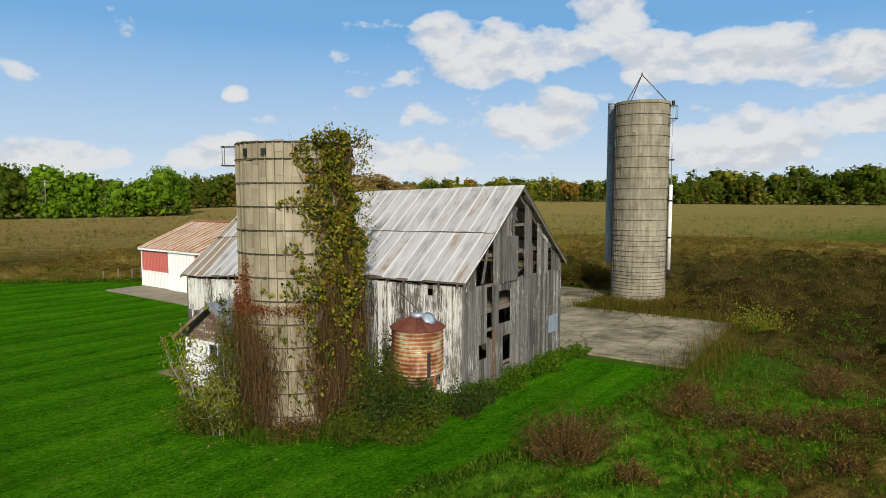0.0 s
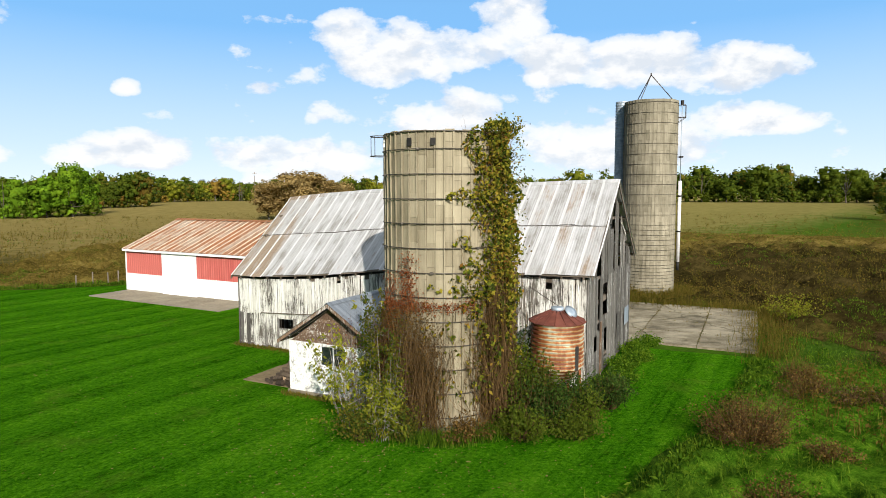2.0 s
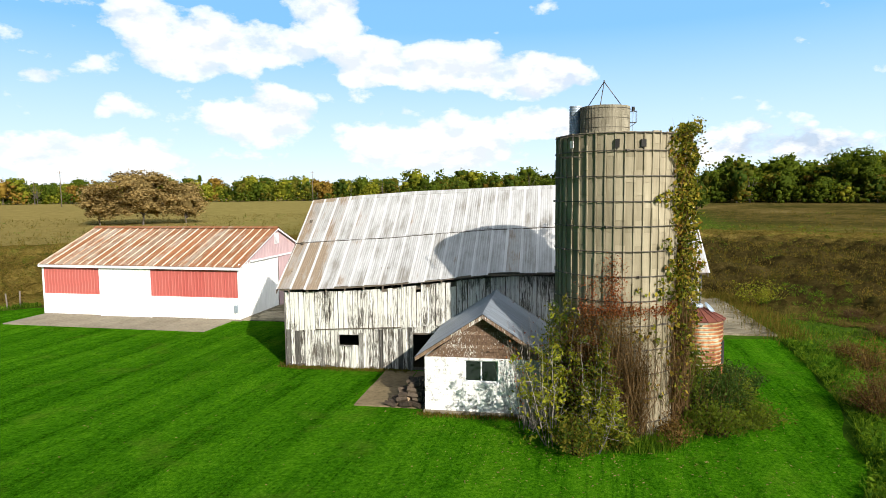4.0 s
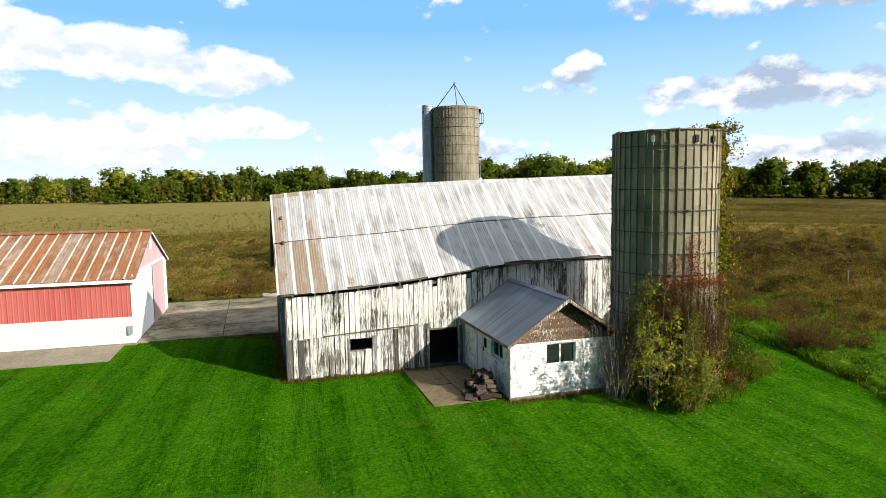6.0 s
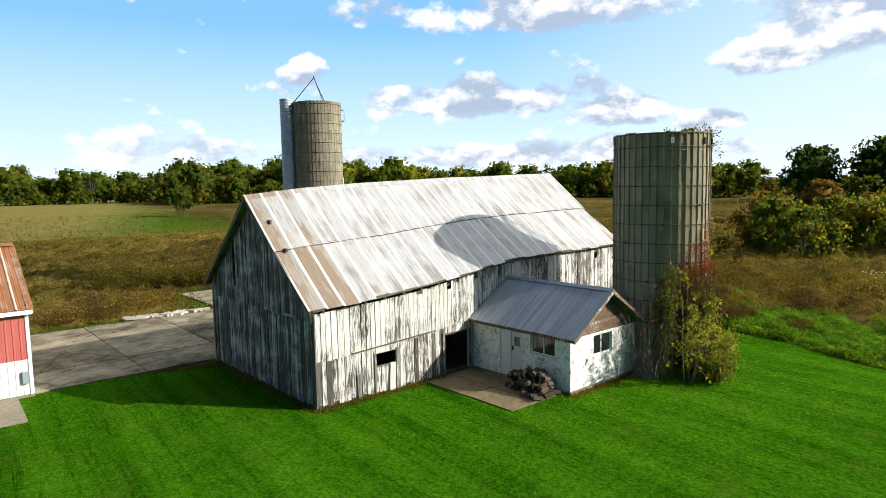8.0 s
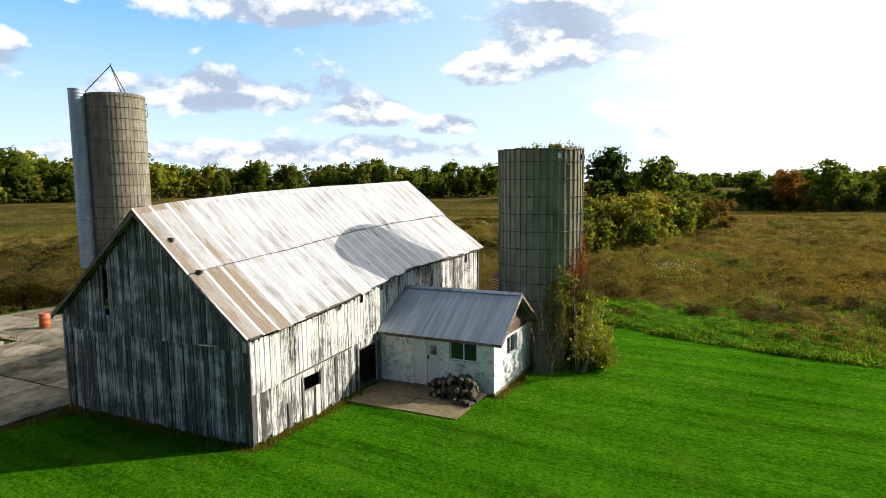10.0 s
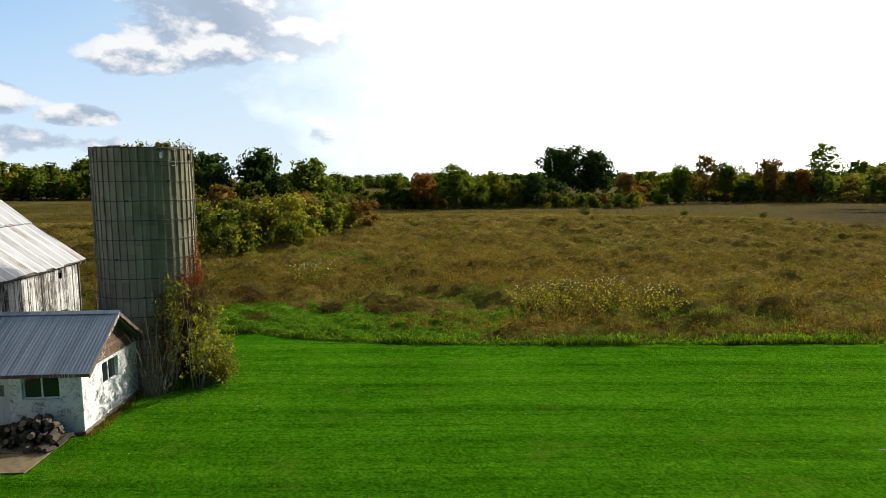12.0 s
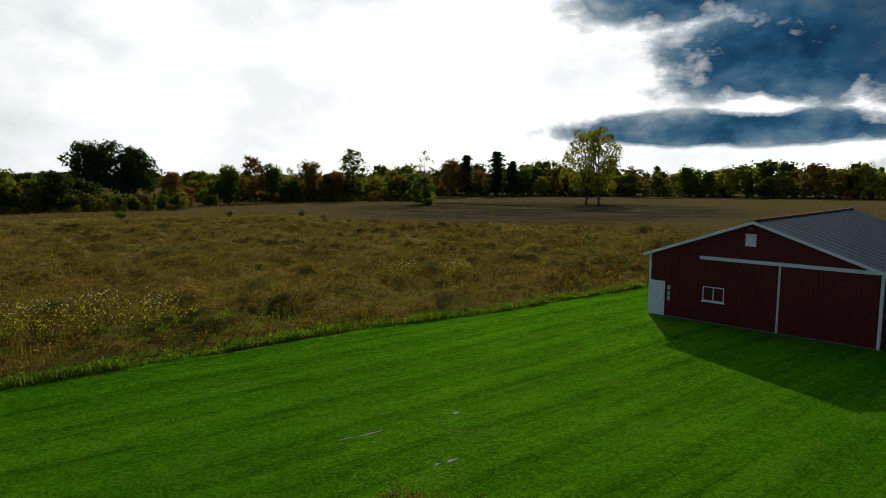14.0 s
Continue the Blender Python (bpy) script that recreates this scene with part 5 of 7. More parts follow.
def build_far_silo():
    rng = random.Random(8)
    silo = thing("tall_silo", pose(14.06, 48.26, 0), "tall pale concrete stave silo with steel hoops and open top frame", "silo")
    R, top, cols, h = 1.98, 14.62, 46, .76
    every, near = [], 0
    for c in range(cols):
        a0, a1 = c * 2 * math.pi / cols, (c + 1) * 2 * math.pi / cols
        z = top + rng.uniform(-.01, .01)
        k = 0
        while z > 0:
            z0 = max(z - (h * .5 if (k == 0 and c % 2) else h), 0)
            me = stave_mesh("stave", R + rng.uniform(-.006, .006), a0, a1, z0 + .012, z, .014, .07, rng.uniform(-.004, .006))
            if z > top - 8.2 and 150 < math.degrees(a0) < 335:
                put("stave", me, "stave_pale", silo)
            else:
                every.append(me)
            z, k = z0, k + 1
    tagged(put("stave_wall", joined("stave_wall", every), "stave_pale", silo), kind="stuff")
    put("inner_lining", lathe("inner_lining", [(R - .075, 0), (R - .075, top - .05), (R - .13, top - .05), (R - .13, 0)], 56, caps=False), "stave_pale", silo)
    zs, z = [], top - .22
    while z > .2:
        zs.append(z)
        z -= .76 if z > 5.6 else (.38 if z > 2.4 else .25)
    for z in zs:
        put("hoop", ring("hoop", R + .025, z, .016), "steel", silo)
    # ribbed chute up the side
    ch = Vector((math.cos(radians(130)), math.sin(radians(130)), 0))
    prof = []
    for i, z in enumerate(np.arange(2.6, 14.72, .22)):
        prof += [(.495, z), (.525, z + .05), (.53, z + .11), (.525, z + .17)]
    me = lathe("chute", prof, 24)
    c = put("chute", me, "chute", silo, "blue-grey ribbed metal chute")
    c.location = ch * (R + .42)
    # open frame of the lost dome
    apex = Vector((-.05, .07, 16.69))
    for a in (105, 0, -138):
        put("roof_strut", tube("roof_strut", [(1.95 * math.cos(radians(a)), 1.95 * math.sin(radians(a)), top), apex], .035, 6), "steel", silo)
    put("strut_cap", tube("strut_cap", [apex - Vector((0, 0, .05)), apex + Vector((0, 0, .14))], .05, 6), "steel", silo)
    # white filler pipe with its brackets and platform
    a = radians(-33)
    d, e = Vector((math.cos(a), math.sin(a), 0)), Vector((-math.sin(a), math.cos(a), 0))
    p = d * 2.24
    pipe = put("filler_pipe", tube("filler_pipe", [p + Vector((0, 0, 2.4)), p + Vector((0, 0, 8.6))], .13, 12), "white_pipe", silo, "white filler pipe")
    put("pipe_end", tube("pipe_end", [p + Vector((0, 0, 1.75)), p + Vector((0, 0, 2.42))], .10, 10), "dark", pipe)
    put("upper_pipe", tube("upper_pipe", [p + Vector((0, 0, 8.5)), p + Vector((0, 0, 14.3))], .032, 8), "chute", pipe)
    for z in (4.75, 7.45, 10.4):
        put("bracket", tube("bracket", [d * 1.9 + Vector((0, 0, z)), p + d * .2 + Vector((0, 0, z))], .035, 6), "steel", pipe)
        put("bracket", tube("bracket", [p + Vector((0, 0, z - .06)), p + Vector((0, 0, z + .06))], .15, 10), "dark", pipe)
    put("pipe_head", joined("pipe_head", [box("h", p.x - .09, p.x + .09, p.y - .09, p.y + .09, 14.3, 14.62)]), "dark", pipe)
    q = [d * 1.98 + e * .25, d * 2.5 + e * .25, d * 2.5 - e * .25, d * 1.98 - e * .25]
    for z in (13.35, 14.25):
        put("platform_rail", tube("platform_rail", [v + Vector((0, 0, z)) for v in q], .025, 5), "steel", silo)
    put("platform_rail", joined("platform_rail", [tube("r", [v + Vector((0, 0, 13.35)), v + Vector((0, 0, 14.25))], .02, 5) for v in q[1:3]] +
        [tube("r", [d * 1.98 + e * s * .25 + Vector((0, 0, 13.0)), d * 2.5 + e * s * .25 + Vector((0, 0, 13.35))], .02, 5) for s in (1, -1)]), "steel", silo)


build_near_silo()
build_far_silo()


# ---- rusty feed bin ----
def build_tank():
    tank = thing("feed_bin", pose(-1.14, 23.24, 0), "small rusty corrugated feed bin with dark red cone roof", "grain bin")
    prof = []
    z = 1.5
    while z < 3.06:
        prof += [(.915, z), (.945, z + .045), (.952, z + .075), (.945, z + .105)]
        z += .15
    put("body", lathe("body", prof, 40, smooth=False), "tank_rust", tank)
    put("hopper", lathe("hopper", [(.18, .55), (.93, 1.5), (.95, 1.52)], 24), "tank_rust", tank)
    for k in range(16):
        a0, a1 = k * math.pi / 8, (k + 1) * math.pi / 8
        c = lambda a, r, zz: Vector((r * math.cos(a), r * math.sin(a), zz))
        put("roof_panel", quadbox("roof_panel", [c(a0 + .02, 1.02, 3.10), c(a1 - .02, 1.02, 3.10), c(a1 - .02, .22, 3.48), c(a0 + .02, .22, 3.48)], (0, 0, .02)), "tank_cone", tank)
        put("roof_rib", tube("roof_rib", [c(a0, 1.03, 3.125), c(a0, .22, 3.51)], .016, 4), "tank_cone", tank)
    put("collar", lathe("collar", [(.24, 3.46), (.24, 3.60), (.20, 3.62)], 20), "chute", tank)
    lid = put("lid", lathe("lid", [(.25, 0), (.26, .02), (.10, .05)], 20), "chute", tank, "pale round lid tipped open")
    lid.matrix_basis = pose(.42, -.22, 3.46, 38, 30, 0)
    for k in range(4):
        a = math.pi / 4 + k * math.pi / 2
        put("leg", box("leg", .9 * math.cos(a) - .04, .9 * math.cos(a) + .04, .9 * math.sin(a) - .04, .9 * math.sin(a) + .04, 0, 1.95), "rust_iron", tank)
    a = radians(-62)
    put("sight_plate", box("sight_plate", .95 * math.cos(a) - .06, .95 * math.cos(a) + .06, .95 * math.sin(a) - .03, .95 * math.sin(a) + .03, 1.5, 2.35), "dark", tank)
    put("brace_wire", tube("brace_wire", [(.1, .2, 3.6), (-.75, 1.2, 4.2)], .015, 5), "steel", tank)


build_tank()


# ---- plants ----
def mesh_np(name, verts, faces):
    me = bpy.data.meshes.new(name)
    verts, faces = np.asarray(verts, np.float32), np.asarray(faces, np.int32)
    me.vertices.add(len(verts))
    me.vertices.foreach_set("co", verts.ravel())
    k = faces.shape[1]
    me.loops.add(faces.size)
    me.loops.foreach_set("vertex_index", faces.ravel())
    me.polygons.add(len(faces))
    me.polygons.foreach_set("loop_start", np.arange(len(faces), dtype=np.int32) * k)
    me.update(calc_edges=True)
    return me


def unit(v):
    return v / np.maximum(np.linalg.norm(v, axis=1, keepdims=True), 1e-9)


def leaf_quads(c, size, rng, droop=.0, slim=.62):
    """Diamond leaves at the centres c."""
    n = len(c)
    u = unit(rng.normal(size=(n, 3)) + np.array([0, 0, -droop]))
    v = unit(np.cross(u, rng.normal(size=(n, 3))))
    s = np.broadcast_to(np.asarray(size, float), (n,))[:, None]
    verts = np.stack([c - u * s, c + v * s * slim, c + u * s, c - v * s * slim], 1).reshape(-1, 3)
    return verts, np.arange(4 * n).reshape(n, 4)


def blade_tris(base, height, width, lean, rng):
    n = len(base)
    a = rng.uniform(0, 2 * np.pi, n)
    d = np.stack([np.cos(a), np.sin(a), np.zeros(n)], 1)
    side = np.stack([-np.sin(a), np.cos(a), np.zeros(n)], 1)
    h, w = np.asarray(height)[:, None], np.asarray(width)[:, None]
    tip = base + d * h * rng.uniform(0, lean, (n, 1)) + np.array([0, 0, 1]) * h
    verts = np.stack([base - side * w, base + side * w, tip], 1).reshape(-1, 3)
    return verts, np.arange(3 * n).reshape(n, 3)


def strands(starts, ends, sag, width, rng, steps=5):
    """Thin ribbons from starts to ends that wander a little."""
    n = len(starts)
    t = np.linspace(0, 1, steps + 1)[None, :, None]
    p = starts[:, None] * (1 - t) + ends[:, None] * t + np.cumsum(rng.normal(size=(n, steps + 1, 3)) * sag, 1) * (t > 0)
    side = unit(np.cross(ends - starts, rng.normal(size=(n, 3))))[:, None] * np.asarray(width).reshape(-1, 1, 1) * (1.15 - t)
    verts = np.concatenate([p - side, p + side], 2).reshape(n, steps + 1, 2, 3).reshape(-1, 3)
    i = (np.arange(n)[:, None] * (steps + 1) + np.arange(steps)[None]).ravel() * 2
    return verts, np.stack([i, i + 1, i + 3, i + 2], 1)


def gather(parts):
    vs, fs, k = [], [], 0
    for v, f in parts:
        vs.append(v)
        fs.append(f + k)
        k += len(v)
    return np.concatenate(vs), np.concatenate(fs)


def limb(points, radii, sides=5):
    me = tube("l", points, radii, sides)
    v = np.array([p.co[:] for p in me.vertices])
    f = np.array([p.vertices[:] for p in me.polygons if len(p.vertices) == 4])
    bpy.data.meshes.remove(me)
    return v, f


def leaf_faces(c, way, size, rng, loose=.55, slim=.7):
    """Diamond sprays at c that face roughly along way."""
    n = len(c)
    w = unit(way + rng.normal(size=(n, 3)) * loose)
    u = unit(np.cross(w, rng.normal(size=(n, 3))))
    v = np.cross(w, u)
    s = np.broadcast_to(np.asarray(size, float), (n,))[:, None]
    verts = np.stack([c - u * s, c + v * s * slim, c + u * s, c - v * s * slim], 1).reshape(-1, 3)
    return verts, np.arange(4 * n).reshape(n, 4)


CORNERS = np.array([(x, y, z) for z in (-1, 1) for x, y in ((-1, -1), (1, -1), (1, 1), (-1, 1))], float) / math.sqrt(3)
SIDES = np.array([(3, 2, 1, 0), (4, 5, 6, 7), (0, 1, 5, 4), (1, 2, 6, 5), (2, 3, 7, 6), (3, 0, 4, 7)])


def tree_data(kind, H, rng, leaves=900, leaf=.30):
    """Wood and leaves of a tree H high, standing at the origin: a crown of many lobes, each a shell of leaf sprays."""
    wood_parts, crown = [], []
    if kind == "conifer":
        wood_parts.append(limb([(0, 0, 0), (0, 0, H * .95)], [H * .018, .03]))
        whorls = 24
        k = max(leaves // (whorls * 6), 4)
        for i in range(whorls):
            z = .14 + .85 * i / whorls
            for j in range(6):
                a = j * 1.05 + i * .5 + rng.uniform(-.25, .25)
                r = ((1 - z) ** .5 * H * .17 + .2) * rng.uniform(.35, 1.25) * (1 + .3 * math.sin(i * 2.1))
                q = np.linspace(.12, 1, k)[:, None]
                c = np.array([[math.cos(a) * r, math.sin(a) * r, -r * .22]]) * q + np.array([0, 0, z * H]) + rng.normal(size=(k, 3)) * np.array([.22, .22, .008 * H])
                crown.append(leaf_faces(c, np.array([[math.cos(a) * .4, math.sin(a) * .4, 1.0]]).repeat(k, 0), leaf * rng.uniform(.7, 1.3, k), rng, 1.6))
        return gather(wood_parts), gather(crown)
    low, wide, lobes, big = {"round": (.16, .33, 22, .135), "tall": (.16, .19, 20, .095), "bush": (.0, .52, 15, .20), "spread": (.13, .52, 34, .135), "sparse": (.25, .22, 14, .06), "wood": (.02, .34, 24, .135), "airy": (.12, .29, 40, .075)}[kind]
    fork = H * low * .9
    if kind != "bush":
        bend = rng.normal(size=2) * H * .02
        wood_parts.append(limb([(0, 0, -.1), (bend[0] * .5, bend[1] * .5, fork * .6), (bend[0], bend[1], max(fork, H * .12)), (bend[0] * 2, bend[1] * 2, H * (.98 if kind == "sparse" else .74))], [H * .020, H * .016, H * .013, H * .003], 6))
    k = max(leaves // lobes, 6)
    ph = rng.uniform(0, 6.283, 3)
    for i in range(lobes):
        u = (i + rng.uniform(.2, .8)) / lobes
        a = i * 2.4 + rng.uniform(-.5, .5)
        if kind in ("wood", "bush"):
            env = math.sqrt(max(1 - max(u * 1.5 - .5, 0) ** 2.4, .03))
        else:
            env = math.sqrt(max(1 - (2 * u - .86) ** 2 / 1.35, .04))
        side = 1 + .22 * math.sin(2 * a + ph[0]) + .14 * math.sin(3 * a + ph[1])
        r = H * wide * env * side * rng.uniform(.45, .92)
        z = H * (low + (1 - low) * (.07 + .84 * u)) * (1 + .05 * math.sin(a + ph[2]))
        rad = H * big * rng.uniform(.65, 1.25)
        m = np.array([math.cos(a) * r, math.sin(a) * r, min(z, H * .985 - rad * .75)])
        d = unit(rng.normal(size=(k, 3)) + np.array([0, 0, .30]) + np.array([math.cos(a), math.sin(a), 0]) * .35)
        lump = 1 + .20 * np.sin(d[:, 0] * 5 + ph[1] + i) + .16 * np.sin(d[:, 1] * 7 + i) * np.sin(d[:, 2] * 6)
        c = m + d * rad * lump[:, None] * rng.uniform(.70, 1.12, (k, 1)) * np.array([1.1, 1.1, .85])
        c[:, 2] = np.maximum(c[:, 2], .15)
        crown.append(leaf_faces(c, d, leaf * rng.uniform(.5, 1.2, k), rng))
        if kind not in ("sparse", "airy"):
            # the dense shaded heart of each lobe
            crown.append((m + CORNERS * rad * (.74 if kind in ("wood", "bush", "spread") else .55) * rng.uniform(.8, 1.1, (8, 1)), SIDES))
        if kind != "wood" and i % 2 == 0:
            z0 = min(fork * rng.uniform(.8, 1.5), m[2] * .8) if kind != "bush" else 0
            h = m * .5 + np.array([0, 0, z0 * .4 + (m[2] - z0) * .06])
            wood_parts.append(limb([(0, 0, z0), h, m], [H * .009, H * .006, H * .002], 4))
    if kind in ("wood", "round", "spread"):
        core = np.array([0, 0, H * (low + (1 - low) * .48)]) + CORNERS * np.array([wide * .62, wide * .62, (1 - low) * .56]) * H
        crown.append((core, SIDES))
    return gather(wood_parts), gather(crown)


def at_ground(x, y):
    return rise(x, y) - .05


def plant_tree(name, label, category, kind, x, y, H, mat, seed, leaves=1500, leaf=.28, group="", z=None, lean=0, widen=1.0):
    rng = np.random.default_rng(seed)
    w, l = tree_data(kind, H, rng, leaves, leaf)
    l[0][:, :2] *= widen
    tr = thing(name, pose(x, y, at_ground(x, y) if z is None else z, 0, lean, float(rng.uniform(0, 360))), label, category, group)
    put("trunk" if kind != "bush" else "stem_tangle", mesh_np("wood", *w), "bark", tr)
    put("crown", mesh_np("leaves", *l), mat, tr)
    return tr


def build_woods():
    rng = np.random.default_rng(4)
    kinds = {k: [tree_data(k, 1.0 * h, rng, n, s) for h in (13, 14, 15, 16, 17, 18)] for k, n, s in (("wood", 400, .70), ("tall", 320, .58), ("round", 360, .60), ("conifer", 580, .62), ("bush", 210, .70), ("sparse", 90, .40))}
    # eye x, y; azimuths from, to; distance; height; depth; step along; palette weights
    G, B, Y, A, O, M = "leaf_green", "leaf_bright", "leaf_yellow", "leaf_autumn", "leaf_orange", "leaf_mixed"
    belts = [
        ((0, 1), 128, 113.5, 246, 14.5, 14, 5.0, {B: 9, G: 3}),
        ((0, 1), 131, 109, 330, 15.0, 20, 7.0, {G: 5, M: 3}),
        ((0, 1), 113, 72, 440, 14.5, 40, 6.5, {M: 6, Y: 5, A: 1, G: 6}),
        ((0, 1), 73, 38, 345, 15.5, 40, 5.5, {G: 9, M: 4, Y: 1}),
        ((-30, 16), 42, 20, 300, 17.0, 40, 6.0, {G: 9, M: 2, Y: 1}),
        ((-34, 30), 22, -12, 330, 17.0, 40, 6.5, {G: 8, M: 3, Y: 1}),
        ((-34, 28), -12, -30, 260, 9.5, 60, 7.0, {G: 6, M: 3, A: 2}),
        ((-34, 26), -20, -66, 620, 13.0, 60, 7.0, {G: 9}),
        ((-34, 26), -25, -54, 178, 4.2, 22, 6.0, {G: 5, M: 5, Y: 2, A: 1}),
        ((-34, 26), -54, -74, 238, 9.0, 30, 6.0, {G: 4, M: 6, Y: 4, A: 2}),
        ((-34, 26), -70, -90, 310, 13.5, 40, 6.0, {G: 4, M: 6, Y: 4, A: 3}),
        ((-34, 26), -88, -116, 315, 14.0, 40, 6.5, {G: 5, M: 5, A: 3, Y: 3, O: 1}),
        ((-34, 26), -56, -118, 400, 12.5, 40, 12.0, {G: 7, M: 3}),
        ((-30, 20), 131, 245, 330, 15.0, 30, 12.0, {G: 6, M: 3}),
    ]
    bins = {}
    for (ex, ey), a0, a1, D, H, deep, step, pal in belts:
        n = int(abs(a1 - a0) * math.pi / 180 * D / (.38 * H if step < 12 else step))
        names, wts = list(pal), np.array(list(pal.values()), float)
        for i in range(n):
            for row in (0, 1, 2, 3):
                a = radians(a0 + (a1 - a0) * (i + rng.uniform(0, 1)) / n)
                d = D + (row / 3 * deep if row < 3 else -4.0) + rng.uniform(0, deep / 3)
                x, y = ex + d * math.cos(a), ey + d * math.sin(a)
                kind = rng.choice(["wood"] * 9 + ["round"] * 4 + ["tall"] * 3 + ["conifer"] if row in (1, 2) else ["bush"] if row == 3 else (["wood", "tall", "tall", "bush", "round", "sparse"] if step == 8 else ["wood"] * 5 + ["round"] * 2 + ["bush"] * 2 + ["sparse"]))
                s = H / 16 * (rng.uniform(.82, 1.14) if step < 8 else rng.uniform(.6, 1.25)) * (.90, 1.0, 1.04, .8)[row] * (.50 if kind == "bush" else 1)
                data = kinds[kind][rng.integers(6)]
                t, wd = rng.uniform(0, 6.283), rng.uniform(1.15, 1.5)
                R = np.array([[math.cos(t) * wd, -math.sin(t), 0], [math.sin(t), math.cos(t) * wd, 0], [0, 0, 1]]) * s
                off = np.array([x, y, at_ground(x, y)])
                mat = str(rng.choice(names, p=wts / wts.sum()))
                if row == 0:
                    bins.setdefault("bark", []).append((data[0][0] @ R.T + off, data[0][1]))
                bins.setdefault(mat, []).append((data[1][0] @ R.T + off, data[1][1]))
    labels = {"bark": "grey-brown trunks of the far woods", G: "dark green crowns of the far woods", B: "bright green crowns of a far tree row", Y: "yellowing crowns of the far woods",
              A: "brown autumn crowns of the far woods", O: "orange maple crowns of the far woods", M: "green and gold crowns of the far woods"}
    for mat, parts in bins.items():
        tagged(put("far_woods", mesh_np("far_woods", *gather(parts)), mat), labels[mat], "woods", kind="stuff")


build_woods()

# trees that stand apart
for i, (kind, x, y, H, mat, n, s, label) in enumerate([
    ("round", -103, 223, 18.0, "leaf_bright", 1600, .42, "tall bright green tree in a row"), ("round", -146, 205, 18.5, "leaf_green", 1600, .42, "tall green tree at the end of a row"),
    ("round", 113, -133, 19.4, "leaf_dark", 5200, .44, "large dark oak at the field's edge"), ("round", 104.5, -139, 17.9, "leaf_dark", 4600, .44, "large dark oak at the field's edge"),
    ("sparse", 21, -170, 17.4, "leaf_mixed", 500, .30, "half-dead tree standing alone in wet ground"),
    ("bush", 21.5, -169, 9.5, "leaf_green", 1100, .34, "dense green thicket round a dead tree"), ("airy", -28.8, -187.6, 25.2, "leaf_yellow", 5200, .36, "tall cottonwood with yellow-green leaves"),
    ("airy", -33, -190, 25.4, "leaf_yellow", 4200, .36, "tall cottonwood with yellow-green leaves"),
    ("round", 90.8, -8.6, 14.1, "leaf_dark", 2200, .42, "tall green tree over the hedgerow"), ("round", 87.8, -17.6, 14.8, "leaf_dark", 2200, .42, "tall green tree over the hedgerow"),
    ("round", 84, -26.8, 12.7, "leaf_green", 1900, .42, "tall green tree over the hedgerow"), ("wood", 82, -14, 8.5, "leaf_mixed", 1500, .36, "low leafy tree in the hedgerow"), ("wood", 76, -6, 8.0, "leaf_autumn", 1500, .34, "low rusty-leaved tree in the hedgerow"),
    ("round", 238, 170, 22, "leaf_green", 2200, .5, "tall dark green tree in a grove"), ("round", 262, 196, 23, "leaf_green", 2200, .5, "tall dark green tree in a grove"),
    ("round", 250, 215, 22, "leaf_green", 2200, .5, "tall dark green tree in a grove"), ("round", 285, 160, 21, "leaf_green", 2200, .5, "tall dark green tree in a grove"),
    ("round", 128, 150, 9.5, "leaf_mixed", 900, .34, "small lone tree in the field"),
]):
    plant_tree("tree", label, "tree", kind, x, y, H, mat, 100 + i, n, s, widen=1.12 if "oak" in label else 1.0)

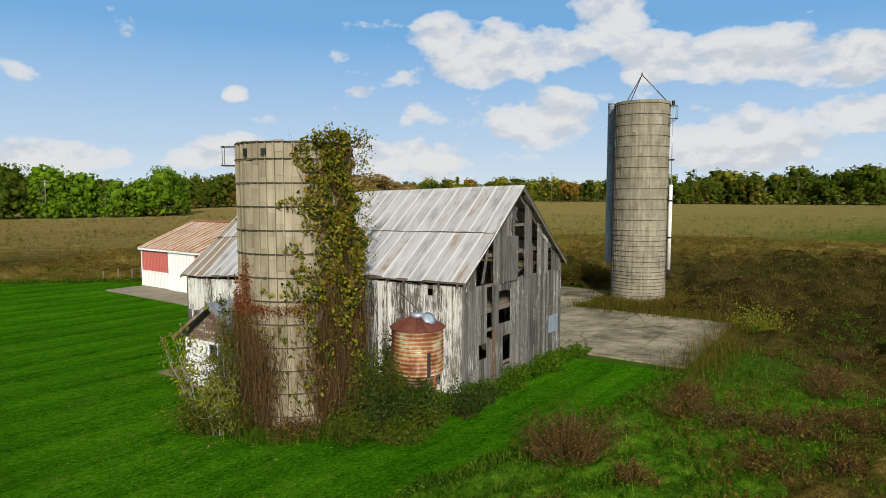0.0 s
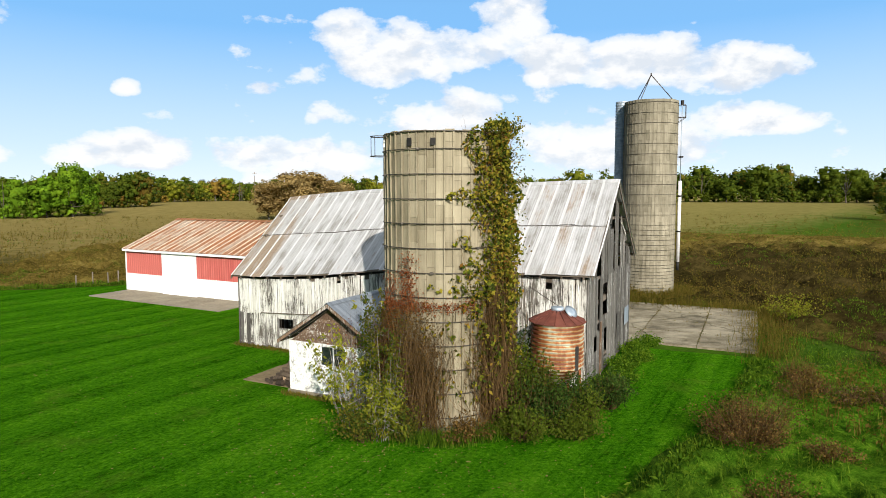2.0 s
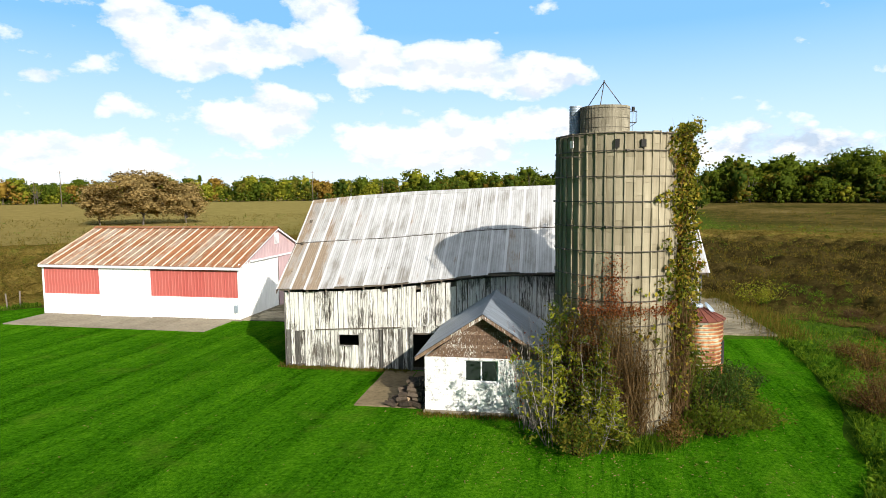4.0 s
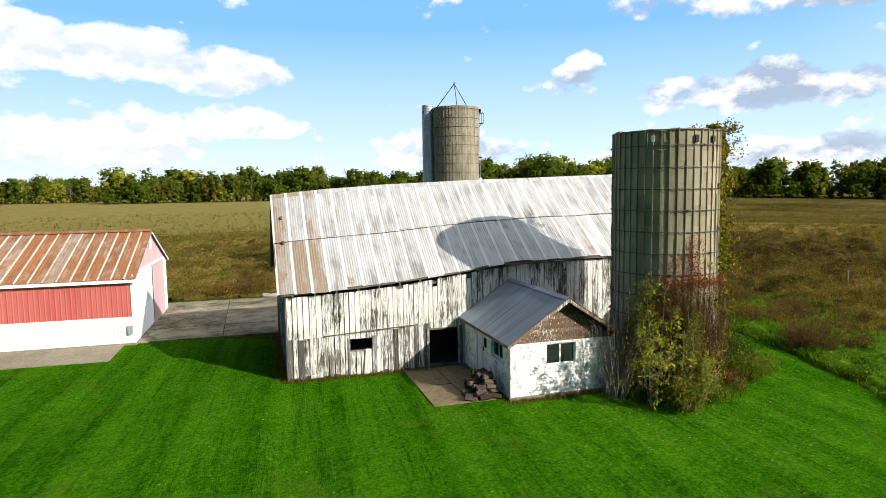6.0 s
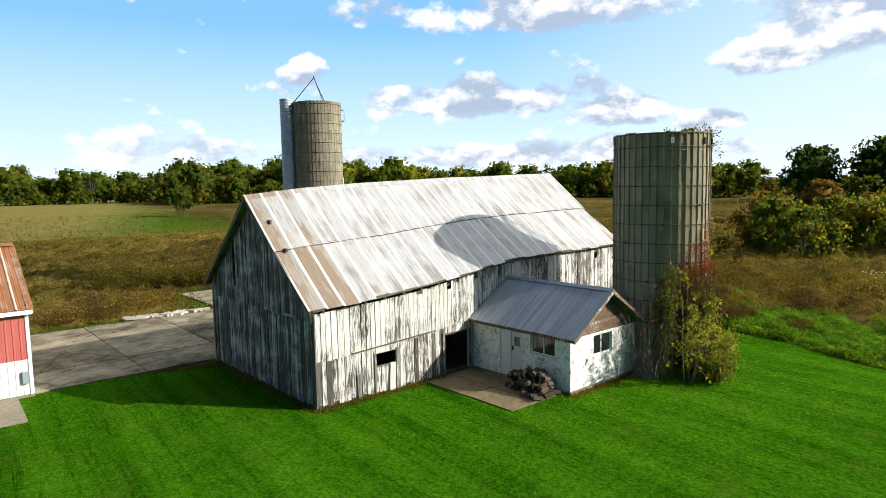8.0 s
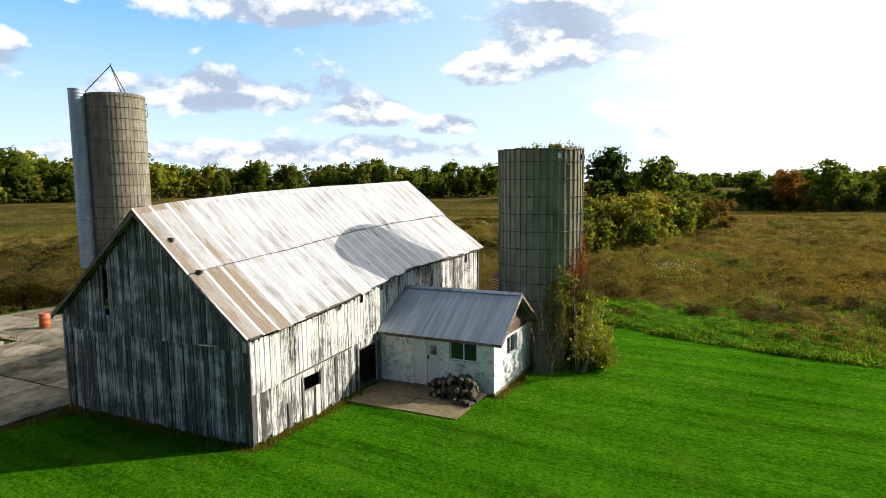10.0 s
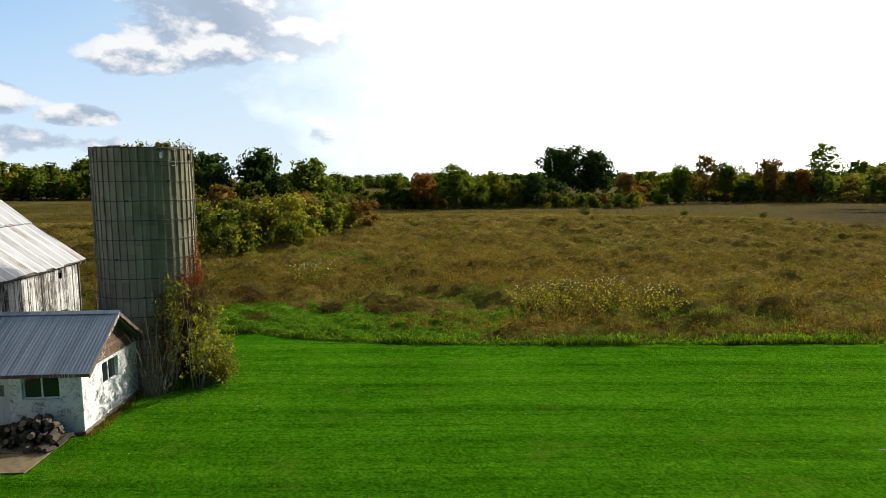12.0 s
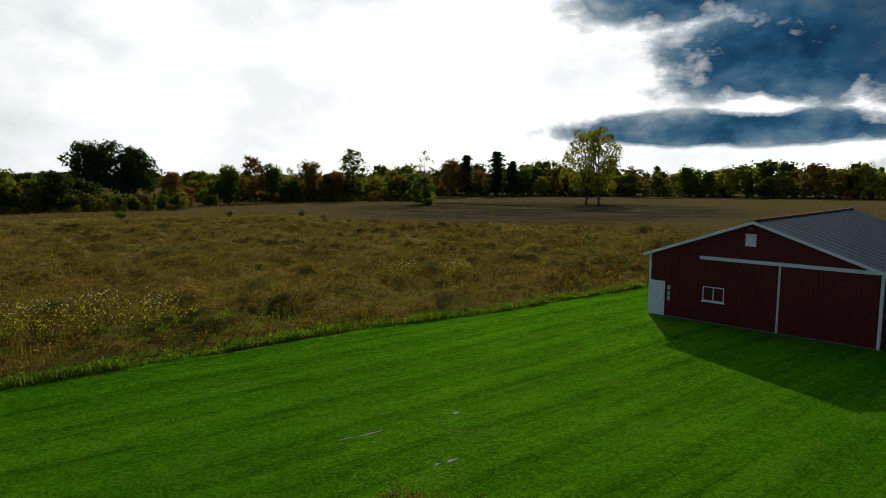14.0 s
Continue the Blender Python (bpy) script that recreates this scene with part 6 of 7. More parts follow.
# the broken row of trees along the southern edge of the field
TINT = {"leaf_green": "green", "leaf_dark": "dark green", "leaf_orange": "orange", "leaf_yellow": "yellow-green", "leaf_mixed": "green and gold", "leaf_autumn": "amber", "leaf_brown": "half-bare brown"}
FORM = {"round": "tree", "bush": "thicket", "tall": "slim tree", "sparse": "tree", "conifer": "pine"}
for i, (kind, x, y, H, mat, w) in enumerate([
    ("round", 122, -71, 10.3, "leaf_green", 1.0), ("bush", 126, -68, 4.8, "leaf_green", 1.2), ("bush", 118, -73, 5.5, "leaf_dark", 1.4), ("round", 114, -76, 10.4, "leaf_orange", 1.2),
    ("bush", 116, -82, 7.0, "leaf_dark", 1.3), ("round", 106, -81, 12.7, "leaf_green", 1.15), ("bush", 106, -89, 8.0, "leaf_green", 1.1), ("round", 107, -97, 10.9, "leaf_yellow", 0.9),
    ("bush", 102, -100, 7.7, "leaf_mixed", 1.0), ("round", 97, -103, 10.1, "leaf_dark", 1.05), ("bush", 98, -112, 8.0, "leaf_dark", 1.2), ("round", 90, -137, 10.2, "leaf_autumn", 0.9),
    ("bush", 93, -147, 5.7, "leaf_orange", 1.0), ("bush", 85, -152, 8.0, "leaf_green", 1.3), ("round", 82, -154, 12.8, "leaf_green", 0.9), ("tall", 81, -167, 16.2, "leaf_autumn", 1.2),
    ("round", 76, -171, 13.6, "leaf_mixed", 0.9), ("bush", 82, -180, 5.2, "leaf_orange", 0.9), ("bush", 71, -174, 7.2, "leaf_dark", 1.2), ("round", 70, -188, 14.9, "leaf_autumn", 1.0),
    ("tall", 65, -192, 10.5, "leaf_mixed", 1.2), ("round", 62, -194, 11.3, "leaf_orange", 0.8), ("tall", 57, -197, 19.5, "leaf_green", 1.25), ("bush", 56, -213, 9.3, "leaf_mixed", 1.3),
    ("round", 54, -232, 12.2, "leaf_mixed", 1.0), ("bush", 48, -236, 11.0, "leaf_green", 1.3), ("round", 36, -263, 18.1, "leaf_autumn", 1.0), ("round", 31, -266, 14.4, "leaf_orange", 0.8),
    ("sparse", 28, -290, 17.2, "leaf_brown", 1.0), ("conifer", 29, -268, 19.8, "leaf_dark", 1.6), ("conifer", 16, -277, 21.8, "leaf_dark", 1.8), ("conifer", 9, -281, 17.1, "leaf_dark", 1.7),
    ("round", 4, -285, 14.4, "leaf_green", 1.0), ("round", -3, -311, 19.3, "leaf_mixed", 1.3), ("round", -12, -317, 16.6, "leaf_green", 1.1),
]):
    plant_tree("tree" if kind != "bush" else "shrub", TINT[mat] + " " + FORM[kind] + " in the row along the field's edge", "tree" if kind != "bush" else "shrub", kind, x, y, H, mat, 400 + i, 260 if kind == "sparse" else 1700, .55 if kind == "conifer" else .38, widen=w)

plant_tree("tree", "broad round tree with thin tan autumn leaves", "tree", "round", -25, 187, 14.2, "leaf_tan", 180, 9000, .25, widen=1.75)
plant_tree("tree", "low round tree with thin tan autumn leaves", "tree", "round", -35, 189, 10.6, "leaf_tan", 181, 4200, .25, widen=1.5)
plant_tree("tree", "low round tree with thin tan autumn leaves", "tree", "round", -14.5, 189, 11.0, "leaf_tan", 182, 4200, .25, widen=1.4)

# shrubs of the hedgerow
rng_h = np.random.default_rng(9)
for i in range(52):
    k = (i % 26) / 25
    ax, ay = ((34, 52, 64), (7, -8, -24)) if i < 26 else ((58, 78, 96), (-6, -20, -36))
    x, y = float(np.interp(k, (0, .55, 1), ax)) + rng_h.normal() * 2.6, float(np.interp(k, (0, .55, 1), ay)) + rng_h.normal() * 2.6
    mat = ["leaf_mixed", "leaf_green", "leaf_yellow", "leaf_mixed", "leaf_autumn"][i % 5]
    names = {"leaf_yellow": "yellow-green", "leaf_mixed": "green and gold", "leaf_green": "dark green", "leaf_autumn": "rusty brown"}
    plant_tree("shrub", names[mat] + " shrub in an overgrown hedgerow", "shrub", "bush", x, y, float(rng_h.uniform(3.2, 6.6)), mat, 300 + i, 1300, .22, "hedgerow shrubs")


# ---- weeds of the field ----
def poly_world(m, pts):
    return [((m @ Vector((a, b, 0))).x, (m @ Vector((a, b, 0))).y) for a, b in pts]


KEEP_OUT = [poly_world(barn_m, [(-6.8, 4.7), (24.2, 3.6), (24.2, 16.8), (13.6, 16.9), (13.6, 25), (5.4, 25), (5.4, 16.8), (-6.8, 16.8)]), poly_world(shed_m, [(-14.3, -3.3), (.2, -3.3), (.2, 10.4), (-14.3, 10.4)]),
            poly_world(red_m, [(-.3, -.3), (12, -.3), (12, 20.4), (-.3, 20.4)]), poly_world(barn_m, [(0, -4.8), (18.4, -4.8), (18.4, 4.9), (0, 4.9)])]


def edge_distance(p, poly):
    d = np.full(len(p), 1e9)
    for (x0, y0), (x1, y1) in zip(poly, poly[1:] + poly[:1]):
        a, b = np.array([x0, y0]), np.array([x1 - x0, y1 - y0])
        t = np.clip(((p - a) @ b) / (b @ b), 0, 1)
        d = np.minimum(d, np.linalg.norm(p - a - t[:, None] * b, axis=1))
    return d


def smooth_noise(p, scale, seed):
    """A cheap rolling field of values about 0 to 1."""
    r = np.random.default_rng(seed)
    v = np.zeros(len(p))
    for k in range(7):
        a, f = r.uniform(0, 6.283), scale * r.uniform(.6, 2.2)
        v += np.sin((p[:, 0] * math.cos(a) + p[:, 1] * math.sin(a)) * f + r.uniform(0, 6.283))
    return .5 + v / 7


def sward_lift(p):
    """Hummocks of lush grass between the lawn and the weeds: how far the grass has spread, and its height."""
    d = np.where(inside(p, LAWN), -1.0, edge_distance(p, LAWN))
    fade = np.clip((d - .15) / .5, 0, 1) * np.clip((9.0 - d + 6 * (smooth_noise(p, .45, 41) - .5)) / 2.5, 0, 1) * np.clip((p[:, 0] + 9.2) / 3, 0, 1) * np.clip((27 - p[:, 1]) / 2, 0, 1) * np.clip((17 - p[:, 0]) / 2, 0, 1) * np.clip(p[:, 1] / 2, 0, 1)
    lump = np.clip(smooth_noise(p, 3.4, 43) * 1.9 - .45, 0, 1) ** .8
    return fade, fade * (.05 + .24 * lump + .06 * smooth_noise(p, 7.0, 44))


def field_lift(p):
    """The height of the lumpy canopy of weeds at the points p."""
    d = edge_distance(p, LAWN)
    out = ~inside(p, LAWN)
    for k in KEEP_OUT:
        out = out * ~inside(p, k) * np.clip((edge_distance(p, k) - .6) / 2.5, 0, 1)
    lush = (p[:, 0] > -9) & (d < 9)
    away = np.hypot(p[:, 0] + 6, p[:, 1] - 12)
    k = np.clip((d - .4) / 3.6, 0, 1) ** 1.3 * np.where(lush, np.clip((d - 6) / 3, 0, 1), 1) * np.clip((125 - away) / 30, 0, 1)
    k *= np.clip((np.hypot(p[:, 0] + 18, p[:, 1] + 150) - 62) / 10, 0, 1) * np.clip((np.hypot(p[:, 0] - 14, p[:, 1] - 48.3) - 2.6) / 2, 0, 1)
    a, b, c = smooth_noise(p, .55, 51), smooth_noise(p, 1.7, 52), smooth_noise(p, 3.6, 53)
    h = np.clip(.15 + .9 * (a - .35) + .75 * (b - .4) + .5 * (c - .5), .02, 1.1)
    return k * out * (.08 + .95 * h)


def build_thicket():
    """The closed canopy of dead goldenrod and grass that covers the field."""
    x, y = np.meshgrid(np.arange(-45, 119, .55), np.arange(-112, 125, .55), indexing="ij")
    nx, ny = x.shape
    r = np.random.default_rng(50)
    p = np.stack([x.ravel(), y.ravel()], 1) + r.uniform(-.16, .16, (nx * ny, 2))
    lift = field_lift(p)
    z = np.array([at_ground(a, b) for a, b in p]) - .02 + lift * r.uniform(.85, 1.15, len(p))
    i = (np.arange(nx - 1)[:, None] * ny + np.arange(ny - 1)[None]).ravel()
    f = np.stack([i, i + ny, i + ny + 1, i + 1], 1)
    f = f[lift[f].min(1) > .012]
    used = np.unique(f)
    back = np.zeros(len(p), np.int64)
    back[used] = np.arange(len(used))
    tagged(put("thicket", mesh_np("thicket", np.concatenate([p, z[:, None]], 1)[used], back[f]), "thicket"), "lumpy brown canopy of dead goldenrod and grass", "weeds", kind="stuff")


build_thicket()


def build_weeds():
    rng = np.random.default_rng(12)
    blades, green, plumes, leafy, tufts = [], [], [], [], []
    for r0, r1, dens, size in ((0, 26, 6.0, .85), (26, 46, 3.2, .85), (46, 80, 1.0, 1.0), (80, 140, .28, 1.2), (140, 215, .07, 1.6)):
        n = int(math.pi * (r1 * r1 - r0 * r0) * dens)
        r, a = np.sqrt(rng.uniform(r0 * r0, r1 * r1, n)), rng.uniform(-2.75, 2.5, n)
        p = np.stack([-6 + r * np.cos(a), 12 + r * np.sin(a)], 1)
        ok = ~inside(p, LAWN)
        for k in KEEP_OUT:
            ok &= ~inside(p, k)
        ok &= ~((np.hypot(p[:, 0] + 18, p[:, 1] + 150) < 66) & (rng.uniform(size=len(p)) < .85))
        p = p[ok]
        # weeds stand in tufts
        cell = np.floor(p / (.95 * size))
        hx = np.stack([np.sin(cell[:, 0] * 12.9 + cell[:, 1] * 78.2) * 43758.5 % 1, np.sin(cell[:, 0] * 39.3 + cell[:, 1] * 11.1) * 24634.6 % 1], 1)
        tuft = (cell + .15 + .7 * hx) * .95 * size + rng.normal(size=p.shape) * .17 * size
        p = np.where((rng.uniform(size=len(p)) < .72)[:, None], tuft, p)
        ok = ~inside(p, LAWN)
        for k in KEEP_OUT:
            ok &= ~inside(p, k)
        p = p[ok]
        d = edge_distance(p, LAWN)
        patch = smooth_noise(p, .13, 3)
        lush = smooth_noise(p, .30, 5)
        # mown-short green sward close to the lawn, rank weeds beyond
        is_green = (d < 1.7) | ((d < 9) & (p[:, 0] > -9) & (lush + rng.normal(size=len(p)) * .05 > .24 + .012 * d)) | ((d < 16) & (p[:, 0] > -9) & (lush + rng.normal(size=len(p)) * .06 > .40 + d * .03)) | (lush > .82) | ((np.hypot(p[:, 0] - 72, p[:, 1] - 92) < 42) & (lush > rng.uniform(.2, .9, len(p))))
        z = np.array([at_ground(x, y) for x, y in p]) + np.maximum(field_lift(p) * .85, sward_lift(p)[1] - .05)
        clump = np.clip(smooth_noise(p, 2.6, 8) * 1.6 - .3, 0, 1.2)
        H = size ** .35 * np.where(is_green, .30, .60) * (.30 + .45 * patch + 1.0 * clump) * rng.uniform(.7, 1.25, len(p))
        npl = 7 if r1 < 50 else (5 if r1 < 90 else 4)
        for flag, out, nb in ((False, blades, 4), (True, green, 7)):
            q, h, zz = p[is_green == flag], H[is_green == flag], z[is_green == flag]
            m = len(q)
            base = np.repeat(np.concatenate([q, zz[:, None]], 1), nb, 0) + np.concatenate([rng.normal(size=(m * nb, 2)) * .16 * size, np.zeros((m * nb, 1))], 1)
            out.append(blade_tris(base, np.repeat(h, nb) * rng.uniform(.45, 1.0, m * nb), rng.uniform(.012, .03, m * nb) * size ** 1.4 * (.75 if flag else 1), 1.4 if flag else .9, rng))
            if flag:
                fluff = np.repeat(np.concatenate([q, (zz + h * .6)[:, None]], 1), 3, 0) + rng.normal(size=(m * 3, 3)) * np.array([.16, .16, .07]) * size
                tufts.append(leaf_quads(fluff, rng.uniform(.035, .09, len(fluff)) * size, rng, 0, .4))
            if not flag:
                tops = np.repeat(np.concatenate([q, (zz + h * .70)[:, None]], 1), npl, 0) + rng.normal(size=(m * npl, 3)) * np.array([.20, .20, .13]) * size
                half = rng.uniform(size=len(tops)) < .5
                leafy.append(leaf_quads(tops[half] - np.array([0, 0, .06]), rng.uniform(.035, .10, half.sum()) * size, rng, 0, .6))
                tops = tops[~half]
                plumes.append(leaf_quads(tops, rng.uniform(.035, .10, len(tops)) * size, rng, 0, .6))
    for parts, mat, label in ((blades, "weed", "rank olive and tan weeds of the field"), (green, "weed_green", "green tufted grass along the lawn"), (plumes, "plume", "brown seed heads of goldenrod weeds"), (leafy, "weed", "olive leaves of the field weeds"), (tufts, "weed_green", "bent green blades of tufted grass")):
        tagged(put("weeds", mesh_np("weeds", *gather(parts)), mat), label, "weeds", kind="stuff")


build_weeds()


def build_sward():
    x, y = np.meshgrid(np.arange(-9.5, 17, .24), np.arange(0, 27, .24), indexing="ij")
    nx, ny = x.shape
    p = np.stack([x.ravel(), y.ravel()], 1)
    fade, lift = sward_lift(p)
    z = -.075 + lift
    i = (np.arange(nx - 1)[:, None] * ny + np.arange(ny - 1)[None]).ravel()
    f = np.stack([i, i + ny, i + ny + 1, i + 1], 1)
    f = f[fade[f].max(1) > 0]
    tagged(put("sward", mesh_np("sward", np.concatenate([p, z[:, None]], 1), f), "sward"), "lush green hummocks of uncut grass beyond the lawn", "grass", kind="stuff")


build_sward()


def build_verge():
    """The uncut bank that stands along the lawn."""
    rng = np.random.default_rng(15)
    pts = np.array(LAWN[:11] + LAWN[13:18], float)
    seg = np.linalg.norm(np.diff(pts, axis=0), axis=1)
    n = 21000
    wt = seg * (np.arange(len(seg)) != 10)
    k = rng.choice(len(seg), n, p=wt / wt.sum())
    t = rng.uniform(0, 1, (n, 1))
    d = (pts[k + 1] - pts[k]) / seg[k][:, None]
    out = np.stack([-d[:, 1], d[:, 0]], 1)
    q = pts[k] * (1 - t) + pts[k + 1] * t + out * (.1 + np.abs(rng.normal(size=(n, 1))) * .55)
    h = .10 + .30 * np.clip(smooth_noise(q, 1.5, 4) * 1.5 - .2, 0, 1)
    base = np.concatenate([q, np.zeros((n, 1))], 1)
    tagged(put("verge_grass", mesh_np("verge_grass", *blade_tris(base, h, rng.uniform(.015, .035, n), 1.1, rng)), "weed_green"), "uncut green grass bank along the lawn", "grass", kind="stuff")
    c = base[::2] + np.stack([np.zeros(len(base[::2])), np.zeros(len(base[::2])), h[::2] * rng.uniform(.4, 1, len(base[::2]))], 1)
    tagged(put("verge_grass", mesh_np("verge_grass", *leaf_quads(c, rng.uniform(.05, .13, len(c)), rng, 0, .35)), "weed_green"), "broad green weeds along the lawn", "grass", kind="stuff")


build_verge()


def bush(name, label, x, y, H, wide, mat, seed, n=700, leaf=.06, stems=90, stem_mat="stem_brown", z=0.0, category="bush"):
    """A many-stemmed bush with small leaves."""
    rng = np.random.default_rng(seed)
    b = thing(name, pose(x, y, z), label, category)
    a, r = rng.uniform(0, 6.283, stems), np.sqrt(rng.uniform(0, 1, stems))
    foot = np.stack([np.cos(a) * r * wide * .35, np.sin(a) * r * wide * .35, np.zeros(stems)], 1)
    ph = rng.uniform(0, 6.283, 3)
    lobe = 1 + .28 * np.sin(2 * a + ph[0]) + .22 * np.sin(3 * a + ph[1]) + .14 * np.sin(7 * a + ph[2])
    head = np.stack([np.cos(a) * r * wide * lobe, np.sin(a) * r * wide * lobe, (.78 + .22 * lobe) * H * (1.05 - .5 * r * r) * rng.uniform(.7, 1, stems)], 1)
    put("stem_tangle", mesh_np("stems", *strands(foot, head, .02 * H, rng.uniform(.006, .014, stems), rng, 6)), stem_mat, b)
    k = rng.integers(0, stems, n)
    t = rng.uniform(.3, 1.05, n)[:, None]
    c = foot[k] * (1 - t) + head[k] * t + rng.normal(size=(n, 3)) * .09 * max(H, wide) ** .5
    c[:, 2] = np.maximum(c[:, 2], .03)
    put("leaves", mesh_np("leaves", *leaf_quads(c, leaf * rng.uniform(.6, 1.3, n), rng)), mat, b)
    return b


rng_b = random.Random(31)
for i, (x, y, h, w) in enumerate(((8.4, 59.4, 2.3, 1.5), (9.8, 58.2, 2.1, 1.5), (11.2, 57.0, 2.2, 1.5), (12.6, 55.8, 2.0, 1.5), (7.0, 60.8, 2.5, 1.6), (14.0, 54.8, 1.8, 1.3), (5.6, 62.2, 2.9, 1.7))):
    bush("tall_weeds", "tall dense olive weeds along the yard's edge", x, y, h, w, "weed", 600 + i, 1500, .08, 160, "weed", category="weeds")
for i, (x, y, h, w) in enumerate(((-2.6, 55.0, 1.3, 1.3), (-.6, 54.4, 1.2, 1.3), (1.0, 53.6, 1.0, 1.1), (-1.4, 56.6, 1.6, 1.5), (1.0, 55.6, 1.5, 1.4), (-4.4, 56.0, 1.3, 1.3), (2.4, 54.6, 1.1, 1.1))):
    bush("bush", "russet dried-out bush behind the rubble", x, y, h, w, "leaf_autumn" if i % 3 else "leaf_brown", 620 + i, 1000, .055, 130)
bush("bush", "brown dried-out bush in the weeds", 3.6, 19.0, 1.6, 1.75, "leaf_brown", 1, 5200, .03, 420)
bush("bush", "reddish brown dried-out bush in the weeds", 9.3, 24.4, .95, 1.0, "leaf_brown", 2, 1900, .03, 180)
for i in range(26):
    x, y = rng_b.uniform(6, 24), rng_b.uniform(8, 34)
    if x - 6 > (y - 21) * .9 and (x - 14) ** 2 + (y - 48) ** 2 > 20 and not (x < 17 and y > 27):
        bush("bush", rng_b.choice(["brown dried-out bush in the weeds", "tangled brown weeds gone to seed"]), x, y, rng_b.uniform(.6, 1.15), rng_b.uniform(.6, 1.25), rng_b.choice(["leaf_brown", "leaf_brown", "stem_brown"]), 40 + i, 1500, .032, 150)
spots = np.array([[rng_b.uniform(-3, 15), rng_b.uniform(5, 24)] for _ in range(90)])
for i, (x, y) in enumerate(spots[(~inside(spots, LAWN)) & (edge_distance(spots, LAWN) > 3.0)][:20]):
    bush("bush", "low tangle of brown weeds in the rough grass", float(x), float(y), rng_b.uniform(.45, .85), rng_b.uniform(.6, 1.3), ["leaf_brown", "weed", "stem_brown"][i % 3], 660 + i, 1100, .034, 130)
bush("bush", "small yellow-leaved shrub by the yard slabs", 17.2, 35.5, 2.0, 1.5, "leaf_yellow", 70, 900, .07, 60)
for i, (x, y, h) in enumerate(((-10.5, -1.5, 2.3), (-8.3, 0.2, 2.1), (-12.5, -3.0, 2.0), (-6.5, 1.0, 1.7), (9.5, 8.5, 2.1), (11.5, 7.0, 1.8), (-24, -24, 1.6), (-20, -22, 1.7))):
    b = bush("sapling_clump", "clump of thin saplings with sparse yellow leaves", x, y, h * 1.15, 1.6, "leaf_yellow", 80 + i, 420, .07, 150, category="saplings")
    rr = np.random.default_rng(500 + i)
    c = np.stack([rr.normal(size=45) * .8, rr.normal(size=45) * .8, h * rr.uniform(.75, 1.05, 45)], 1)
    tagged(put("flowers", mesh_np("flowers", *leaf_quads(c, .06, rr)), "flower", b, "pale seed tufts"), kind="stuff")
for i, (x, y, h) in enumerate(((62.8, -85.3, 1.9), (-33, -55.7, 1.3), (-7.7, -78.5, 1.1), (60, -82.6, 1.3), (29, -100.5, 1.4), (-7.6, -80.8, 1.0), (44, -96, 1.2), (20, -92, .9))):
    bush("bush", "small dark green bush alone in the field", x, y, h, h * .6, "leaf_dark", 640 + i, 380, .11, 40, z=at_ground(x, y))
for i, (x, y, h, w, mat, label) in enumerate(((-30.6, 11.75, 1.5, .26, "leaf_brown", "tall brown weed standing in the lawn"), (-30.95, 11.5, 1.2, .28, "leaf_red", "low russet weed standing in the lawn"),
                                             (-31.4, 11.0, .85, .45, "leaf_green", "leafy green weed standing in the lawn"), (-30.2, 11.2, .8, .4, "leaf_green", "leafy green weed standing in the lawn"),
                                             (-32.4, 11.4, 1.4, .12, "leaf_brown", "thin brown weed standing in the lawn"))):
    bush("weed_plant", label, x, y, h, w, mat, 95 + i, 700 if w > .2 else 160, .03, 46, category="weed")


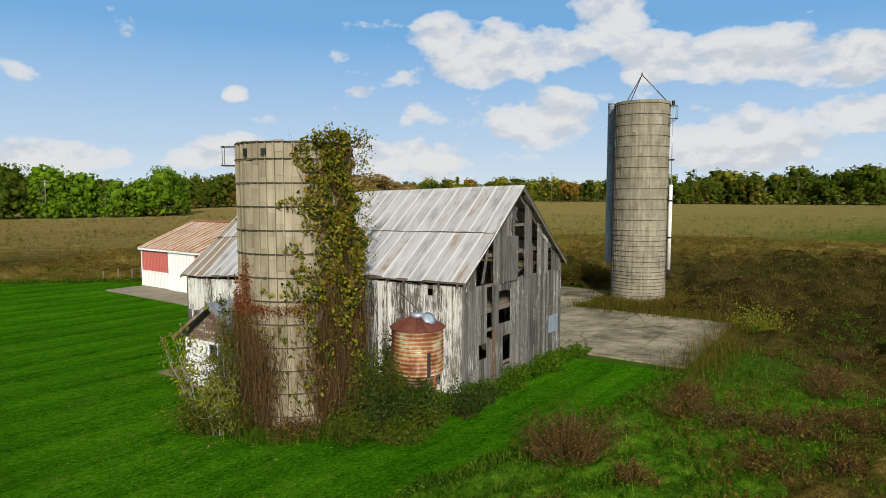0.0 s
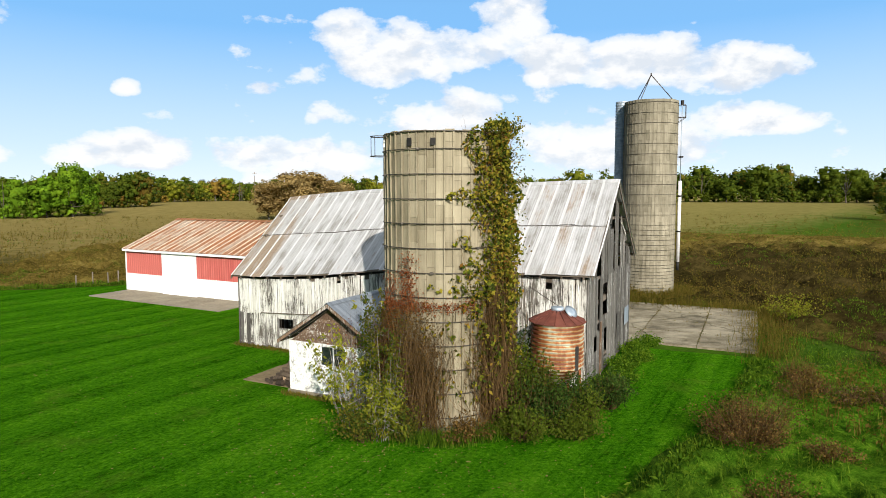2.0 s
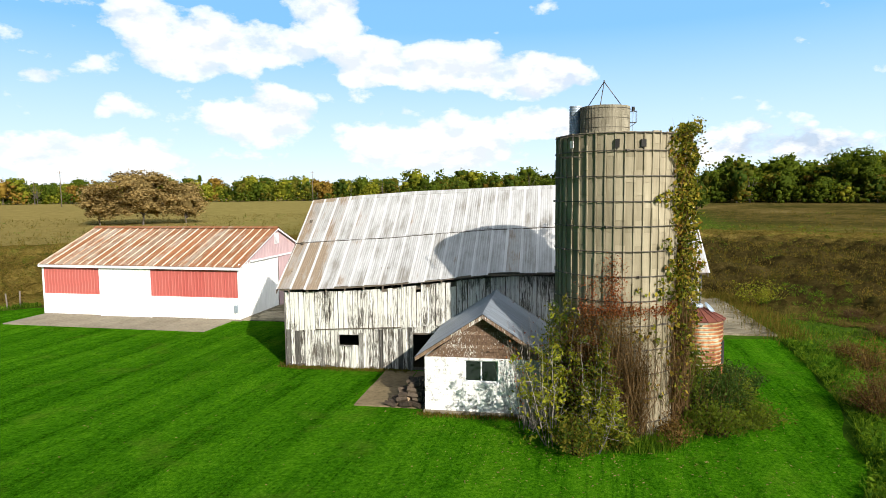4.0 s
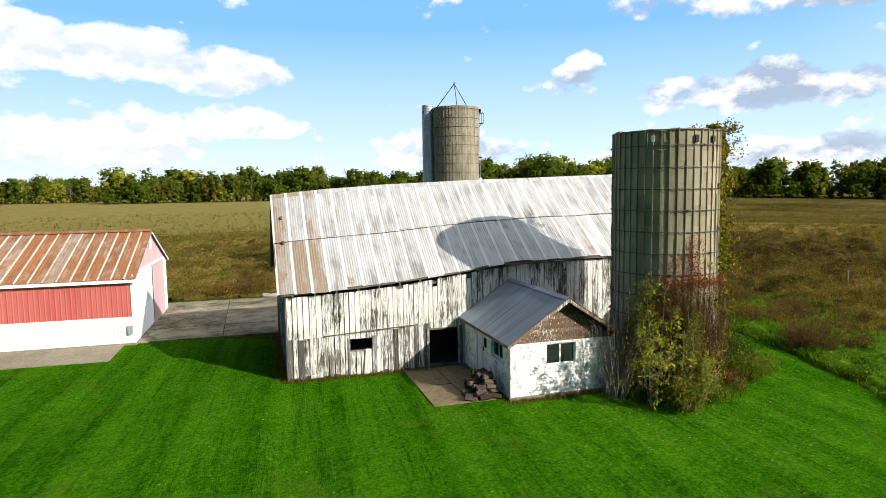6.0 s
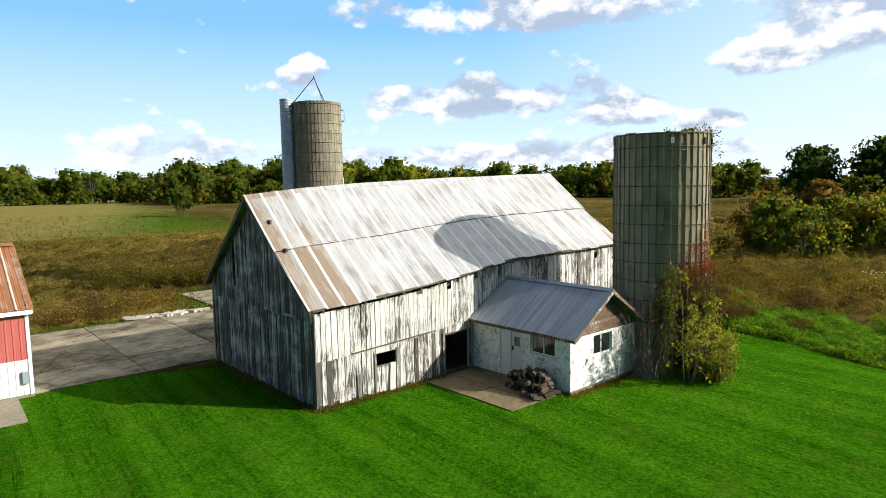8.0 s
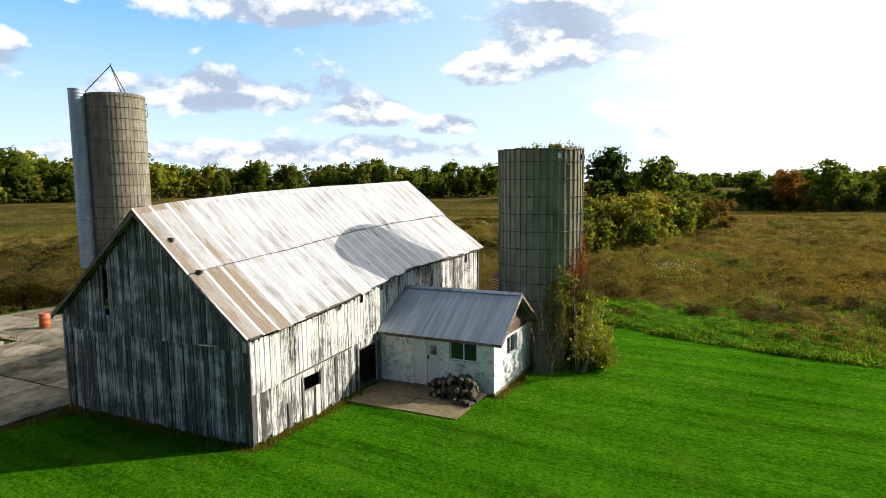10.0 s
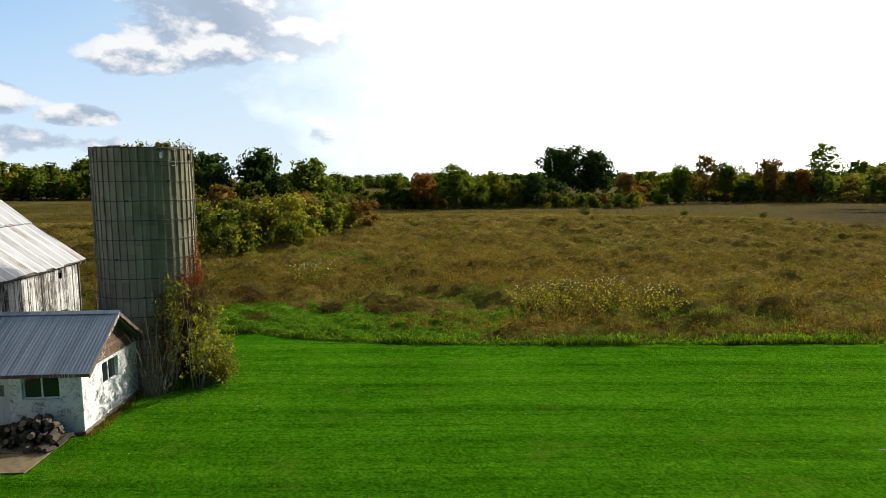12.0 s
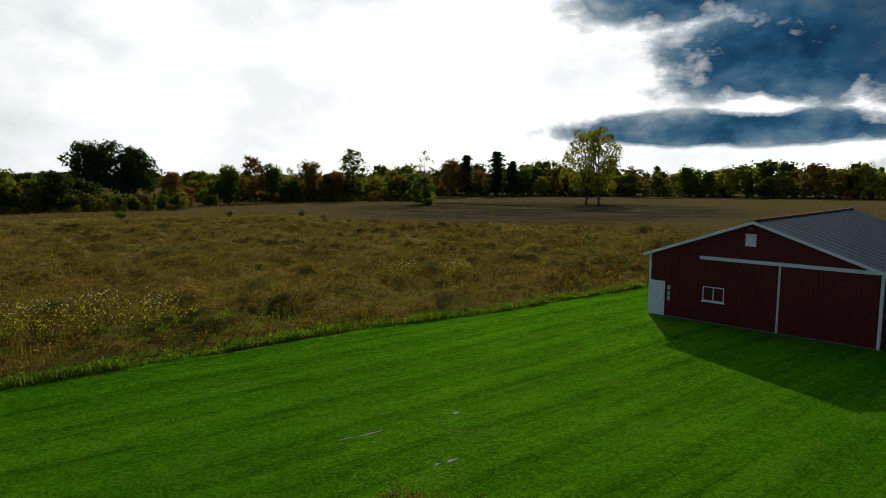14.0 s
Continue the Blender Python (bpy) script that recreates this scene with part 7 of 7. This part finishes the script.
# ---- growth round the near silo ----
def build_vine():
    rng = np.random.default_rng(77)
    vine = thing("vine", pose(-5.38, 22.73, 0), "climbing vine with green, yellow and rust leaves on the silo", "vine")
    R = 1.98

    def shell(a, z, out):
        return np.stack([(R + out) * np.cos(a), (R + out) * np.sin(a), z], 1)
    # the thick curtain from rim to ground
    n = 17000
    z = rng.uniform(1.0, 9.95, n)
    mid = np.radians(-33 + 6 * np.sin(z * 1.3) + 4 * np.sin(z * 3.1 + 1))
    half = np.radians(np.interp(z, [0, 3, 5, 7, 9.9], [60, 46, 42, 33, 25]) * (1 + .22 * np.sin(z * 4.3) + .15 * np.sin(z * 9.1 + 2)))
    a = mid + half * np.clip(rng.normal(size=n) * .6, -1.3, 1.3)
    lump = smooth_noise(np.stack([a * 5, z * 2.2], 1), 1.5, 17)
    deep = np.interp(z, [0, 4, 6.5, 9, 9.9], [.7, .8, .85, .55, .36]) * np.clip(1 - ((a - mid) / half) ** 2, .15, 1) * np.clip(.25 + 1.5 * (lump - .2), .12, 1.35)
    out = deep * rng.uniform(0, 1, n) ** .55
    keep = (rng.uniform(0, 1, n) < np.interp(z, [0, 3, 4.5, 9.9], [.12, .30, .8, .85])) & (lump + rng.normal(size=n) * .08 > .36)
    put("leaves", mesh_np("leaves", *leaf_quads(shell(a, z, out)[keep], rng.uniform(.035, .10, keep.sum()), rng, .5)), "leaf_vine", vine)
    # woody stems behind the leaves and loose shoots past them
    m = 520
    zz = rng.uniform(.5, 9.0, m)
    a = np.radians(rng.normal(-33, 15, m))
    s = shell(a, zz, rng.uniform(.02, .25, m))
    e = shell(a + rng.normal(size=m) * .12, np.minimum(zz + rng.uniform(.3, 1.6, m), 9.9), rng.uniform(.05, .5, m))
    put("stem_tangle", mesh_np("stems", *strands(s, e, .05, rng.uniform(.006, .014, m), rng, 5)), "stem_brown", vine)
    m = 130
    zz = rng.uniform(4.2, 9.8, m)
    a = np.radians(-33 + rng.choice([-1, 1], m, p=[.4, .6]) * rng.uniform(14, 36, m))
    s = shell(a, zz, rng.uniform(.15, .45, m))
    e = shell(a + rng.normal(size=m) * .08, zz + rng.uniform(-.35, .3, m), rng.uniform(.5, .95, m))
    put("sprays", mesh_np("sprays", *strands(s, e, .03, np.full(m, .006), rng, 4)), "stem_brown", vine)
    t = rng.uniform(.2, 1.05, (m * 7, 1))
    put("leaves", mesh_np("leaves", *leaf_quads(np.repeat(s, 7, 0) * (1 - t) + np.repeat(e, 7, 0) * t + rng.normal(size=(m * 7, 3)) * .05, .05, rng)), "leaf_vine", vine)
    # trailing sprays off the rim
    m = 42
    a = np.radians(rng.uniform(-62, 2, m))
    s = shell(a, np.full(m, 9.5), rng.uniform(0, .3, m))
    e = shell(a + rng.normal(size=m) * .12, 9.75 + rng.uniform(-.2, .35, m), rng.uniform(.3, .75, m))
    put("sprays", mesh_np("sprays", *strands(s, e, .03, np.full(m, .009), rng, 4)), "stem_brown", vine)
    t = rng.uniform(.4, 1.05, (m * 9, 1))
    put("leaves", mesh_np("leaves", *leaf_quads(np.repeat(s, 9, 0) * (1 - t) + np.repeat(e, 9, 0) * t + rng.normal(size=(m * 9, 3)) * .05, .05, rng)), "leaf_vine", vine)
    # bare brown stems over the lower half, in mats with concrete between
    def mat_at(deg, z):
        d = np.interp(deg, [-190, -170, -135, -108, -92, -62, -50, 0, 30], [.55, .90, 1.05, .62, .26, .30, 1.05, 1.1, .8])
        return d * (.45 + 1.1 * smooth_noise(np.stack([np.radians(deg) * 3.2, z * .9], 1), 1.4, 31))
    m = 5200
    deg = rng.uniform(-188, 28, m)
    z0 = rng.uniform(0, 1.0, m) ** 1.4 * 2.6
    top = np.interp(deg, [-188, -150, -120, -80, -50, -30, 20], [3.4, 4.4, 4.5, 4.3, 5.2, 6.2, 4.6]) * rng.uniform(.35, 1.03, m)
    keep = (mat_at(deg, (z0 + top) / 2) > rng.uniform(.25, .8, m)) & (top > z0 + .3)
    a, z0, top = np.radians(deg[keep]), z0[keep], top[keep]
    m = len(a)
    s, e = shell(a, z0, rng.uniform(.01, .20, m)), shell(a + rng.normal(size=m) * .17, top, rng.uniform(.02, .14, m))
    put("stem_tangle", mesh_np("stems", *strands(s, e, .085, rng.uniform(.004, .010, m), rng, 9)), "stem_brown", vine, "matted bare brown stems")
    m = 420
    a = np.radians(rng.uniform(-58, 25, m))
    s, e = shell(a, rng.uniform(0, 4, m), rng.uniform(.05, .5, m)), shell(a + rng.normal(size=m) * .22, rng.uniform(2, 7.5, m), rng.uniform(.05, .4, m))
    put("stem_tangle", mesh_np("stems", *strands(s, e, .05, rng.uniform(.005, .013, m), rng, 7)), "stem_brown", vine)
    # dry leaves in the mats, and the red creeper
    m = 32000
    deg = rng.uniform(-185, 30, m)
    z = rng.uniform(0, 1, m) ** 1.15 * np.interp(deg, [-165, -120, -60, 30], [3.8, 4.3, 4.6, 4.4])
    keep = mat_at(deg, z) > rng.uniform(.34, 1.0, m)
    a, z = np.radians(deg[keep]), z[keep]
    put("dry_leaves", mesh_np("dry_leaves", *leaf_quads(shell(a, z, rng.uniform(.02, .24, len(a)) * (1.1 - z / 6)), rng.uniform(.018, .046, len(a)), rng, .6)), "leaf_brown", vine, "withered brown leaves")
    m = 2900
    a = np.concatenate([np.radians(rng.normal(-128, 5, 800)), np.radians(rng.uniform(-160, -60, 1300)), np.radians(rng.normal(-148, 8, 800))])
    z = np.concatenate([4.0 + 2.0 * rng.beta(1.2, 1.6, 800), 4.15 + rng.normal(size=1300) * .12, rng.uniform(2.3, 5.2, 800)])
    put("creeper", mesh_np("creeper", *leaf_quads(shell(a, z, rng.uniform(.03, .14, m)), rng.uniform(.018, .042, m), rng, .6)), "leaf_red", vine, "rust-red creeper")


build_vine()

# leafy saplings and brambles
def sapling(label, x, y, H, wide, mat, seed, stems=8, twigs=12, leaves=9, leaf=.085):
    """Thin leaning stems with side twigs and loose sprays of leaves."""
    rng = np.random.default_rng(seed)
    b = thing("sapling", pose(x, y, 0), label, "sapling")
    a = rng.uniform(0, 6.283, stems)
    r = np.sqrt(rng.uniform(.05, 1, stems)) * wide
    foot = np.stack([np.cos(a) * .2, np.sin(a) * .2, np.zeros(stems)], 1)
    head = np.stack([np.cos(a) * r, np.sin(a) * r, H * rng.uniform(.6, 1, stems)], 1)
    k = np.repeat(np.arange(stems), twigs)
    t = rng.uniform(.22, 1, (len(k), 1))
    s = foot[k] * (1 - t) + head[k] * t
    e = s + unit(rng.normal(size=(len(k), 3)) + np.array([0, 0, .5])) * rng.uniform(.35, .95, (len(k), 1)) * (1.25 - t)
    put("stem_tangle", mesh_np("stems", *gather([strands(foot, head, .03, np.full(stems, .022), rng, 6), strands(s, e, .03, np.full(len(k), .009), rng, 4)])), "twig", b)
    q = np.repeat(np.arange(len(k)), leaves)
    u = rng.uniform(.25, 1.1, (len(q), 1))
    c = s[q] * (1 - u) + e[q] * u + rng.normal(size=(len(q), 3)) * .07
    put("leaves", mesh_np("leaves", *leaf_quads(c, leaf * rng.uniform(.6, 1.3, len(q)), rng, .5, .45)), mat, b)


sapling("leggy sapling with yellow-green leaves beside the silo", -8.45, 21.8, 4.7, 1.35, "leaf_yellow", 201, 7, 12, 10, .08)
sapling("bushy sapling with gold-green leaves beside the silo", -7.4, 21.3, 3.7, .65, "leaf_mixed", 206, 12, 18, 12, .06)
sapling("dense olive-leaved sapling against the silo", -7.6, 22.6, 4.6, .55, "leaf_mixed", 207, 12, 20, 12, .06)
sapling("low spreading sapling with gold leaves by the silo", -7.6, 20.8, 1.9, .8, "leaf_yellow", 208, 9, 12, 10, .065)
bush("bramble", "green bramble at the foot of the silo", -8.0, 20.9, 1.35, 1.0, "leaf_mixed", 202, 2400, .05, 90, category="bramble")
bush("bramble", "rusty bramble at the foot of the silo", -6.9, 20.7, 1.2, .75, "leaf_mixed", 203, 1200, .05, 90, category="bramble")
bush("bramble", "brown bramble at the foot of the silo", -4.9, 20.4, .8, .8, "leaf_brown", 204, 900, .045, 100, category="bramble")
bush("dead_sapling", "grey leafless sapling by the milk house", -8.15, 23.3, 4.0, 1.5, "leaf_red", 205, 320, .04, 130, "twig", category="sapling")
for i, (x, y, h, w) in enumerate(((-2.9, 22.0, 2.5, 1.0), (-2.2, 21.1, 1.6, 1.2), (-.7, 21.7, 1.3, 1.2), (.6, 22.7, 1.35, 1.0), (-3.2, 20.3, .95, 1.2), (1.3, 24.0, 1.0, .8), (-1.5, 20.3, .8, 1.1), (-.9, 22.0, 1.75, .9), (-1.9, 22.4, 2.0, .8), (-2.3, 23.9, 2.6, .8))):
    bush("bramble", "dark green bramble round the feed bin" if i % 2 else "brown-green bramble round the feed bin", x, y, h * (1.15 if x < -1.8 else .9), w * .8, "leaf_dark" if i % 2 else "leaf_green", 210 + i, 1900, .05, 110, category="bramble")
for i in range(9):
    x, y = barn_xy(18.75 + .25 * (i % 3), -4.6 + i * 1.12)
    bush("nettles", "green nettles along the barn's foot", x, y, .75 - .03 * i, .75, "weed_green", 230 + i, 900, .05, 60, "weed_green", category="nettles")


def skirt(name, label, centres, spread, count, height, mat, seed):
    """Rank grass at the foot of things."""
    rng = np.random.default_rng(seed)
    c = np.array(centres, float)
    k = rng.integers(0, len(c), count)
    base = np.concatenate([c[k] + rng.normal(size=(count, 2)) * spread, np.zeros((count, 1))], 1)
    tagged(put(name, mesh_np(name, *blade_tris(base, height * rng.uniform(.4, 1.2, count), rng.uniform(.008, .02, count), .7, rng)), mat), label, "grass", kind="stuff")


skirt("rank_grass", "rank green grass round the silo foot", [(-5.38 + 2.42 * math.cos(a), 22.73 + 2.42 * math.sin(a)) for a in np.linspace(-3.3, .3, 40)], .22, 7000, .40, "weed_green", 61)
skirt("rank_grass", "brown grass along the walls", [barn_xy(s, -4.72) for s in np.linspace(.3, 6, 30)] + [barn_xy(.1, n) for n in np.linspace(-4.5, 4.5, 30)] + [barn_xy(s, -9.8) for s in np.linspace(7.7, 12.3, 26)], .14, 4200, .13, "weed", 62)
skirt("joint_weeds", "weeds in the joints of the yard slabs", [barn_xy(s, n) for s in (1.4, 5.4, 9.4, 13.6, 18.4, 21.4) for n in np.linspace(5, 16.6, 24)] + [barn_xy(s, n) for n in (7.9, 11, 14) for s in np.linspace(-6, 24, 50)], .06, 5000, .12, "weed", 63)
skirt("rank_grass", "tall brown grass round the tall silo", [(14.06 + 2.8 * math.cos(a), 48.26 + 2.8 * math.sin(a)) for a in np.linspace(-2.6, .6, 40)] + [barn_xy(24.8, n) for n in np.linspace(4, 17, 30)] + [barn_xy(s, 17.3) for s in np.linspace(14, 24, 30)], .75, 9000, .55, "weed", 64)


# ---- loose things ----
def build_logs():
    rng = random.Random(17)
    proto = None
    rows = [(13, 0, 0), (12, 1, 0), (11, 2, 0), (9, 3, 0), (6, 4, 0), (11, 0, -.46), (8, 1, -.44), (5, 2, -.42), (5, 0, -.9)]
    for n, lv, back in rows:
        for i in range(n):
            r, L, sides = rng.uniform(.06, .125), rng.uniform(.30, .50), rng.choice((4, 5, 5, 6, 8))
            log = thing("log", barn_m @ pose(7.42 + back - .06 * lv + rng.uniform(-.12, .08), -9.25 + (i + lv * .5) * .182 + rng.uniform(-.05, .05), .03 + r + lv * .155, rng.uniform(-14, 14), 90 + rng.uniform(-14, 14), rng.uniform(-32, 32)),
                        "split firewood log in a heap by the milk house", "log", "firewood heap")
            put("bark", lathe("bark", [(r, -L / 2), (r * 1.04, 0), (r * .97, L / 2)], sides, smooth=False, caps=False), "log", log)
            for sgn in (-1, 1):
                put("cut_end", lathe("cut_end", [(r * .98, sgn * L / 2 - .004), (r * .96, sgn * L / 2 + .004)], sides, smooth=False), "log_end", log)


def build_rubble():
    rng = random.Random(23)
    for i in range(22):
        k = i / 21
        x, y = -2.4 + 3.0 * k + rng.uniform(-.3, .3), 52.6 - 2.4 * k + rng.uniform(-.3, .3)
        w, d, h = rng.uniform(.2, .75), rng.uniform(.07, .16), rng.uniform(.04, .08)
        me = mesh_of("rubble_block", [(sx * w + rng.uniform(-.03, .03), sy * d + rng.uniform(-.03, .03), z * h * 2 * rng.uniform(.8, 1.1)) for z in (0, 1) for sx, sy in ((-1, -1), (1, -1), (1, 1), (-1, 1))],
                     [(3, 2, 1, 0), (4, 5, 6, 7), (0, 1, 5, 4), (1, 2, 6, 5), (2, 3, 7, 6), (3, 0, 4, 7)])
        ob = tagged(put("rubble_block", me, "rubble"), "pale broken concrete block on the yard's edge", "rubble", "row of rubble")
        ob.matrix_world = pose(x, y, .06, 0, 0, rng.gauss(-38, 30))


build_logs()
build_rubble()
barrel = thing("barrel", pose(4.9, 49.6, .05), "rusty orange steel barrel on the yard slabs", "barrel")
put("drum", lathe("drum", [(.28, 0), (.29, .01), (.285, .28), (.30, .30), (.285, .32), (.285, .57), (.30, .59), (.285, .61), (.29, .87), (.28, .88), (.26, .86)], 24), "barrel", barrel)


def post(x, y, h, r, label, lean=0.0, name="fence_post"):
    p = thing(name, pose(x, y, at_ground(x, y), lean, lean * .6, 0), label, "post", "fence posts")
    put("shaft", tube("shaft", [(0, 0, 0), (0, 0, h)], [r, r * .85], 7), "pole", p)


for x, y, h, l in ((-30.7, 57.5, 1.2, 6), (-29.6, 57.9, 1.1, -9), (-28.9, 58.2, 1.2, 3), (23, 20, 1.6, 0), (-31.8, 57.0, 1.0, 2)):
    post(x, y, h, .06, "grey weathered fence post in the weeds", l)


def utility_pole(x, y, h):
    p = thing("utility_pole", pose(x, y, at_ground(x, y), 0, 0, 20), "tall grey wooden utility pole in the field", "utility pole", "utility poles")
    put("shaft", tube("shaft", [(0, 0, 0), (0, 0, h)], [.19, .12], 8), "pole", p)
    put("crossarm", box("crossarm", -1.1, 1.1, -.06, .06, h - .9, h - .75), "pole", p)
    put("transformer", lathe("transformer", [(.2, h - 2.3), (.22, h - 2.2), (.22, h - 1.5), (.2, h - 1.4)], 12), "chute", p)


for x, y, h in ((-134, 205, 13), (-62, 330, 16), (53, 345, 17)):
    utility_pole(x, y, h)


def farmhouse(x, y, turn, w, label):
    z = at_ground(x, y)
    hs = thing("farmhouse", pose(x, y, z, 0, 0, turn), label, "house")
    d, e, r = w * .42, w * .20, w * .42
    put("wall", box("wall", -w / 2, w / 2, -d / 2, d / 2, 0, e), "white_metal", hs)
    put("gable", mesh_of("gable", [(-w / 2, -d / 2, e), (-w / 2, d / 2, e), (-w / 2, 0, r), (w / 2, -d / 2, e), (w / 2, d / 2, e), (w / 2, 0, r)], [(0, 2, 1), (3, 4, 5), (0, 1, 4, 3)]), "white_metal", hs)
    for s in (-1, 1):
        put("roof", quadbox("roof", [(-w / 2 - .4, 0, r + .1), (w / 2 + .4, 0, r + .1), (w / 2 + .4, s * (d / 2 + .4), e - .1), (-w / 2 - .4, s * (d / 2 + .4), e - .1)], (0, 0, .15)), "white_pipe", hs)
    for i in range(4):
        u = -w / 2 + w * (i + .5) / 4
        win = put("window", box("window", u - .5, u + .5, -d / 2 - .06, -d / 2 - .02, e * .35, e * .8), "trim_white", hs)
        put("pane", box("pane", u - .42, u + .42, -d / 2 - .08, -d / 2 - .055, e * .39, e * .76), "glass", win)
    put("chimney", box("chimney", 1, 1.7, -.3, .4, r - .8, r + .9), "rust_iron", hs)


farmhouse(85.6, 466, 25, 20, "white farmhouse far across the field")
farmhouse(-176, -368, 160, 14, "white farmhouse among far trees")


# ---- standing water ----
def puddle(x, y, a, b, turn, seed, z=.012):
    rng = random.Random(seed)
    n = 22
    ph = [rng.uniform(0, 6.283) for _ in range(3)]
    ring_pts = []
    for i in range(n):
        t = i * 2 * math.pi / n
        k = 1 + .22 * math.sin(2 * t + ph[0]) + .18 * math.sin(3 * t + ph[1]) + .12 * math.sin(5 * t + ph[2])
        ring_pts.append((a * k * math.cos(t), b * k * math.sin(t), 0))
    ob = tagged(put("puddle", mesh_of("puddle", ring_pts, [tuple(range(n))]), "water"), "shallow puddle of rainwater reflecting the sky", "puddle", "puddles", "structure")
    ob.matrix_world = pose(x, y, z, 0, 0, turn)


for i, (x, y, a, b) in enumerate(((-30.2, 3.9, .25, .10), (-30.95, 7.55, .30, .11), (-30.6, 7.9, .20, .08), (-28.0, 6.3, .55, .07), (-27.4, 6.9, .35, .05), (-29.9, 4.8, .15, .05))):
    puddle(x, y, a * .6, b * .7, 47, i)
for i, (x, y, a, b, t) in enumerate(((15, -184, 7, 2.2, 20), (3, -176, 5, 1.6, 10), (11, -127, 3.5, .9, 15), (22, -138, 4, .9, 20), (-21, -82, 4.5, .5, 8), (-12, -170, 8, 2.0, 5), (-54, -262, 18, 2.5, 0), (30, -150, 4, .8, 20))):
    puddle(x, y, a, b, t, 20 + i, .02)


# ---- fallen leaves ----
def build_litter():
    rng = np.random.default_rng(91)
    p = np.concatenate([np.stack([rng.uniform(-32, 4, 1500), rng.uniform(-4, 32, 1500)], 1), np.array([-7.0, 20.5]) + rng.normal(size=(900, 2)) * np.array([2.8, 2.4])])
    ok = inside(p, LAWN)
    for k in KEEP_OUT:
        ok &= ~inside(p, k)
    p = p[ok]
    c = np.concatenate([p, np.full((len(p), 1), .03)], 1)
    v, f = leaf_quads(c, rng.uniform(.02, .05, len(c)), rng)
    v[:, 2] = .022 + (v[:, 2] - .03) * .35
    tagged(put("fallen_leaves", mesh_np("fallen_leaves", v, f), "leaf_tan"), "scattered pale fallen leaves on the lawn", "leaves", kind="stuff")


build_litter()
